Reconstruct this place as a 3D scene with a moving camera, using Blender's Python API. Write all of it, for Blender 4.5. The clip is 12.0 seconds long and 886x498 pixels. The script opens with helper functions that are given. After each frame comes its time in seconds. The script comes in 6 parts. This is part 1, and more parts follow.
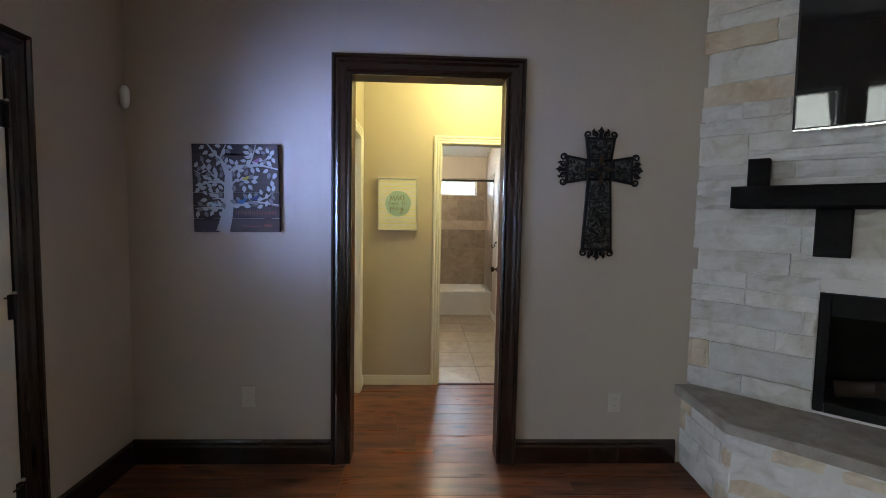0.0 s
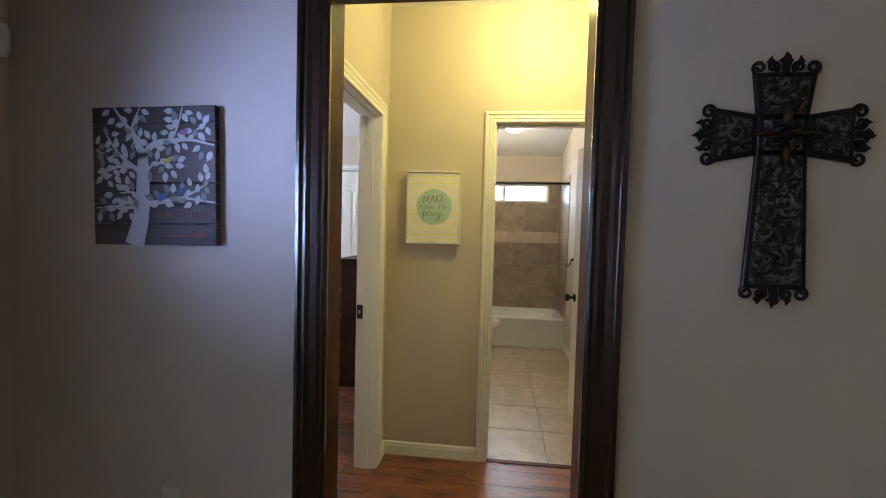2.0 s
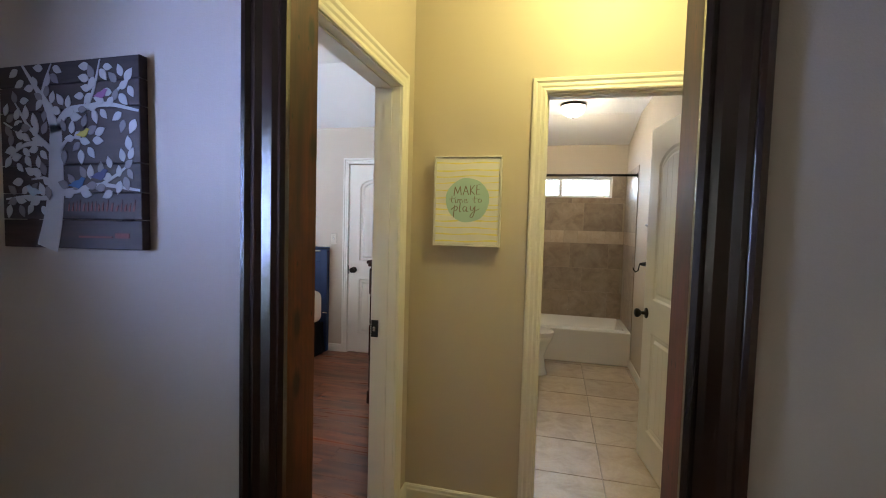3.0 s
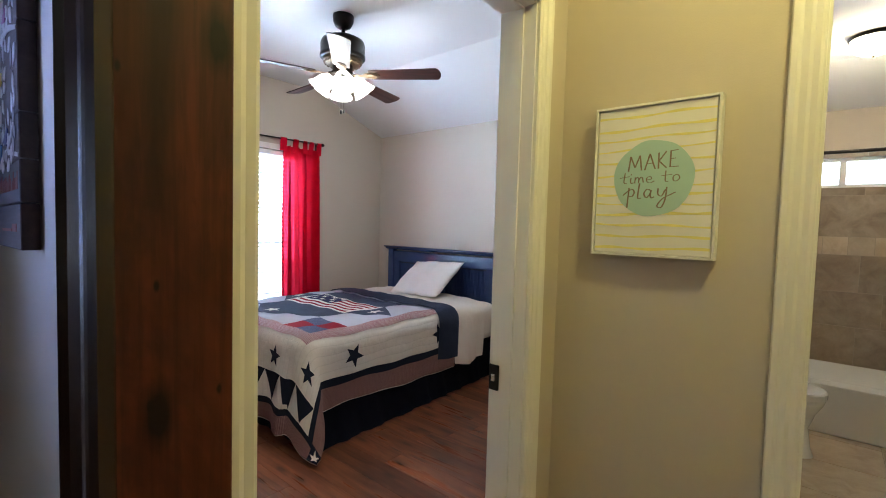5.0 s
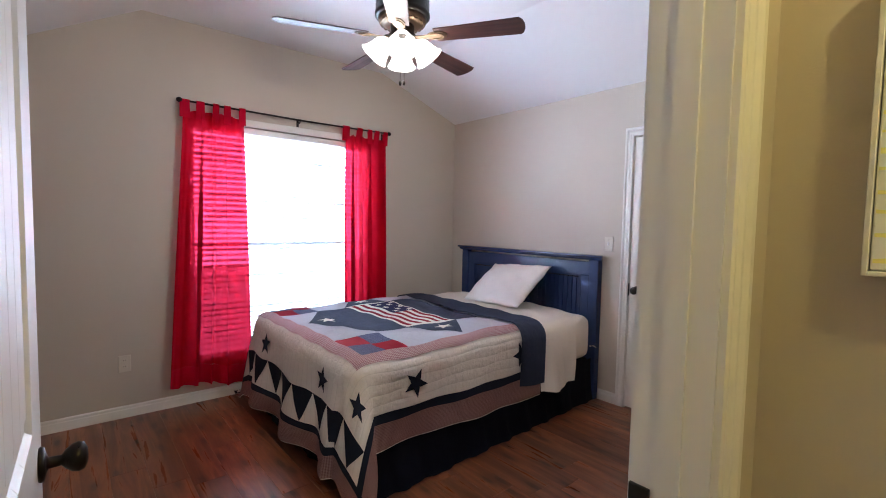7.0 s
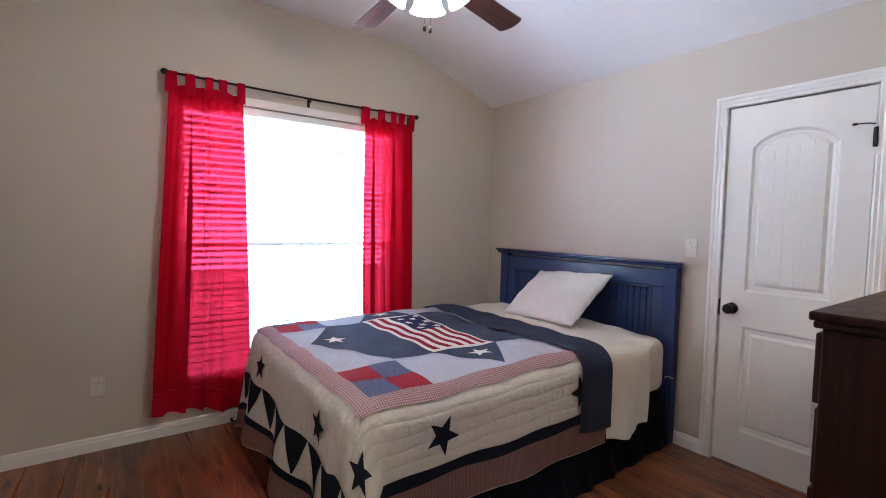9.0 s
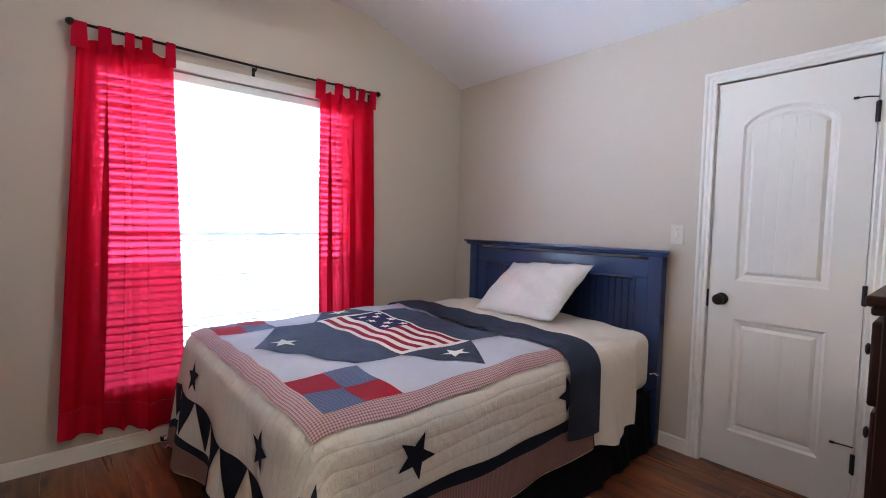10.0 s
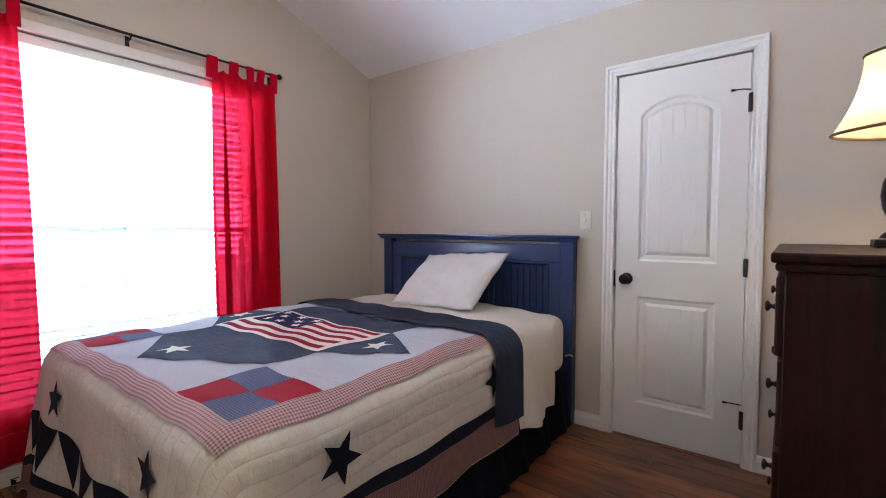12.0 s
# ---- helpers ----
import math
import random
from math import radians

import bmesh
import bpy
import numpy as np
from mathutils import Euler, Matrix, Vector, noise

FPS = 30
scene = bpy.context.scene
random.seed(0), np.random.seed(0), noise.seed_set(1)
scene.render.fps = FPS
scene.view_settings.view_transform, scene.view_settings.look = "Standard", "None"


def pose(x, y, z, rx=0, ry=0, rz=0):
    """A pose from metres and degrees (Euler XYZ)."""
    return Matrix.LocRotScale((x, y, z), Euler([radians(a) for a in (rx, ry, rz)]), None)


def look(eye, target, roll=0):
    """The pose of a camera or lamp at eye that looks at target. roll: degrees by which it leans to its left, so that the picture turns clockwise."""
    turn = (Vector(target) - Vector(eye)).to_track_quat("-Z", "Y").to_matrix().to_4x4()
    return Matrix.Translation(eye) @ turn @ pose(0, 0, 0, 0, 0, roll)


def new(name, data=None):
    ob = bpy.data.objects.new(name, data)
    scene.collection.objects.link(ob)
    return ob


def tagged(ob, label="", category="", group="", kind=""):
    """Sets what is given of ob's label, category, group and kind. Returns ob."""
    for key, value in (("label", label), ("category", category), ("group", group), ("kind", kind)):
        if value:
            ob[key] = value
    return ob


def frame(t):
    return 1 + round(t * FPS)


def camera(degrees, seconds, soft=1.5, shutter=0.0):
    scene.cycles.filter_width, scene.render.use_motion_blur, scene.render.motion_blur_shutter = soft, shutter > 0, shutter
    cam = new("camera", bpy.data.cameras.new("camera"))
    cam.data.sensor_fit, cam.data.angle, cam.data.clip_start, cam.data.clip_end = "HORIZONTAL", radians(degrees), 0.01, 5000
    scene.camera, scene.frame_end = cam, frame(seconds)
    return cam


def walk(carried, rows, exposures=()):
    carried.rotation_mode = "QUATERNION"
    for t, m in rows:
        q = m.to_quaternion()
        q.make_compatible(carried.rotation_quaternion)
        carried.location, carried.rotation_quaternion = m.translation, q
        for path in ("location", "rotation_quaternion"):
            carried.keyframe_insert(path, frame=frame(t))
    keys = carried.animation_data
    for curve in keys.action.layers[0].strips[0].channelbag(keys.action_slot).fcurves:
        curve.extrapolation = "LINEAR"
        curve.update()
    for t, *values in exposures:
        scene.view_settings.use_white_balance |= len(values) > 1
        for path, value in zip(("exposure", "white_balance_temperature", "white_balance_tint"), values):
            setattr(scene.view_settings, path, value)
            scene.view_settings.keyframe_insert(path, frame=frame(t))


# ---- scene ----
cam = camera(88.8, 12.0, 1.0)
PATH = [
    (0, (0.420, 1.122, 1.434), (0.500, 3.116, 1.297), 1.1),
    (0.5, (0.472, 1.378, 1.428), (0.491, 3.374, 1.310), 1.1),
    (1, (0.513, 1.632, 1.419), (0.460, 3.630, 1.322), 1.4),
    (1.5, (0.551, 1.924, 1.419), (0.409, 3.917, 1.331), 1.7),
    (2, (0.573, 2.21, 1.421), (0.337, 4.194, 1.328), 1.5),
    (2.5, (0.584, 2.487, 1.424), (0.248, 4.455, 1.318), 1.3),
    (3, (0.609, 2.753, 1.423), (0.13, 4.692, 1.317), 1.6),
    (3.2, (0.615, 2.85, 1.42), (0.075, 4.775, 1.318), 1.7),
    (4.8, (0.603, 3.49, 1.394), (-0.632, 5.06, 1.296), 1.7),
    (5, (0.572, 3.551, 1.395), (-0.717, 5.076, 1.294), 1.6),
    (5.5, (0.464, 3.683, 1.39), (-0.932, 5.112, 1.287), 1.4),
    (6, (0.372, 3.792, 1.386), (-1.094, 5.15, 1.285), 1.1),
    (6.5, (0.253, 3.913, 1.394), (-1.253, 5.224, 1.28), 1.0),
    (7, (0.138, 4.02, 1.389), (-1.395, 5.3, 1.27), 1.1),
    (9, (-0.376, 4.423, 1.353), (-1.998, 5.587, 1.243), 1.3),
    (9.5, (-0.509, 4.504, 1.321), (-2.108, 5.701, 1.208), 0.9),
    (10, (-0.652, 4.574, 1.276), (-2.165, 5.877, 1.164), 1.3),
    (10.5, (-0.766, 4.624, 1.214), (-2.138, 6.077, 1.132), 1.5),
    (11, (-0.831, 4.639, 1.165), (-2.082, 6.199, 1.111), 1.3),
    (11.5, (-0.827, 4.631, 1.153), (-2.029, 6.229, 1.095), 0.9),
    (12, (-0.761, 4.613, 1.189), (-1.981, 6.195, 1.1), 0.1),
]
EXPOSURES = [(0, 0.13, 6050, 7), (1.5, 0.06, 6250, 9), (3, -0.10, 6350, 9), (5, -0.04, 6050, 7), (7, -0.08, 6250, 16), (9, -0.09, 6250, 14), (12, -0.05, 6350, 14)]
walk(cam, [(t, look(eye, target, roll)) for t, eye, target, roll in PATH], EXPOSURES)

# ---- light ----
world = bpy.data.worlds.new("sky")
scene.world = world
world.use_nodes = True
_sky = world.node_tree.nodes.new("ShaderNodeTexSky")
_sky.sky_type, _sky.sun_disc = "NISHITA", False
_sky.sun_elevation, _sky.sun_rotation = radians(52), radians(60)
world.node_tree.links.new(_sky.outputs[0], world.node_tree.nodes["Background"].inputs[0])
world.node_tree.nodes["Background"].inputs[1].default_value = 0.1
sun = new("sun", bpy.data.lights.new("sun", "SUN"))
sun.data.energy, sun.data.angle, sun.data.color = 3.0, radians(0.53), (1.0, 0.95, 0.88)
sun.matrix_world = pose(0, 0, 20, 38, 0, 120)


def area(name, eye, target, sx, sy, watts, colour, spread=180):
    ob = new(name, bpy.data.lights.new(name, "AREA"))
    d = ob.data
    d.shape, d.size, d.size_y, d.energy, d.color, d.spread = "RECTANGLE", sx, sy, watts, colour, radians(spread)
    ob.matrix_world = look(eye, target)
    return ob


def bulb(name, place, watts, colour, radius=0.04):
    ob = new(name, bpy.data.lights.new(name, "POINT"))
    ob.data.energy, ob.data.color, ob.data.shadow_soft_size = watts, colour, radius
    ob.location = place
    return ob


DAY = (0.56, 0.75, 1.0)
WARM = (1.0, 0.86, 0.31)
area("bedroom_daylight", (-3.83, 5.50, 1.55), (0, 5.50, 1.55), 1.50, 1.10, 172, DAY)
area("bedroom_daylight", (-3.83, 5.50, 0.63), (0, 5.50, 0.63), 1.50, 0.70, 21, DAY)
area("bath_daylight", (0.66, 8.72, 1.92), (0.66, 5, 1.6), 1.10, 0.24, 30, DAY)
# added narrow blue lamps behind the door, aimed at the hall wall and fireplace
area("patio_door_daylight", (-1.42, 2.50, 1.50), (-0.12, 3.69, 1.78), 0.35, 0.6, 5.0, (0.36, 0.48, 1.0), 46)
area("patio_door_daylight", (-1.40, 2.51, 1.25), (2.6, 2.75, 1.2), 0.55, 1.5, 1.2, (0.34, 0.52, 1.0), 70)
for _y in (0.14, -0.78):
    area("living_daylight", (-1.45, _y, 1.60), (2, _y + 0.9, 2.5), 0.60, 1.1, 14.0, (0.98, 0.97, 0.88), 120)
bulb("hall_bulb", (0.80, 4.40, 2.52), 29, WARM, 0.08)
bulb("bath_bulb", (0.73, 7.35, 2.47), 22, (1.0, 0.80, 0.5), 0.08)
bulb("table_lamp_bulb", (-0.50, 6.62, 1.58), 6.5, (1.0, 0.72, 0.38), 0.04)
FAN = (-1.97, 5.46)
for _k in range(3):
    _a = radians(40 + 120 * _k)
    bulb("fan_bulb", (FAN[0] + 0.10 * math.cos(_a), FAN[1] + 0.10 * math.sin(_a), 2.31), 5.5, (1.0, 0.90, 0.80), 0.03)


# ---- materials ----
class Mat:
    """A node material with short ways to add texture nodes."""

    def __init__(self, name):
        self.m = bpy.data.materials.new(name)
        self.m.use_nodes = True
        self.t = self.m.node_tree
        self.b = self.t.nodes["Principled BSDF"]
        self.out = self.t.nodes["Material Output"]

    def node(self, kind, **sets):
        n = self.t.nodes.new("ShaderNode" + kind)
        for k, v in sets.items():
            if k in n.inputs:
                self.put(n.inputs[k], v)
        return n

    def put(self, socket, v):
        if isinstance(v, bpy.types.NodeSocket):
            self.t.links.new(v, socket)
        else:
            socket.default_value = v

    def coords(self, which="Object", scale=(1, 1, 1), shift=False):
        c = self.t.nodes.new("ShaderNodeTexCoord").outputs[which]
        mp = self.t.nodes.new("ShaderNodeMapping")
        self.t.links.new(c, mp.inputs["Vector"])
        mp.inputs["Scale"].default_value = scale
        if shift:
            r = self.t.nodes.new("ShaderNodeObjectInfo").outputs["Random"]
            x = self.node("Math")
            x.operation = "MULTIPLY"
            self.put(x.inputs[0], r)
            x.inputs[1].default_value = 37.0
            self.t.links.new(x.outputs[0], mp.inputs["Location"])
        return mp.outputs[0]

    def noise(self, vec, scale, detail=4.0, rough=0.55, warp=0.0):
        n = self.node("TexNoise", Scale=scale, Detail=detail, Roughness=rough, Distortion=warp)
        self.t.links.new(vec, n.inputs["Vector"])
        return n.outputs["Fac"]

    def ramp(self, fac, stops):
        r = self.t.nodes.new("ShaderNodeValToRGB")
        self.t.links.new(fac, r.inputs[0])
        els = r.color_ramp.elements
        while len(els) < len(stops):
            els.new(0.5)
        for e, (p, c) in zip(els, stops):
            e.position = p
            e.color = (*c, 1) if len(c) == 3 else c
        return r.outputs[0]

    def mix(self, fac, a, b, how="MIX"):
        x = self.t.nodes.new("ShaderNodeMix")
        x.data_type, x.blend_type = "RGBA", how
        self.put(x.inputs[0], fac)
        for s, v in ((x.inputs[6], a), (x.inputs[7], b)):
            self.put(s, (*v, 1) if isinstance(v, tuple) and len(v) == 3 else v)
        return x.outputs[2]

    def math(self, op, a, b=0.0):
        x = self.t.nodes.new("ShaderNodeMath")
        x.operation = op
        self.put(x.inputs[0], a)
        self.put(x.inputs[1], b)
        return x.outputs[0]

    def bump(self, height, strength, distance, chain=None):
        n = self.node("Bump", Strength=strength, Distance=distance)
        self.t.links.new(height, n.inputs["Height"])
        if chain is not None:
            self.t.links.new(chain, n.inputs["Normal"])
        self.t.links.new(n.outputs[0], self.b.inputs["Normal"])
        return n.outputs[0]

    def base(self, colour=None, rough=None, metal=None):
        for key, v in (("Base Color", colour), ("Roughness", rough), ("Metallic", metal)):
            if v is not None:
                self.put(self.b.inputs[key], (*v, 1) if isinstance(v, tuple) else v)
        return self


def shade(c, k):
    return tuple(min(1, v * k) for v in c)


def painted(name, colour, rough=0.6, grain=220.0, relief=0.0006, vary=0.06, big=1.7):
    m = Mat(name)
    v = m.coords()
    m.base(m.mix(m.noise(v, big, 5), shade(colour, 1 - vary), shade(colour, 1 + vary)), rough)
    spread = 0.06 if rough > 0.3 else 0.012
    m.put(m.b.inputs["Roughness"], m.ramp(m.noise(v, 6, 3), [(0.3, (rough - spread,) * 3), (0.7, (rough + spread,) * 3)]))
    m.bump(m.noise(v, grain, 2), 0.35, relief)
    return m.m


def wood(name, dark, light, axis=0, rough=0.35, grain=1.0, knots=False, coat=0.0, shift=True, spec=0.5):
    m = Mat(name)
    sc = [22.0 * grain] * 3
    sc[axis] = 1.6 * grain
    v = m.coords("Object", tuple(sc), shift)
    n1 = m.noise(v, 1.0, 7, 0.62, 1.2)
    sc2 = [90.0 * grain] * 3
    sc2[axis] = 3.0 * grain
    n2 = m.noise(m.coords("Object", tuple(sc2), shift), 1.0, 4, 0.6)
    mid = tuple((a + b) / 2 for a, b in zip(dark, light))
    col = m.ramp(n1, [(0.28, dark), (0.5, mid), (0.72, light)])
    col = m.mix(m.math("MULTIPLY", n2, 0.45), col, dark, "MULTIPLY")
    if knots:
        sc3 = [7.0] * 3
        sc3[axis] = 1.8
        n3 = m.noise(m.coords("Object", tuple(sc3), shift), 1.0, 5, 0.6, 1.6)
        col = m.mix(m.ramp(n3, [(0.34, (0.55, 0.55, 0.55)), (0.60, (0, 0, 0))]), col, shade(dark, 0.8))
    r = m.t.nodes.new("ShaderNodeObjectInfo").outputs["Random"]
    if shift:
        col = m.mix(0.75, col, m.ramp(r, [(0.0, (0.62, 0.60, 0.60)), (0.5, (1, 1, 1)), (1.0, (1.25, 1.12, 1.05))]), "MULTIPLY")
    if knots:
        sp = m.t.nodes.new("ShaderNodeSeparateXYZ")
        m.t.links.new(m.coords("Object", (1, 1, 1), shift), sp.inputs[0])
        cb = m.t.nodes.new("ShaderNodeCombineXYZ")
        across = m.math("ADD", sp.outputs[0], sp.outputs[1]) if axis == 2 else sp.outputs[1]
        m.t.links.new(m.math("MULTIPLY", across, 8.0), cb.inputs[0])
        m.t.links.new(m.math("MULTIPLY", sp.outputs[axis], 2.6), cb.inputs[1])
        vo = m.node("TexVoronoi", Scale=1.0)
        vo.voronoi_dimensions = "2D"
        m.t.links.new(cb.outputs[0], vo.inputs["Vector"])
        near = m.math("ADD", vo.outputs["Distance"], m.math("MULTIPLY", m.math("SUBTRACT", n1, 0.5), 0.10))
        col = m.mix(m.ramp(near, [(0.07, (0.75, 0.75, 0.75)), (0.15, (0.28, 0.28, 0.28)), (0.28, (0, 0, 0))]), col, shade(dark, 0.15))
    m.base(col, rough)
    m.b.inputs["Specular IOR Level"].default_value = spec
    m.put(m.b.inputs["Roughness"], m.ramp(n1, [(0.2, (rough + 0.1,) * 3), (0.8, (max(rough - 0.08, 0.05),) * 3)]))
    if coat:
        m.b.inputs["Coat Weight"].default_value = coat
        m.b.inputs["Coat Roughness"].default_value = 0.15
    m.bump(n2, 0.25, 0.0008)
    return m.m


def pine(name, dark, light):
    """Stained knotty pine standing upright: soft cathedral grain, blotches of stain and small dark knots."""
    m = Mat(name)
    broad = m.noise(m.coords("Object", (9, 9, 1.3)), 1.0, 4, 0.55, 1.4)
    fine = m.noise(m.coords("Object", (120, 120, 4)), 1.0, 4, 0.6)
    blotch = m.noise(m.coords("Object", (3.2, 3.2, 2.2)), 1.0, 5, 0.6, 0.8)
    rings = m.math("FRACT", m.math("ADD", m.math("MULTIPLY", broad, 9.0), m.math("MULTIPLY", fine, 0.5)))
    mid = tuple((a + b) / 2 for a, b in zip(dark, light))
    col = m.ramp(broad, [(0.30, mid), (0.70, light)])
    col = m.mix(m.math("MULTIPLY", rings, 0.42), col, mid)
    col = m.mix(m.ramp(fine, [(0.30, (0.45, 0.45, 0.45)), (0.55, (0, 0, 0))]), col, dark)
    col = m.mix(m.ramp(blotch, [(0.40, (0.9, 0.9, 0.9)), (0.58, (0, 0, 0))]), col, dark)
    sp = m.t.nodes.new("ShaderNodeSeparateXYZ")
    m.t.links.new(m.coords("Object"), sp.inputs[0])
    for across, along, r0, r1 in ((6.3, 2.9, 0.06, 0.14), (13.0, 5.7, 0.025, 0.05)):
        cb = m.t.nodes.new("ShaderNodeCombineXYZ")
        m.t.links.new(m.math("MULTIPLY", m.math("ADD", sp.outputs[0], sp.outputs[1]), across), cb.inputs[0])
        m.t.links.new(m.math("MULTIPLY", sp.outputs[2], along), cb.inputs[1])
        vo = m.node("TexVoronoi", Scale=1.0)
        vo.voronoi_dimensions = "2D"
        m.t.links.new(cb.outputs[0], vo.inputs["Vector"])
        near = m.math("ADD", vo.outputs["Distance"], m.math("MULTIPLY", m.math("SUBTRACT", fine, 0.5), 0.06))
        col = m.mix(m.ramp(near, [(r0, (0.95, 0.95, 0.95)), (r1, (0, 0, 0))]), col, shade(dark, 0.3))
    m.base(col, 0.5)
    m.b.inputs["Specular IOR Level"].default_value = 0.25
    m.bump(fine, 0.2, 0.0006)
    return m.m


def cloth(name, colour, weave=900.0, vary=0.10, rough=0.9, wrinkle=0.004, sheen=0.0):
    m = Mat(name)
    v = m.coords()
    m.base(m.mix(m.noise(v, 5, 4), shade(colour, 1 - vary), shade(colour, 1 + vary)), rough)
    m.b.inputs["Specular IOR Level"].default_value = 0.12
    a = m.bump(m.noise(v, weave, 1), 0.3, 0.0006)
    m.bump(m.noise(v, 14, 5), 0.6, wrinkle * 1.5, a)
    return m.m


def plaid(name, ground, line, pitch=0.012, share=0.45):
    """Woven check on the cloth's own metres (UV)."""
    m = Mat(name)
    uv = m.coords("UV")
    sep = m.t.nodes.new("ShaderNodeSeparateXYZ")
    m.t.links.new(uv, sep.inputs[0])
    bars = []
    for k in (0, 1):
        f = m.math("FRACT", m.math("MULTIPLY", sep.outputs[k], 1 / pitch))
        bars.append(m.math("LESS_THAN", f, share))
    both = m.math("MULTIPLY", m.math("ADD", bars[0], bars[1]), 0.5)
    col = m.ramp(both, [(0.0, ground), (0.5, tuple((a * 0.5 + b * 0.5) for a, b in zip(ground, line))), (1.0, line)])
    v = m.coords()
    m.base(m.mix(m.math("MULTIPLY", m.noise(v, 9, 4), 0.35), col, shade(ground, 0.6)), 0.92)
    m.b.inputs["Specular IOR Level"].default_value = 0.12
    a = m.bump(m.noise(v, 900, 1), 0.3, 0.0006)
    m.bump(m.noise(v, 16, 5), 0.4, 0.004, a)
    return m.m


def quilted(name, colour, pitch=0.055, vary=0.08):
    """Channel-quilted cotton: stitched lines every few centimetres on the cloth's own metres, shade painted into their
    grooves.
    """
    m = Mat(name)
    uv = m.coords("UV")
    sep = m.t.nodes.new("ShaderNodeSeparateXYZ")
    m.t.links.new(uv, sep.inputs[0])
    v = m.coords()
    lines = []
    for k in (0, 1):
        f = m.math("FRACT", m.math("ADD", m.math("MULTIPLY", sep.outputs[k], 1 / pitch), m.math("MULTIPLY", m.noise(v, 5, 3), 0.30)))
        d = m.math("ABSOLUTE", m.math("SUBTRACT", f, 0.5))
        lines.append(m.math("MINIMUM", m.math("POWER", m.math("SUBTRACT", 0.5, d), 0.6), 0.5))
    h = m.math("MINIMUM", lines[0], m.math("ADD", lines[1], 0.30))
    col = m.mix(m.noise(v, 4, 5), shade(colour, 1 - vary), shade(colour, 1 + vary))
    # groove shade put into the base colour, on top of the bump
    m.base(m.mix(m.ramp(h, [(0.08, (0.4, 0.4, 0.4)), (0.2, (0, 0, 0))]), col, shade(colour, 0.72)), 0.9)
    a = m.bump(h, 0.42, 0.012)
    a = m.bump(m.noise(v, 19, 6), 0.7, 0.011, a)
    m.bump(m.noise(v, 800, 1), 0.25, 0.0006, a)
    return m.m


def denim(name, colour):
    """Quilted denim: soft puckers running aslant between close stitched rows."""
    m = Mat(name)
    v = m.coords()
    warp = m.noise(v, 9, 4, 0.6, 1.0)
    m.base(m.mix(warp, shade(colour, 0.66), shade(colour, 1.45)), 0.92)
    m.b.inputs["Specular IOR Level"].default_value = 0.12
    uv = m.coords("UV", (17, 46, 1))
    a = m.bump(m.noise(uv, 1.0, 3, 0.5, 0.8), 0.85, 0.011)
    m.bump(m.noise(v, 700, 1), 0.3, 0.0006, a)
    return m.m


def metal(name, colour, rough=0.35, metallic=1.0):
    m = Mat(name)
    v = m.coords()
    m.base(m.mix(m.noise(v, 30, 4), shade(colour, 0.75), shade(colour, 1.25)), rough, metallic)
    m.put(m.b.inputs["Roughness"], m.ramp(m.noise(v, 60, 4), [(0.3, (rough - 0.08,) * 3), (0.7, (rough + 0.1,) * 3)]))
    return m.m


def stone(name, colours, shift=True, rough=0.85, relief=0.012, warm=0.25):
    m = Mat(name)
    v = m.coords("Object", (1, 1, 1), shift)
    n1, n2 = m.noise(v, 7, 6, 0.6, 0.6), m.noise(v, 45, 5, 0.65)
    col = m.ramp(n1, [(0.25, colours[0]), (0.5, colours[1]), (0.78, colours[2])])
    if shift:
        r = m.t.nodes.new("ShaderNodeObjectInfo").outputs["Random"]
        col = m.mix(m.ramp(r, [(1 - warm - 0.02, (0, 0, 0)), (1 - warm + 0.02, (0.8, 0.8, 0.8))]), col, m.ramp(n1, [(0.3, colours[3]), (0.7, colours[4])]))
        col = m.mix(0.6, col, m.ramp(r, [(0.0, (0.75, 0.75, 0.78)), (0.6, (1.1, 1.1, 1.1))]), "MULTIPLY")
    col = m.mix(m.math("MULTIPLY", n2, 0.35), col, shade(colours[0], 0.7))
    m.base(col, rough)
    a = m.bump(n1, 0.7, relief)
    m.bump(n2, 0.6, relief * 0.35, a)
    return m.m


def glass(name, tint=(0.95, 0.98, 0.97), rough=0.0):
    m = Mat(name)
    m.base(tint, rough)
    m.b.inputs["Transmission Weight"].default_value = 1.0
    m.b.inputs["IOR"].default_value = 1.45
    return m.m


def thin(name, colour, see=0.0, through_share=0.5, weave=0.0):
    """Thin cloth, slat or lamp shade: diffuse and translucent, and partly see-through."""
    m = Mat(name)
    t = m.t
    v = m.coords()
    col = m.mix(m.noise(v, 12, 4), shade(colour, 0.9), shade(colour, 1.1))
    df, tr, tp = (t.nodes.new("ShaderNodeBsdf" + k) for k in ("Diffuse", "Translucent", "Transparent"))
    t.links.new(col, df.inputs[0])
    t.links.new(col, tr.inputs[0])
    m1, m2 = t.nodes.new("ShaderNodeMixShader"), t.nodes.new("ShaderNodeMixShader")
    m1.inputs[0].default_value = through_share
    t.links.new(df.outputs[0], m1.inputs[1])
    t.links.new(tr.outputs[0], m1.inputs[2])
    m2.inputs[0].default_value = see
    tp.inputs[0].default_value = (*[c ** 0.68 for c in colour], 1)
    t.links.new(m1.outputs[0], m2.inputs[1])
    t.links.new(tp.outputs[0], m2.inputs[2])
    t.links.new(m2.outputs[0], m.out.inputs[0])
    if weave:
        b = m.node("Bump", Strength=0.3, Distance=0.0006)
        t.links.new(m.noise(v, weave, 1), b.inputs["Height"])
        t.links.new(b.outputs[0], df.inputs["Normal"])
    return m.m


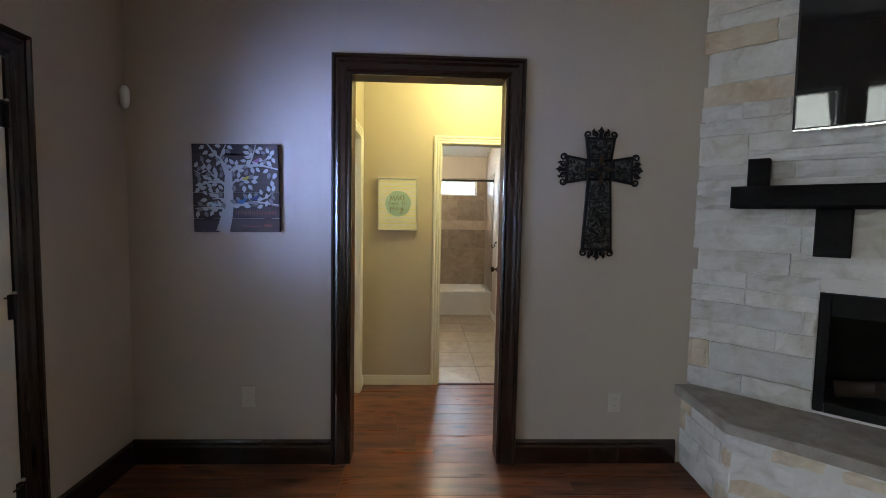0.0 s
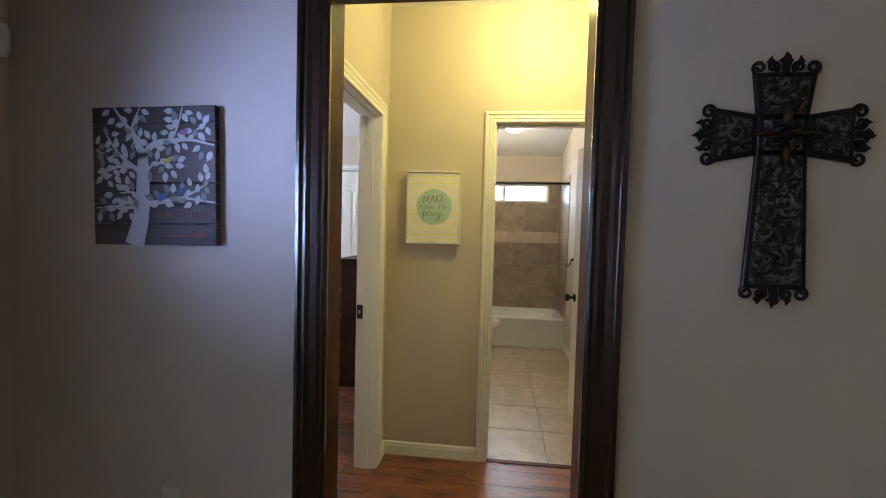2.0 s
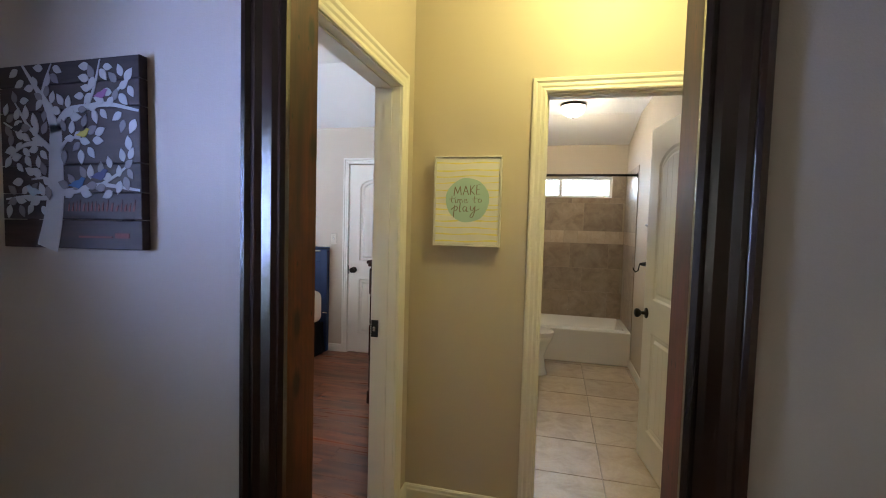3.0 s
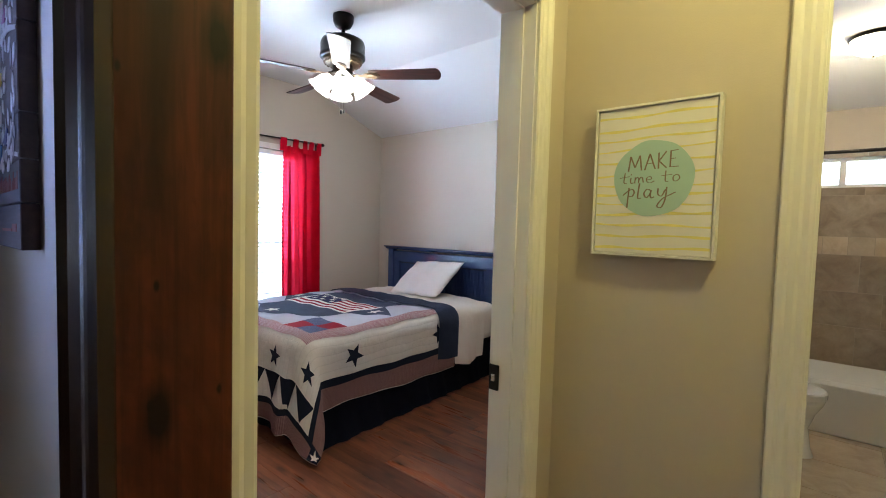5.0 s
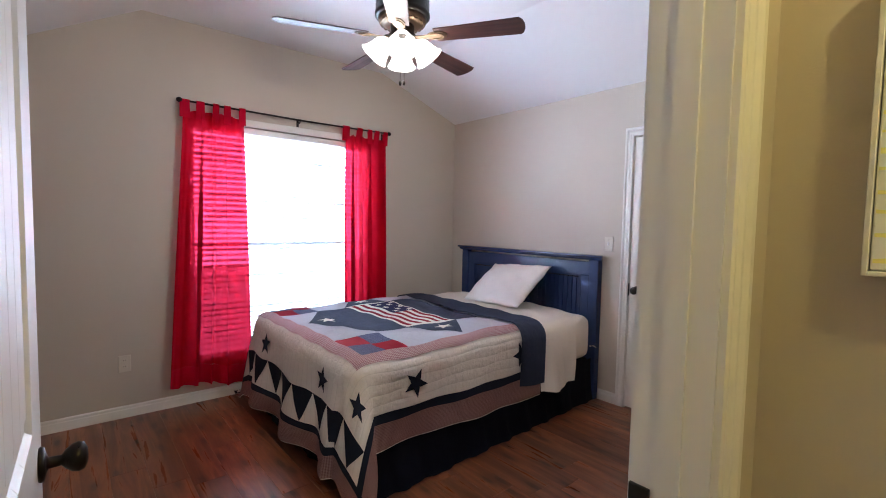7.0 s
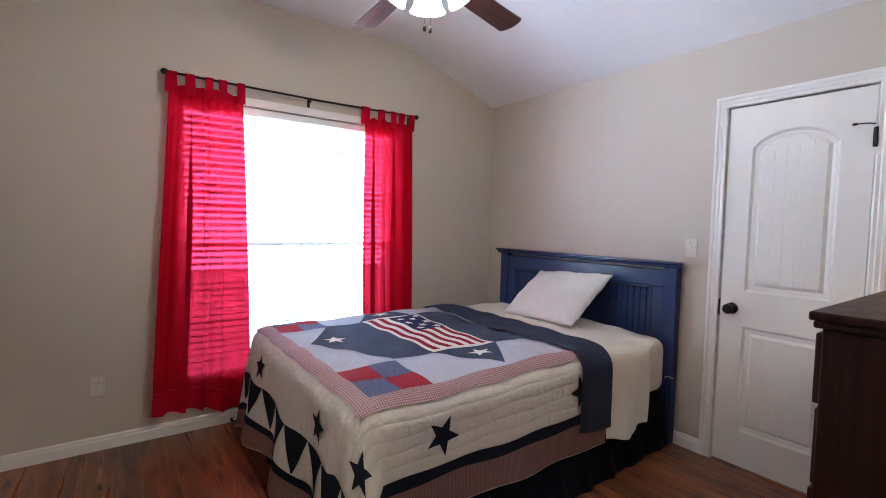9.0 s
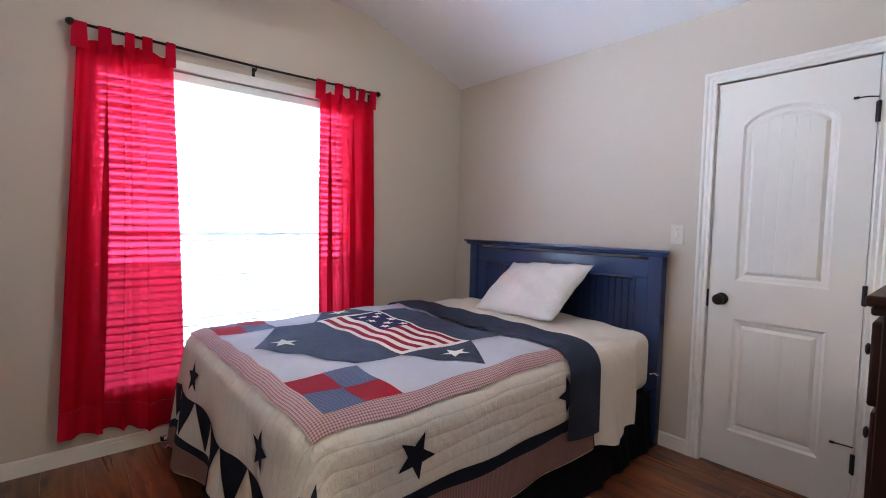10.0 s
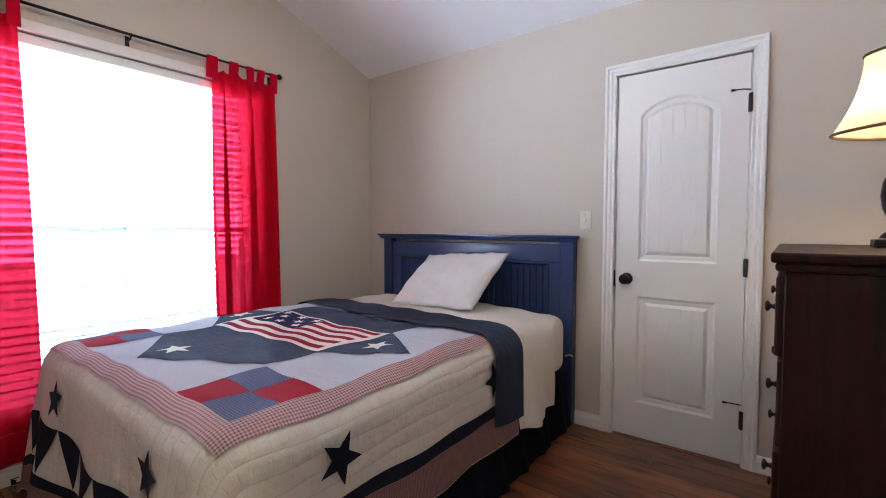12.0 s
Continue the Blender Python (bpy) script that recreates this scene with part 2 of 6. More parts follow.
def glow(name, colour, power):
    m = Mat(name)
    m.base((0.85, 0.85, 0.82), 0.3)
    m.b.inputs["Emission Color"].default_value = (*colour, 1)
    m.b.inputs["Emission Strength"].default_value = power
    return m.m


WALL = painted("wall_paint_greige", (0.530, 0.464, 0.386), 0.62, 260, 0.0012, 0.03)
WHITE = painted("trim_paint_white", (0.76, 0.735, 0.685), 0.38, 90, 0.0003, 0.025, 5)
CEIL = painted("ceiling_paint_white", (0.78, 0.77, 0.76), 0.8, 120, 0.002, 0.03)
FLOORWOOD = wood("laminate_red_brown", (0.098, 0.029, 0.013), (0.40, 0.148, 0.066), 0, 0.30, 0.62, True, 0.1)
SUB = painted("dark_joint", (0.03, 0.018, 0.012), 0.9)
DARKWOOD = wood("trim_dark_stained_pine", (0.010, 0.005, 0.003), (0.058, 0.024, 0.011), 2, 0.22, 1.0, True, 0.5, False)
JAMBWOOD = pine("jamb_brown_stained_pine", (0.015, 0.0036, 0.0024), (0.125, 0.029, 0.0125))
BLACKWOOD = wood("mantel_black_wood", (0.003, 0.0025, 0.0025), (0.009, 0.007, 0.006), 0, 0.7, 1.0, False, 0.0, False, 0.15)
NAVYWOOD = painted("headboard_navy_paint", (0.020, 0.040, 0.115), 0.26, 70, 0.0004, 0.04, 9)
CHESTWOOD = wood("chest_dark_mahogany", (0.012, 0.0035, 0.0025), (0.046, 0.012, 0.006), 2, 0.5, 0.7, False, 0.0, False, 0.18)
BLADEWOOD = wood("fan_blade_cherry", (0.028, 0.007, 0.005), (0.090, 0.024, 0.013), 0, 0.42, 1.0, False, 0.0)
BRONZE = metal("oil_rubbed_bronze", (0.022, 0.018, 0.016), 0.35, 0.8)
BRASS = metal("antique_brass_filigree", (0.14, 0.095, 0.058), 0.40)
STEEL = metal("satin_steel", (0.55, 0.54, 0.52), 0.28)
BLACKMETAL = metal("black_iron", (0.007, 0.007, 0.008), 0.5, 0.2)
PLASTIC = painted("ivory_plastic", (0.62, 0.57, 0.48), 0.35, 60, 0.0002, 0.02)
WHITEPL = painted("white_plastic", (0.82, 0.82, 0.80), 0.3, 60, 0.0002, 0.02)
LIME = stone("white_limestone", [(0.52, 0.47, 0.40), (0.74, 0.72, 0.68), (0.86, 0.85, 0.83), (0.52, 0.37, 0.21), (0.78, 0.68, 0.51)], relief=0.010, warm=0.26)
SOOT = painted("sooty_black_steel", (0.006, 0.0055, 0.005), 0.95, 60, 0.001, 0.2, 8)
MORTAR = painted("limestone_mortar", (0.70, 0.675, 0.63), 0.95, 60, 0.004, 0.1, 8)
SLAB = stone("hearth_slab_stone", [(0.22, 0.185, 0.15), (0.36, 0.32, 0.275), (0.50, 0.46, 0.41)], False)
WALLTILE = stone("bath_wall_tile", [(0.21, 0.16, 0.12), (0.34, 0.275, 0.21), (0.46, 0.385, 0.30), (0.26, 0.195, 0.14), (0.40, 0.32, 0.24)], True, 0.35, 0.001)
BANDTILE = stone("bath_band_tile", [(0.40, 0.31, 0.22), (0.52, 0.43, 0.33), (0.6, 0.51, 0.41), (0.45, 0.34, 0.24), (0.55, 0.45, 0.34)], True, 0.4, 0.001)
FLOORTILE = stone("bath_floor_tile", [(0.34, 0.25, 0.17), (0.51, 0.41, 0.30), (0.62, 0.53, 0.42), (0.40, 0.29, 0.19), (0.55, 0.45, 0.34)], True, 0.3, 0.001)
GROUT = painted("tile_grout", (0.36, 0.31, 0.25), 0.9, 90, 0.001, 0.1, 6)
ENAMEL = painted("white_enamel", (0.84, 0.83, 0.80), 0.12, 40, 0.0001, 0.01)
GLASS = glass("clear_glass")
SLAT = thin("blind_slat_white", (0.86, 0.87, 0.88), 0.0, 0.32)
REDCLOTH = thin("sheer_red_cotton", (0.56, 0.006, 0.022), 0.17, 0.16, 700)
REDTHICK = thin("red_cotton_doubled", (0.55, 0.006, 0.028), 0.02, 0.25, 700)
SHADECLOTH = thin("lamp_shade_linen", (0.86, 0.78, 0.60), 0.0, 0.6, 500)
TRIMCLOTH = cloth("brown_braid", (0.10, 0.055, 0.03))
SHEET = cloth("cream_sheet_cotton", (0.72, 0.66, 0.59), 900, 0.05, 0.9, 0.010)
PILLOW = cloth("pillow_white_cotton", (0.76, 0.72, 0.70), 900, 0.04, 0.9, 0.008)
CREAM = quilted("quilt_cream", (0.72, 0.665, 0.60))
FIELD = cloth("quilt_pale_blue_grey", (0.47, 0.48, 0.55), 800, 0.08, 0.9, 0.012)
DENIM = denim("quilt_denim_navy", (0.050, 0.062, 0.100))
TURNED = cloth("quilt_turned_navy", (0.030, 0.038, 0.066), 700, 0.30, 0.92, 0.014)
NAVYC = cloth("quilt_dark_navy", (0.014, 0.018, 0.034), 700, 0.25, 0.92, 0.008)
CANTON = cloth("quilt_canton_blue", (0.018, 0.020, 0.075), 700, 0.2, 0.92)
REDC = cloth("quilt_red", (0.27, 0.010, 0.025), 700, 0.12, 0.92, 0.006)
STARW = cloth("quilt_star_white", (0.78, 0.75, 0.68), 700, 0.05, 0.92, 0.004)
PLAIDR = plaid("quilt_plaid_burgundy", (0.56, 0.43, 0.42), (0.22, 0.035, 0.07), 0.0105)
PLAIDB = plaid("quilt_plaid_blue", (0.15, 0.17, 0.28), (0.025, 0.032, 0.09), 0.0095)
PLAIDH = plaid("quilt_plaid_mauve", (0.33, 0.20, 0.18), (0.13, 0.055, 0.06), 0.007, 0.5)
SKIRT = cloth("bed_skirt_black_navy", (0.004, 0.005, 0.011), 700, 0.2, 0.95, 0.012)
GRASS = painted("lawn_grass", (0.08, 0.11, 0.04), 0.9, 40, 0.01, 0.3, 2)


# ---- mesh helpers ----
def thing(name, place, label, category, group="", kind=""):
    ob = new(name)
    ob.location = place
    ob.empty_display_size = 0.1
    return tagged(ob, label, category, group, kind)


def obj(name, bm, material, smooth=False):
    me = bpy.data.meshes.new(name)
    bmesh.ops.recalc_face_normals(bm, faces=bm.faces)
    bm.to_mesh(me)
    bm.free()
    for p in me.polygons:
        p.use_smooth = smooth
    if material:
        me.materials.append(material)
    return new(name, me)


def under(ob, parent):
    """Parents ob without moving it."""
    m, p = Matrix(), parent
    while p:
        m = p.matrix_parent_inverse @ p.matrix_basis @ m
        p = p.parent
    ob.parent = parent
    ob.matrix_parent_inverse = m.inverted()
    return ob


def part(name, bm, material, parent, label="", smooth=False):
    ob = under(obj(name, bm, material, smooth), parent)
    return tagged(ob, label) if label else ob


def setting(name, bm, material, label, category, smooth=False):
    return tagged(obj(name, bm, material, smooth), label, category, kind="structure")


def piece(name, me, m, parent):
    ob = new(name, me)
    under(ob, parent)
    ob.matrix_basis = m
    return ob


def box(lo, hi, bevel=0.0, bm=None, seg=1):
    own = bm is None
    b = bmesh.new()
    c = [(a + d) / 2 for a, d in zip(lo, hi)]
    s = [abs(d - a) for a, d in zip(lo, hi)]
    bmesh.ops.create_cube(b, size=1, matrix=Matrix.LocRotScale(c, None, s))
    if bevel:
        bmesh.ops.bevel(b, geom=b.edges[:], offset=min(bevel, min(s) * 0.45), segments=seg, profile=0.5, affect="EDGES")
    return b if own else join(bm, b)


def join(bm, b):
    me = bpy.data.meshes.new("tmp")
    b.to_mesh(me)
    b.free()
    bm.from_mesh(me)
    bpy.data.meshes.remove(me)
    return bm


def moved(bm, m):
    bmesh.ops.transform(bm, matrix=m, verts=bm.verts)
    return bm


def lathe(profile, m=None, n=28, bm=None):
    """Turns (radius, height) points round z."""
    b = bmesh.new()
    rings = []
    for r, z in profile:
        if r < 1e-5:
            rings.append([b.verts.new((0, 0, z))])
        else:
            rings.append([b.verts.new((r * math.cos(2 * math.pi * k / n), r * math.sin(2 * math.pi * k / n), z)) for k in range(n)])
    for a, c in zip(rings, rings[1:]):
        for k in range(n):
            q = [a[k % len(a)], a[(k + 1) % len(a)], c[(k + 1) % len(c)], c[k % len(c)]]
            q = list(dict.fromkeys(q))
            if len(q) > 2:
                b.faces.new(q)
    if m is not None:
        moved(b, m)
    return b if bm is None else join(bm, b)


def tube(path, radius, n=8, bm=None, flat=1.0):
    """A round bar along a path; radius may be one number or one a point."""
    b = bmesh.new()
    pts = [Vector(p) for p in path]
    rs = radius if isinstance(radius, (list, tuple)) else [radius] * len(pts)
    rings = []
    ref = Vector((0.13, 0.31, 0.94))
    for i, p in enumerate(pts):
        d = (pts[min(i + 1, len(pts) - 1)] - pts[max(i - 1, 0)]).normalized()
        u = d.cross(ref).normalized()
        w = d.cross(u).normalized()
        rings.append([b.verts.new(p + rs[i] * (math.cos(2 * math.pi * k / n) * u + flat * math.sin(2 * math.pi * k / n) * w)) for k in range(n)])
    for a, c in zip(rings, rings[1:]):
        for k in range(n):
            b.faces.new((a[k], a[(k + 1) % n], c[(k + 1) % n], c[k]))
    b.faces.new(rings[0][::-1])
    b.faces.new(rings[-1])
    return b if bm is None else join(bm, b)


def prism(outline, depth0, depth1, frame_of, bm=None, bevel=0.0):
    """An outline of (a, b) points, extruded between two depths; frame_of(a, b, d) gives the place."""
    b = bmesh.new()
    lo = [b.verts.new(frame_of(x, y, depth0)) for x, y in outline]
    hi = [b.verts.new(frame_of(x, y, depth1)) for x, y in outline]
    b.faces.new(lo[::-1])
    top = b.faces.new(hi)
    n = len(outline)
    for k in range(n):
        b.faces.new((lo[k], lo[(k + 1) % n], hi[(k + 1) % n], hi[k]))
    if bevel:
        bmesh.ops.bevel(b, geom=top.edges[:], offset=bevel, segments=1, affect="EDGES")
    return b if bm is None else join(bm, b)


def axes(origin, ax, up, out):
    o, x, y, z = (Vector(v) for v in (origin, ax, up, out))
    return lambda a, b, d: o + a * x + b * y + d * z


def ring(outline0, d0, outline1, d1, frame_of, bm):
    """A band of faces between two outlines of equal count."""
    p = [bm.verts.new(frame_of(x, y, d0)) for x, y in outline0]
    q = [bm.verts.new(frame_of(x, y, d1)) for x, y in outline1]
    n = len(p)
    for k in range(n):
        bm.faces.new((p[k], p[(k + 1) % n], q[(k + 1) % n], q[k]))
    return q


CASING = [(0.0, 0.0), (0.0, 0.010), (0.006, 0.013), (0.018, 0.010), (0.026, 0.014), (0.040, 0.012), (0.048, 0.018), (0.060, 0.018), (0.064, 0.012), (0.064, 0.0)]


def casing(a0, a1, top, f, profile, bm=None):
    """Moulded casing round three sides of an opening, mitred at its corners."""
    b = bmesh.new() if bm is None else bm
    rows = [[b.verts.new(f(*p, d)) for p in ((a0 - o, 0.0), (a0 - o, top + o), (a1 + o, top + o), (a1 + o, 0.0))] for o, d in profile]
    for r, s in zip(rows, rows[1:]):
        for k in range(3):
            b.faces.new((r[k], r[k + 1], s[k + 1], s[k]))
    for k in (0, 3):
        b.faces.new([r[k] for r in rows])
    return b


def strip(path, profile, up=(0, 0, 1)):
    """A moulding along a floor line of (x, y) points; the profile's (out, height) lies to the left of the way."""
    b = bmesh.new()
    pts = [Vector((x, y, 0)) for x, y in path]
    rows = []
    for i, p in enumerate(pts):
        ds = []
        if i:
            ds.append((p - pts[i - 1]).normalized())
        if i < len(pts) - 1:
            ds.append((pts[i + 1] - p).normalized())
        ns = [Vector((-d.y, d.x, 0)) for d in ds]
        n = sum(ns, Vector()).normalized()
        k = 1 / max(0.2, n.dot(ns[0]))
        rows.append([b.verts.new(p + n * k * o + Vector((0, 0, h))) for o, h in profile])
    m = len(profile)
    for r, s in zip(rows, rows[1:]):
        for k in range(m):
            b.faces.new((r[k], r[(k + 1) % m], s[(k + 1) % m], s[k]))
    b.faces.new(rows[0])
    b.faces.new(rows[-1][::-1])
    return b


def knob(name, f, parent, material=BRONZE, label="", stalk=0.045):
    """A round door knob on its rosette; f(a, b, d) is the door's face."""
    o, z = f(0, 0, 0), (f(0, 0, 1) - f(0, 0, 0))
    m = Matrix.Translation(o) @ z.to_track_quat("Z", "Y").to_matrix().to_4x4()
    prof = [(0, 0), (0.031, 0), (0.033, 0.003), (0.031, 0.008), (0.018, 0.011), (0.011, 0.014), (0.010, stalk - 0.012), (0.018, stalk - 0.006), (0.026, stalk + 0.004), (0.0285, stalk + 0.014), (0.025, stalk + 0.023), (0.014, stalk + 0.028), (0, stalk + 0.029)]
    return part(name, lathe(prof, m, 24), material, parent, label, True)


# ---- structure ----
XW, XE, YS, YN = -3.60, -0.215, 3.84, 7.275   # bedroom
XL, Y1, Y2 = -1.22, 3.69, 3.81                          # living room: west wall, hall wall
XH, YH = -0.10, 4.935                         # hall: bedroom side, bath side
TOP = 3.05


def wall(name, lo, hi, openings, axis, label):
    """A wall box with openings (a0, a1, z0, z1) along its axis (0: x, 1: y)."""
    bm = bmesh.new()
    cuts = sorted(openings)
    a, end = lo[axis], hi[axis]

    def block(p, q, z0, z1):
        if q - p > 1e-4 and z1 - z0 > 1e-4:
            l, h = list(lo), list(hi)
            l[axis], h[axis], l[2], h[2] = p, q, z0, z1
            box(l, h, 0, bm)
    for a0, a1, z0, z1 in cuts:
        block(a, a0, lo[2], hi[2])
        block(a0, a1, lo[2], z0)
        block(a0, a1, z1, hi[2])
        a = a1
    block(a, end, lo[2], hi[2])
    bmesh.ops.remove_doubles(bm, verts=bm.verts, dist=1e-5)
    return setting(name, bm, WALL, label, "wall")


DOORTOP = 2.045
W_OPEN = (4.72, 6.28, 0.27, 2.10)
wall("wall_living_hall", (-3.72, Y1, 0), (3.95, Y2, TOP), [(-0.014, 0.877, 0, 2.23)], 0, "greige painted wall with a cased doorway")
wall("wall_bedroom_window", (XW - 0.14, Y2, 0), (XW, YN + 0.12, TOP), [W_OPEN], 1, "greige painted gable wall with the bedroom window")
wall("wall_bedroom_closet", (XW, YN, 0), (XH, YN + 0.115, TOP), [(-1.567, -0.933, 0, DOORTOP)], 0, "greige painted wall with the closet door")
wall("wall_bedroom_hall", (XE, Y2, 0), (XH, YN, TOP), [(3.887, 4.750, 0, 2.06)], 1, "painted wall between bedroom and hall")
wall("wall_bath_hall", (XH, YH, 0), (2.20, YH + 0.115, TOP), [(0.535, 1.325, 0, 2.06)], 0, "greige painted hall wall with the bathroom doorway")
wall("wall_hall_end", (2.08, Y2, 0), (2.20, YH, TOP), [], 1, "plain painted end wall of the hall")
wall("wall_bath_side", (1.41, YH + 0.115, 0), (1.53, 8.62, TOP), [], 1, "painted bathroom side wall")
wall("wall_bath_inner", (XH - 0.1, YN + 0.115, 0), (XH, 8.62, TOP), [], 1, "painted bathroom inner wall")
wall("wall_bath_back", (XH, 8.50, 0), (1.41, 8.62, TOP), [(0.08, 1.25, 1.80, 2.045)], 0, "bathroom back wall with a high window")
wall("wall_living_west", (XL - 0.14, -3.2, 0), (XL, Y1, TOP), [(-1.10, -0.46, 0.7, 2.2), (-0.18, 0.46, 0.7, 2.2), (2.06, 2.97, 0, 2.05)], 1, "greige painted living room wall with windows and a door")
wall("wall_living_south", (XL - 0.14, -3.32, 0), (3.95, -3.2, TOP), [], 0, "plain living room wall")
wall("wall_living_east", (3.83, -3.2, 0), (3.95, Y1, TOP), [], 1, "plain living room wall")
wall("wall_bedroom_south", (XW, Y2, 0), (XE, YS, TOP), [], 0, "plain painted bedroom wall")
wall("wall_closet_back", (-2.2, YN + 0.7, 0), (XH - 0.1, YN + 0.8, TOP), [], 0, "plain closet back wall")

# ceilings
bm = prism([(YS - 0.02, 2.43), (4.45, 2.78), (6.35, 2.78), (YN + 0.02, 2.43), (YN + 0.02, 3.0), (YS - 0.02, 3.0)], XW - 0.02, XE + 0.02, lambda a, b, d: Vector((d, a, b)))
setting("ceiling_bedroom", bm, CEIL, "white vaulted ceiling with two sloped sides", "ceiling")
setting("ceiling_hall", box((XH - 0.02, Y2 - 0.01, 2.74), (2.1, YH + 0.01, 2.9)), CEIL, "white hall ceiling", "ceiling")
bm = prism([(YH + 0.10, 2.62), (7.75, 2.62), (8.52, 2.425), (8.52, 3.0), (YH + 0.10, 3.0)], XH - 0.02, 1.43, lambda a, b, d: Vector((d, a, b)))
setting("ceiling_bath", bm, CEIL, "white bathroom ceiling with a sloped end", "ceiling")
setting("ceiling_living", box((XL - 0.05, -3.25, 2.95), (3.9, Y1 + 0.02, 3.04)), CEIL, "white living room ceiling", "ceiling")
setting("roof", box((-4.0, -3.6, TOP), (4.2, 8.8, TOP + 0.15)), MORTAR, "plain flat roof over the rooms", "roof")
setting("ground", box((-300, -300, -0.42), (300, 300, -0.30)), GRASS, "lawn round the house", "ground")

# floors
floor = tagged(obj("floor", box((-3.75, -3.3, -0.16), (3.95, YN + 0.8, -0.010)), SUB), "red-brown rustic laminate plank floor", "floor", kind="structure")
bathfloor = tagged(obj("floor_bath", box((XH, YH + 0.02, -0.010), (1.41, 8.50, -0.004)), GROUT), "beige stone tile floor with sand grout", "floor", kind="structure")

# baseboards
BASE = [(0, 0), (0.014, 0), (0.014, 0.055), (0.011, 0.062), (0.011, 0.074), (0.006, 0.082), (0, 0.082)]
DBASE = [(0, 0), (0.018, 0), (0.018, 0.098), (0.014, 0.112), (0.014, 0.126), (0.006, 0.140), (0, 0.140)]
for nm, path in (("baseboard_bedroom_west", [(XW, YN), (XW, YS), (XE, YS), (XE, 3.84)]), ("baseboard_bedroom_north", [(-1.632, YN), (XW, YN)]),
                 ("baseboard_bedroom_closet", [(XE, YN), (-0.868, YN)]), ("baseboard_bedroom_east", [(XE, 4.84), (XE, YN)]),
                 ("baseboard_hall", [(0.481, YH), (XH, YH), (XH, 4.818)]), ("baseboard_hall_end", [(2.08, YS), (2.08, YH), (1.38, YH)])):
    if nm == "baseboard_bedroom_west":
        path = [(XW, YN), (XW, YS), (XE - 0.02, YS)]
    if nm == "baseboard_hall_end":
        path = path[:2]
    setting(nm, strip(path[::-1] if nm in ("baseboard_hall_end",) else path, BASE), WHITE, "white painted wooden baseboard", "baseboard")
setting("baseboard_bath", strip([(1.41, YH + 0.13), (1.41, 7.72)], BASE), WHITE, "white painted bathroom baseboard", "baseboard")
setting("baseboard_living_left", strip([(-0.108, Y1), (XL, Y1), (XL, 3.086)], DBASE), DARKWOOD, "dark stained wooden baseboard", "baseboard")
setting("baseboard_living_right", strip([(1.93, Y1), (0.972, Y1)], DBASE), DARKWOOD, "dark stained wooden baseboard", "baseboard")

# dark cased doorway between living room and hall
DCASE = [(0, 0), (0, 0.016), (0.010, 0.022), (0.022, 0.014), (0.034, 0.020), (0.060, 0.018), (0.074, 0.026), (0.088, 0.022), (0.096, 0.032), (0.108, 0.030), (0.111, 0.020), (0.111, 0)]
f1 = axes((0, Y1, 0), (1, 0, 0), (0, 0, 1), (0, -1, 0))
setting("trim_doorway_living", casing(0.006, 0.857, 2.210, f1, DCASE), DARKWOOD, "glossy dark stained moulded doorway casing", "casing")
bm = box((-0.014, Y1 - 0.004, 0), (0.006, Y2 + 0.004, 2.23), 0.002)
box((0.857, Y1 - 0.004, 0), (0.877, Y2 + 0.004, 2.23), 0.002, bm)
setting("trim_doorway_jambs", bm, JAMBWOOD, "brown stained knotty pine doorway jambs", "jamb")
setting("trim_doorway_head", box((0.006, Y1 - 0.004, 2.210), (0.857, Y2 + 0.004, 2.23), 0.002), JAMBWOOD, "brown stained pine doorway head", "jamb")


def jambs(name, f, a0, a1, top, depth, stop_at):
    """White door lining with stops; f has its depth running into the wall."""
    bm = prism([(a0 - 0.015, 0), (a0, 0), (a0, top), (a0 - 0.015, top)], 0, depth, f)
    prism([(a1, 0), (a1 + 0.015, 0), (a1 + 0.015, top), (a1, top)], 0, depth, f, bm)
    prism([(a0 - 0.015, top), (a1 + 0.015, top), (a1 + 0.015, top + 0.015), (a0 - 0.015, top + 0.015)], 0, depth, f, bm)
    s0, s1 = stop_at
    prism([(a0, 0), (a0 + 0.006, 0), (a0 + 0.006, top - 0.006), (a0, top - 0.006)], s0, s1, f, bm)
    prism([(a1 - 0.006, 0), (a1, 0), (a1, top - 0.006), (a1 - 0.006, top - 0.006)], s0, s1, f, bm)
    prism([(a0, top - 0.006), (a1, top - 0.006), (a1, top), (a0, top)], s0, s1, f, bm)
    return setting(name, bm, WHITE, "white painted door lining with stops", "jamb")


WCASE = [(o * 1.17, d) for o, d in CASING]
# bedroom doorway: hall side and bedroom side
fh = axes((XH, 0, 0), (0, 1, 0), (0, 0, 1), (1, 0, 0))
fhb = axes((XE, 0, 0), (0, 1, 0), (0, 0, 1), (-1, 0, 0))
setting("trim_bedroom_door_hall", casing(3.897, 4.740, 2.050, fh, WCASE), WHITE, "white moulded door casing", "casing")
setting("trim_bedroom_door_inside", casing(3.897, 4.740, 2.050, fhb, CASING), WHITE, "white moulded door casing", "casing")
jambs("trim_bedroom_door_jambs", axes((XH, 0, 0), (0, 1, 0), (0, 0, 1), (-1, 0, 0)), 3.902, 4.735, 2.045, 0.115, (0.040, 0.076))
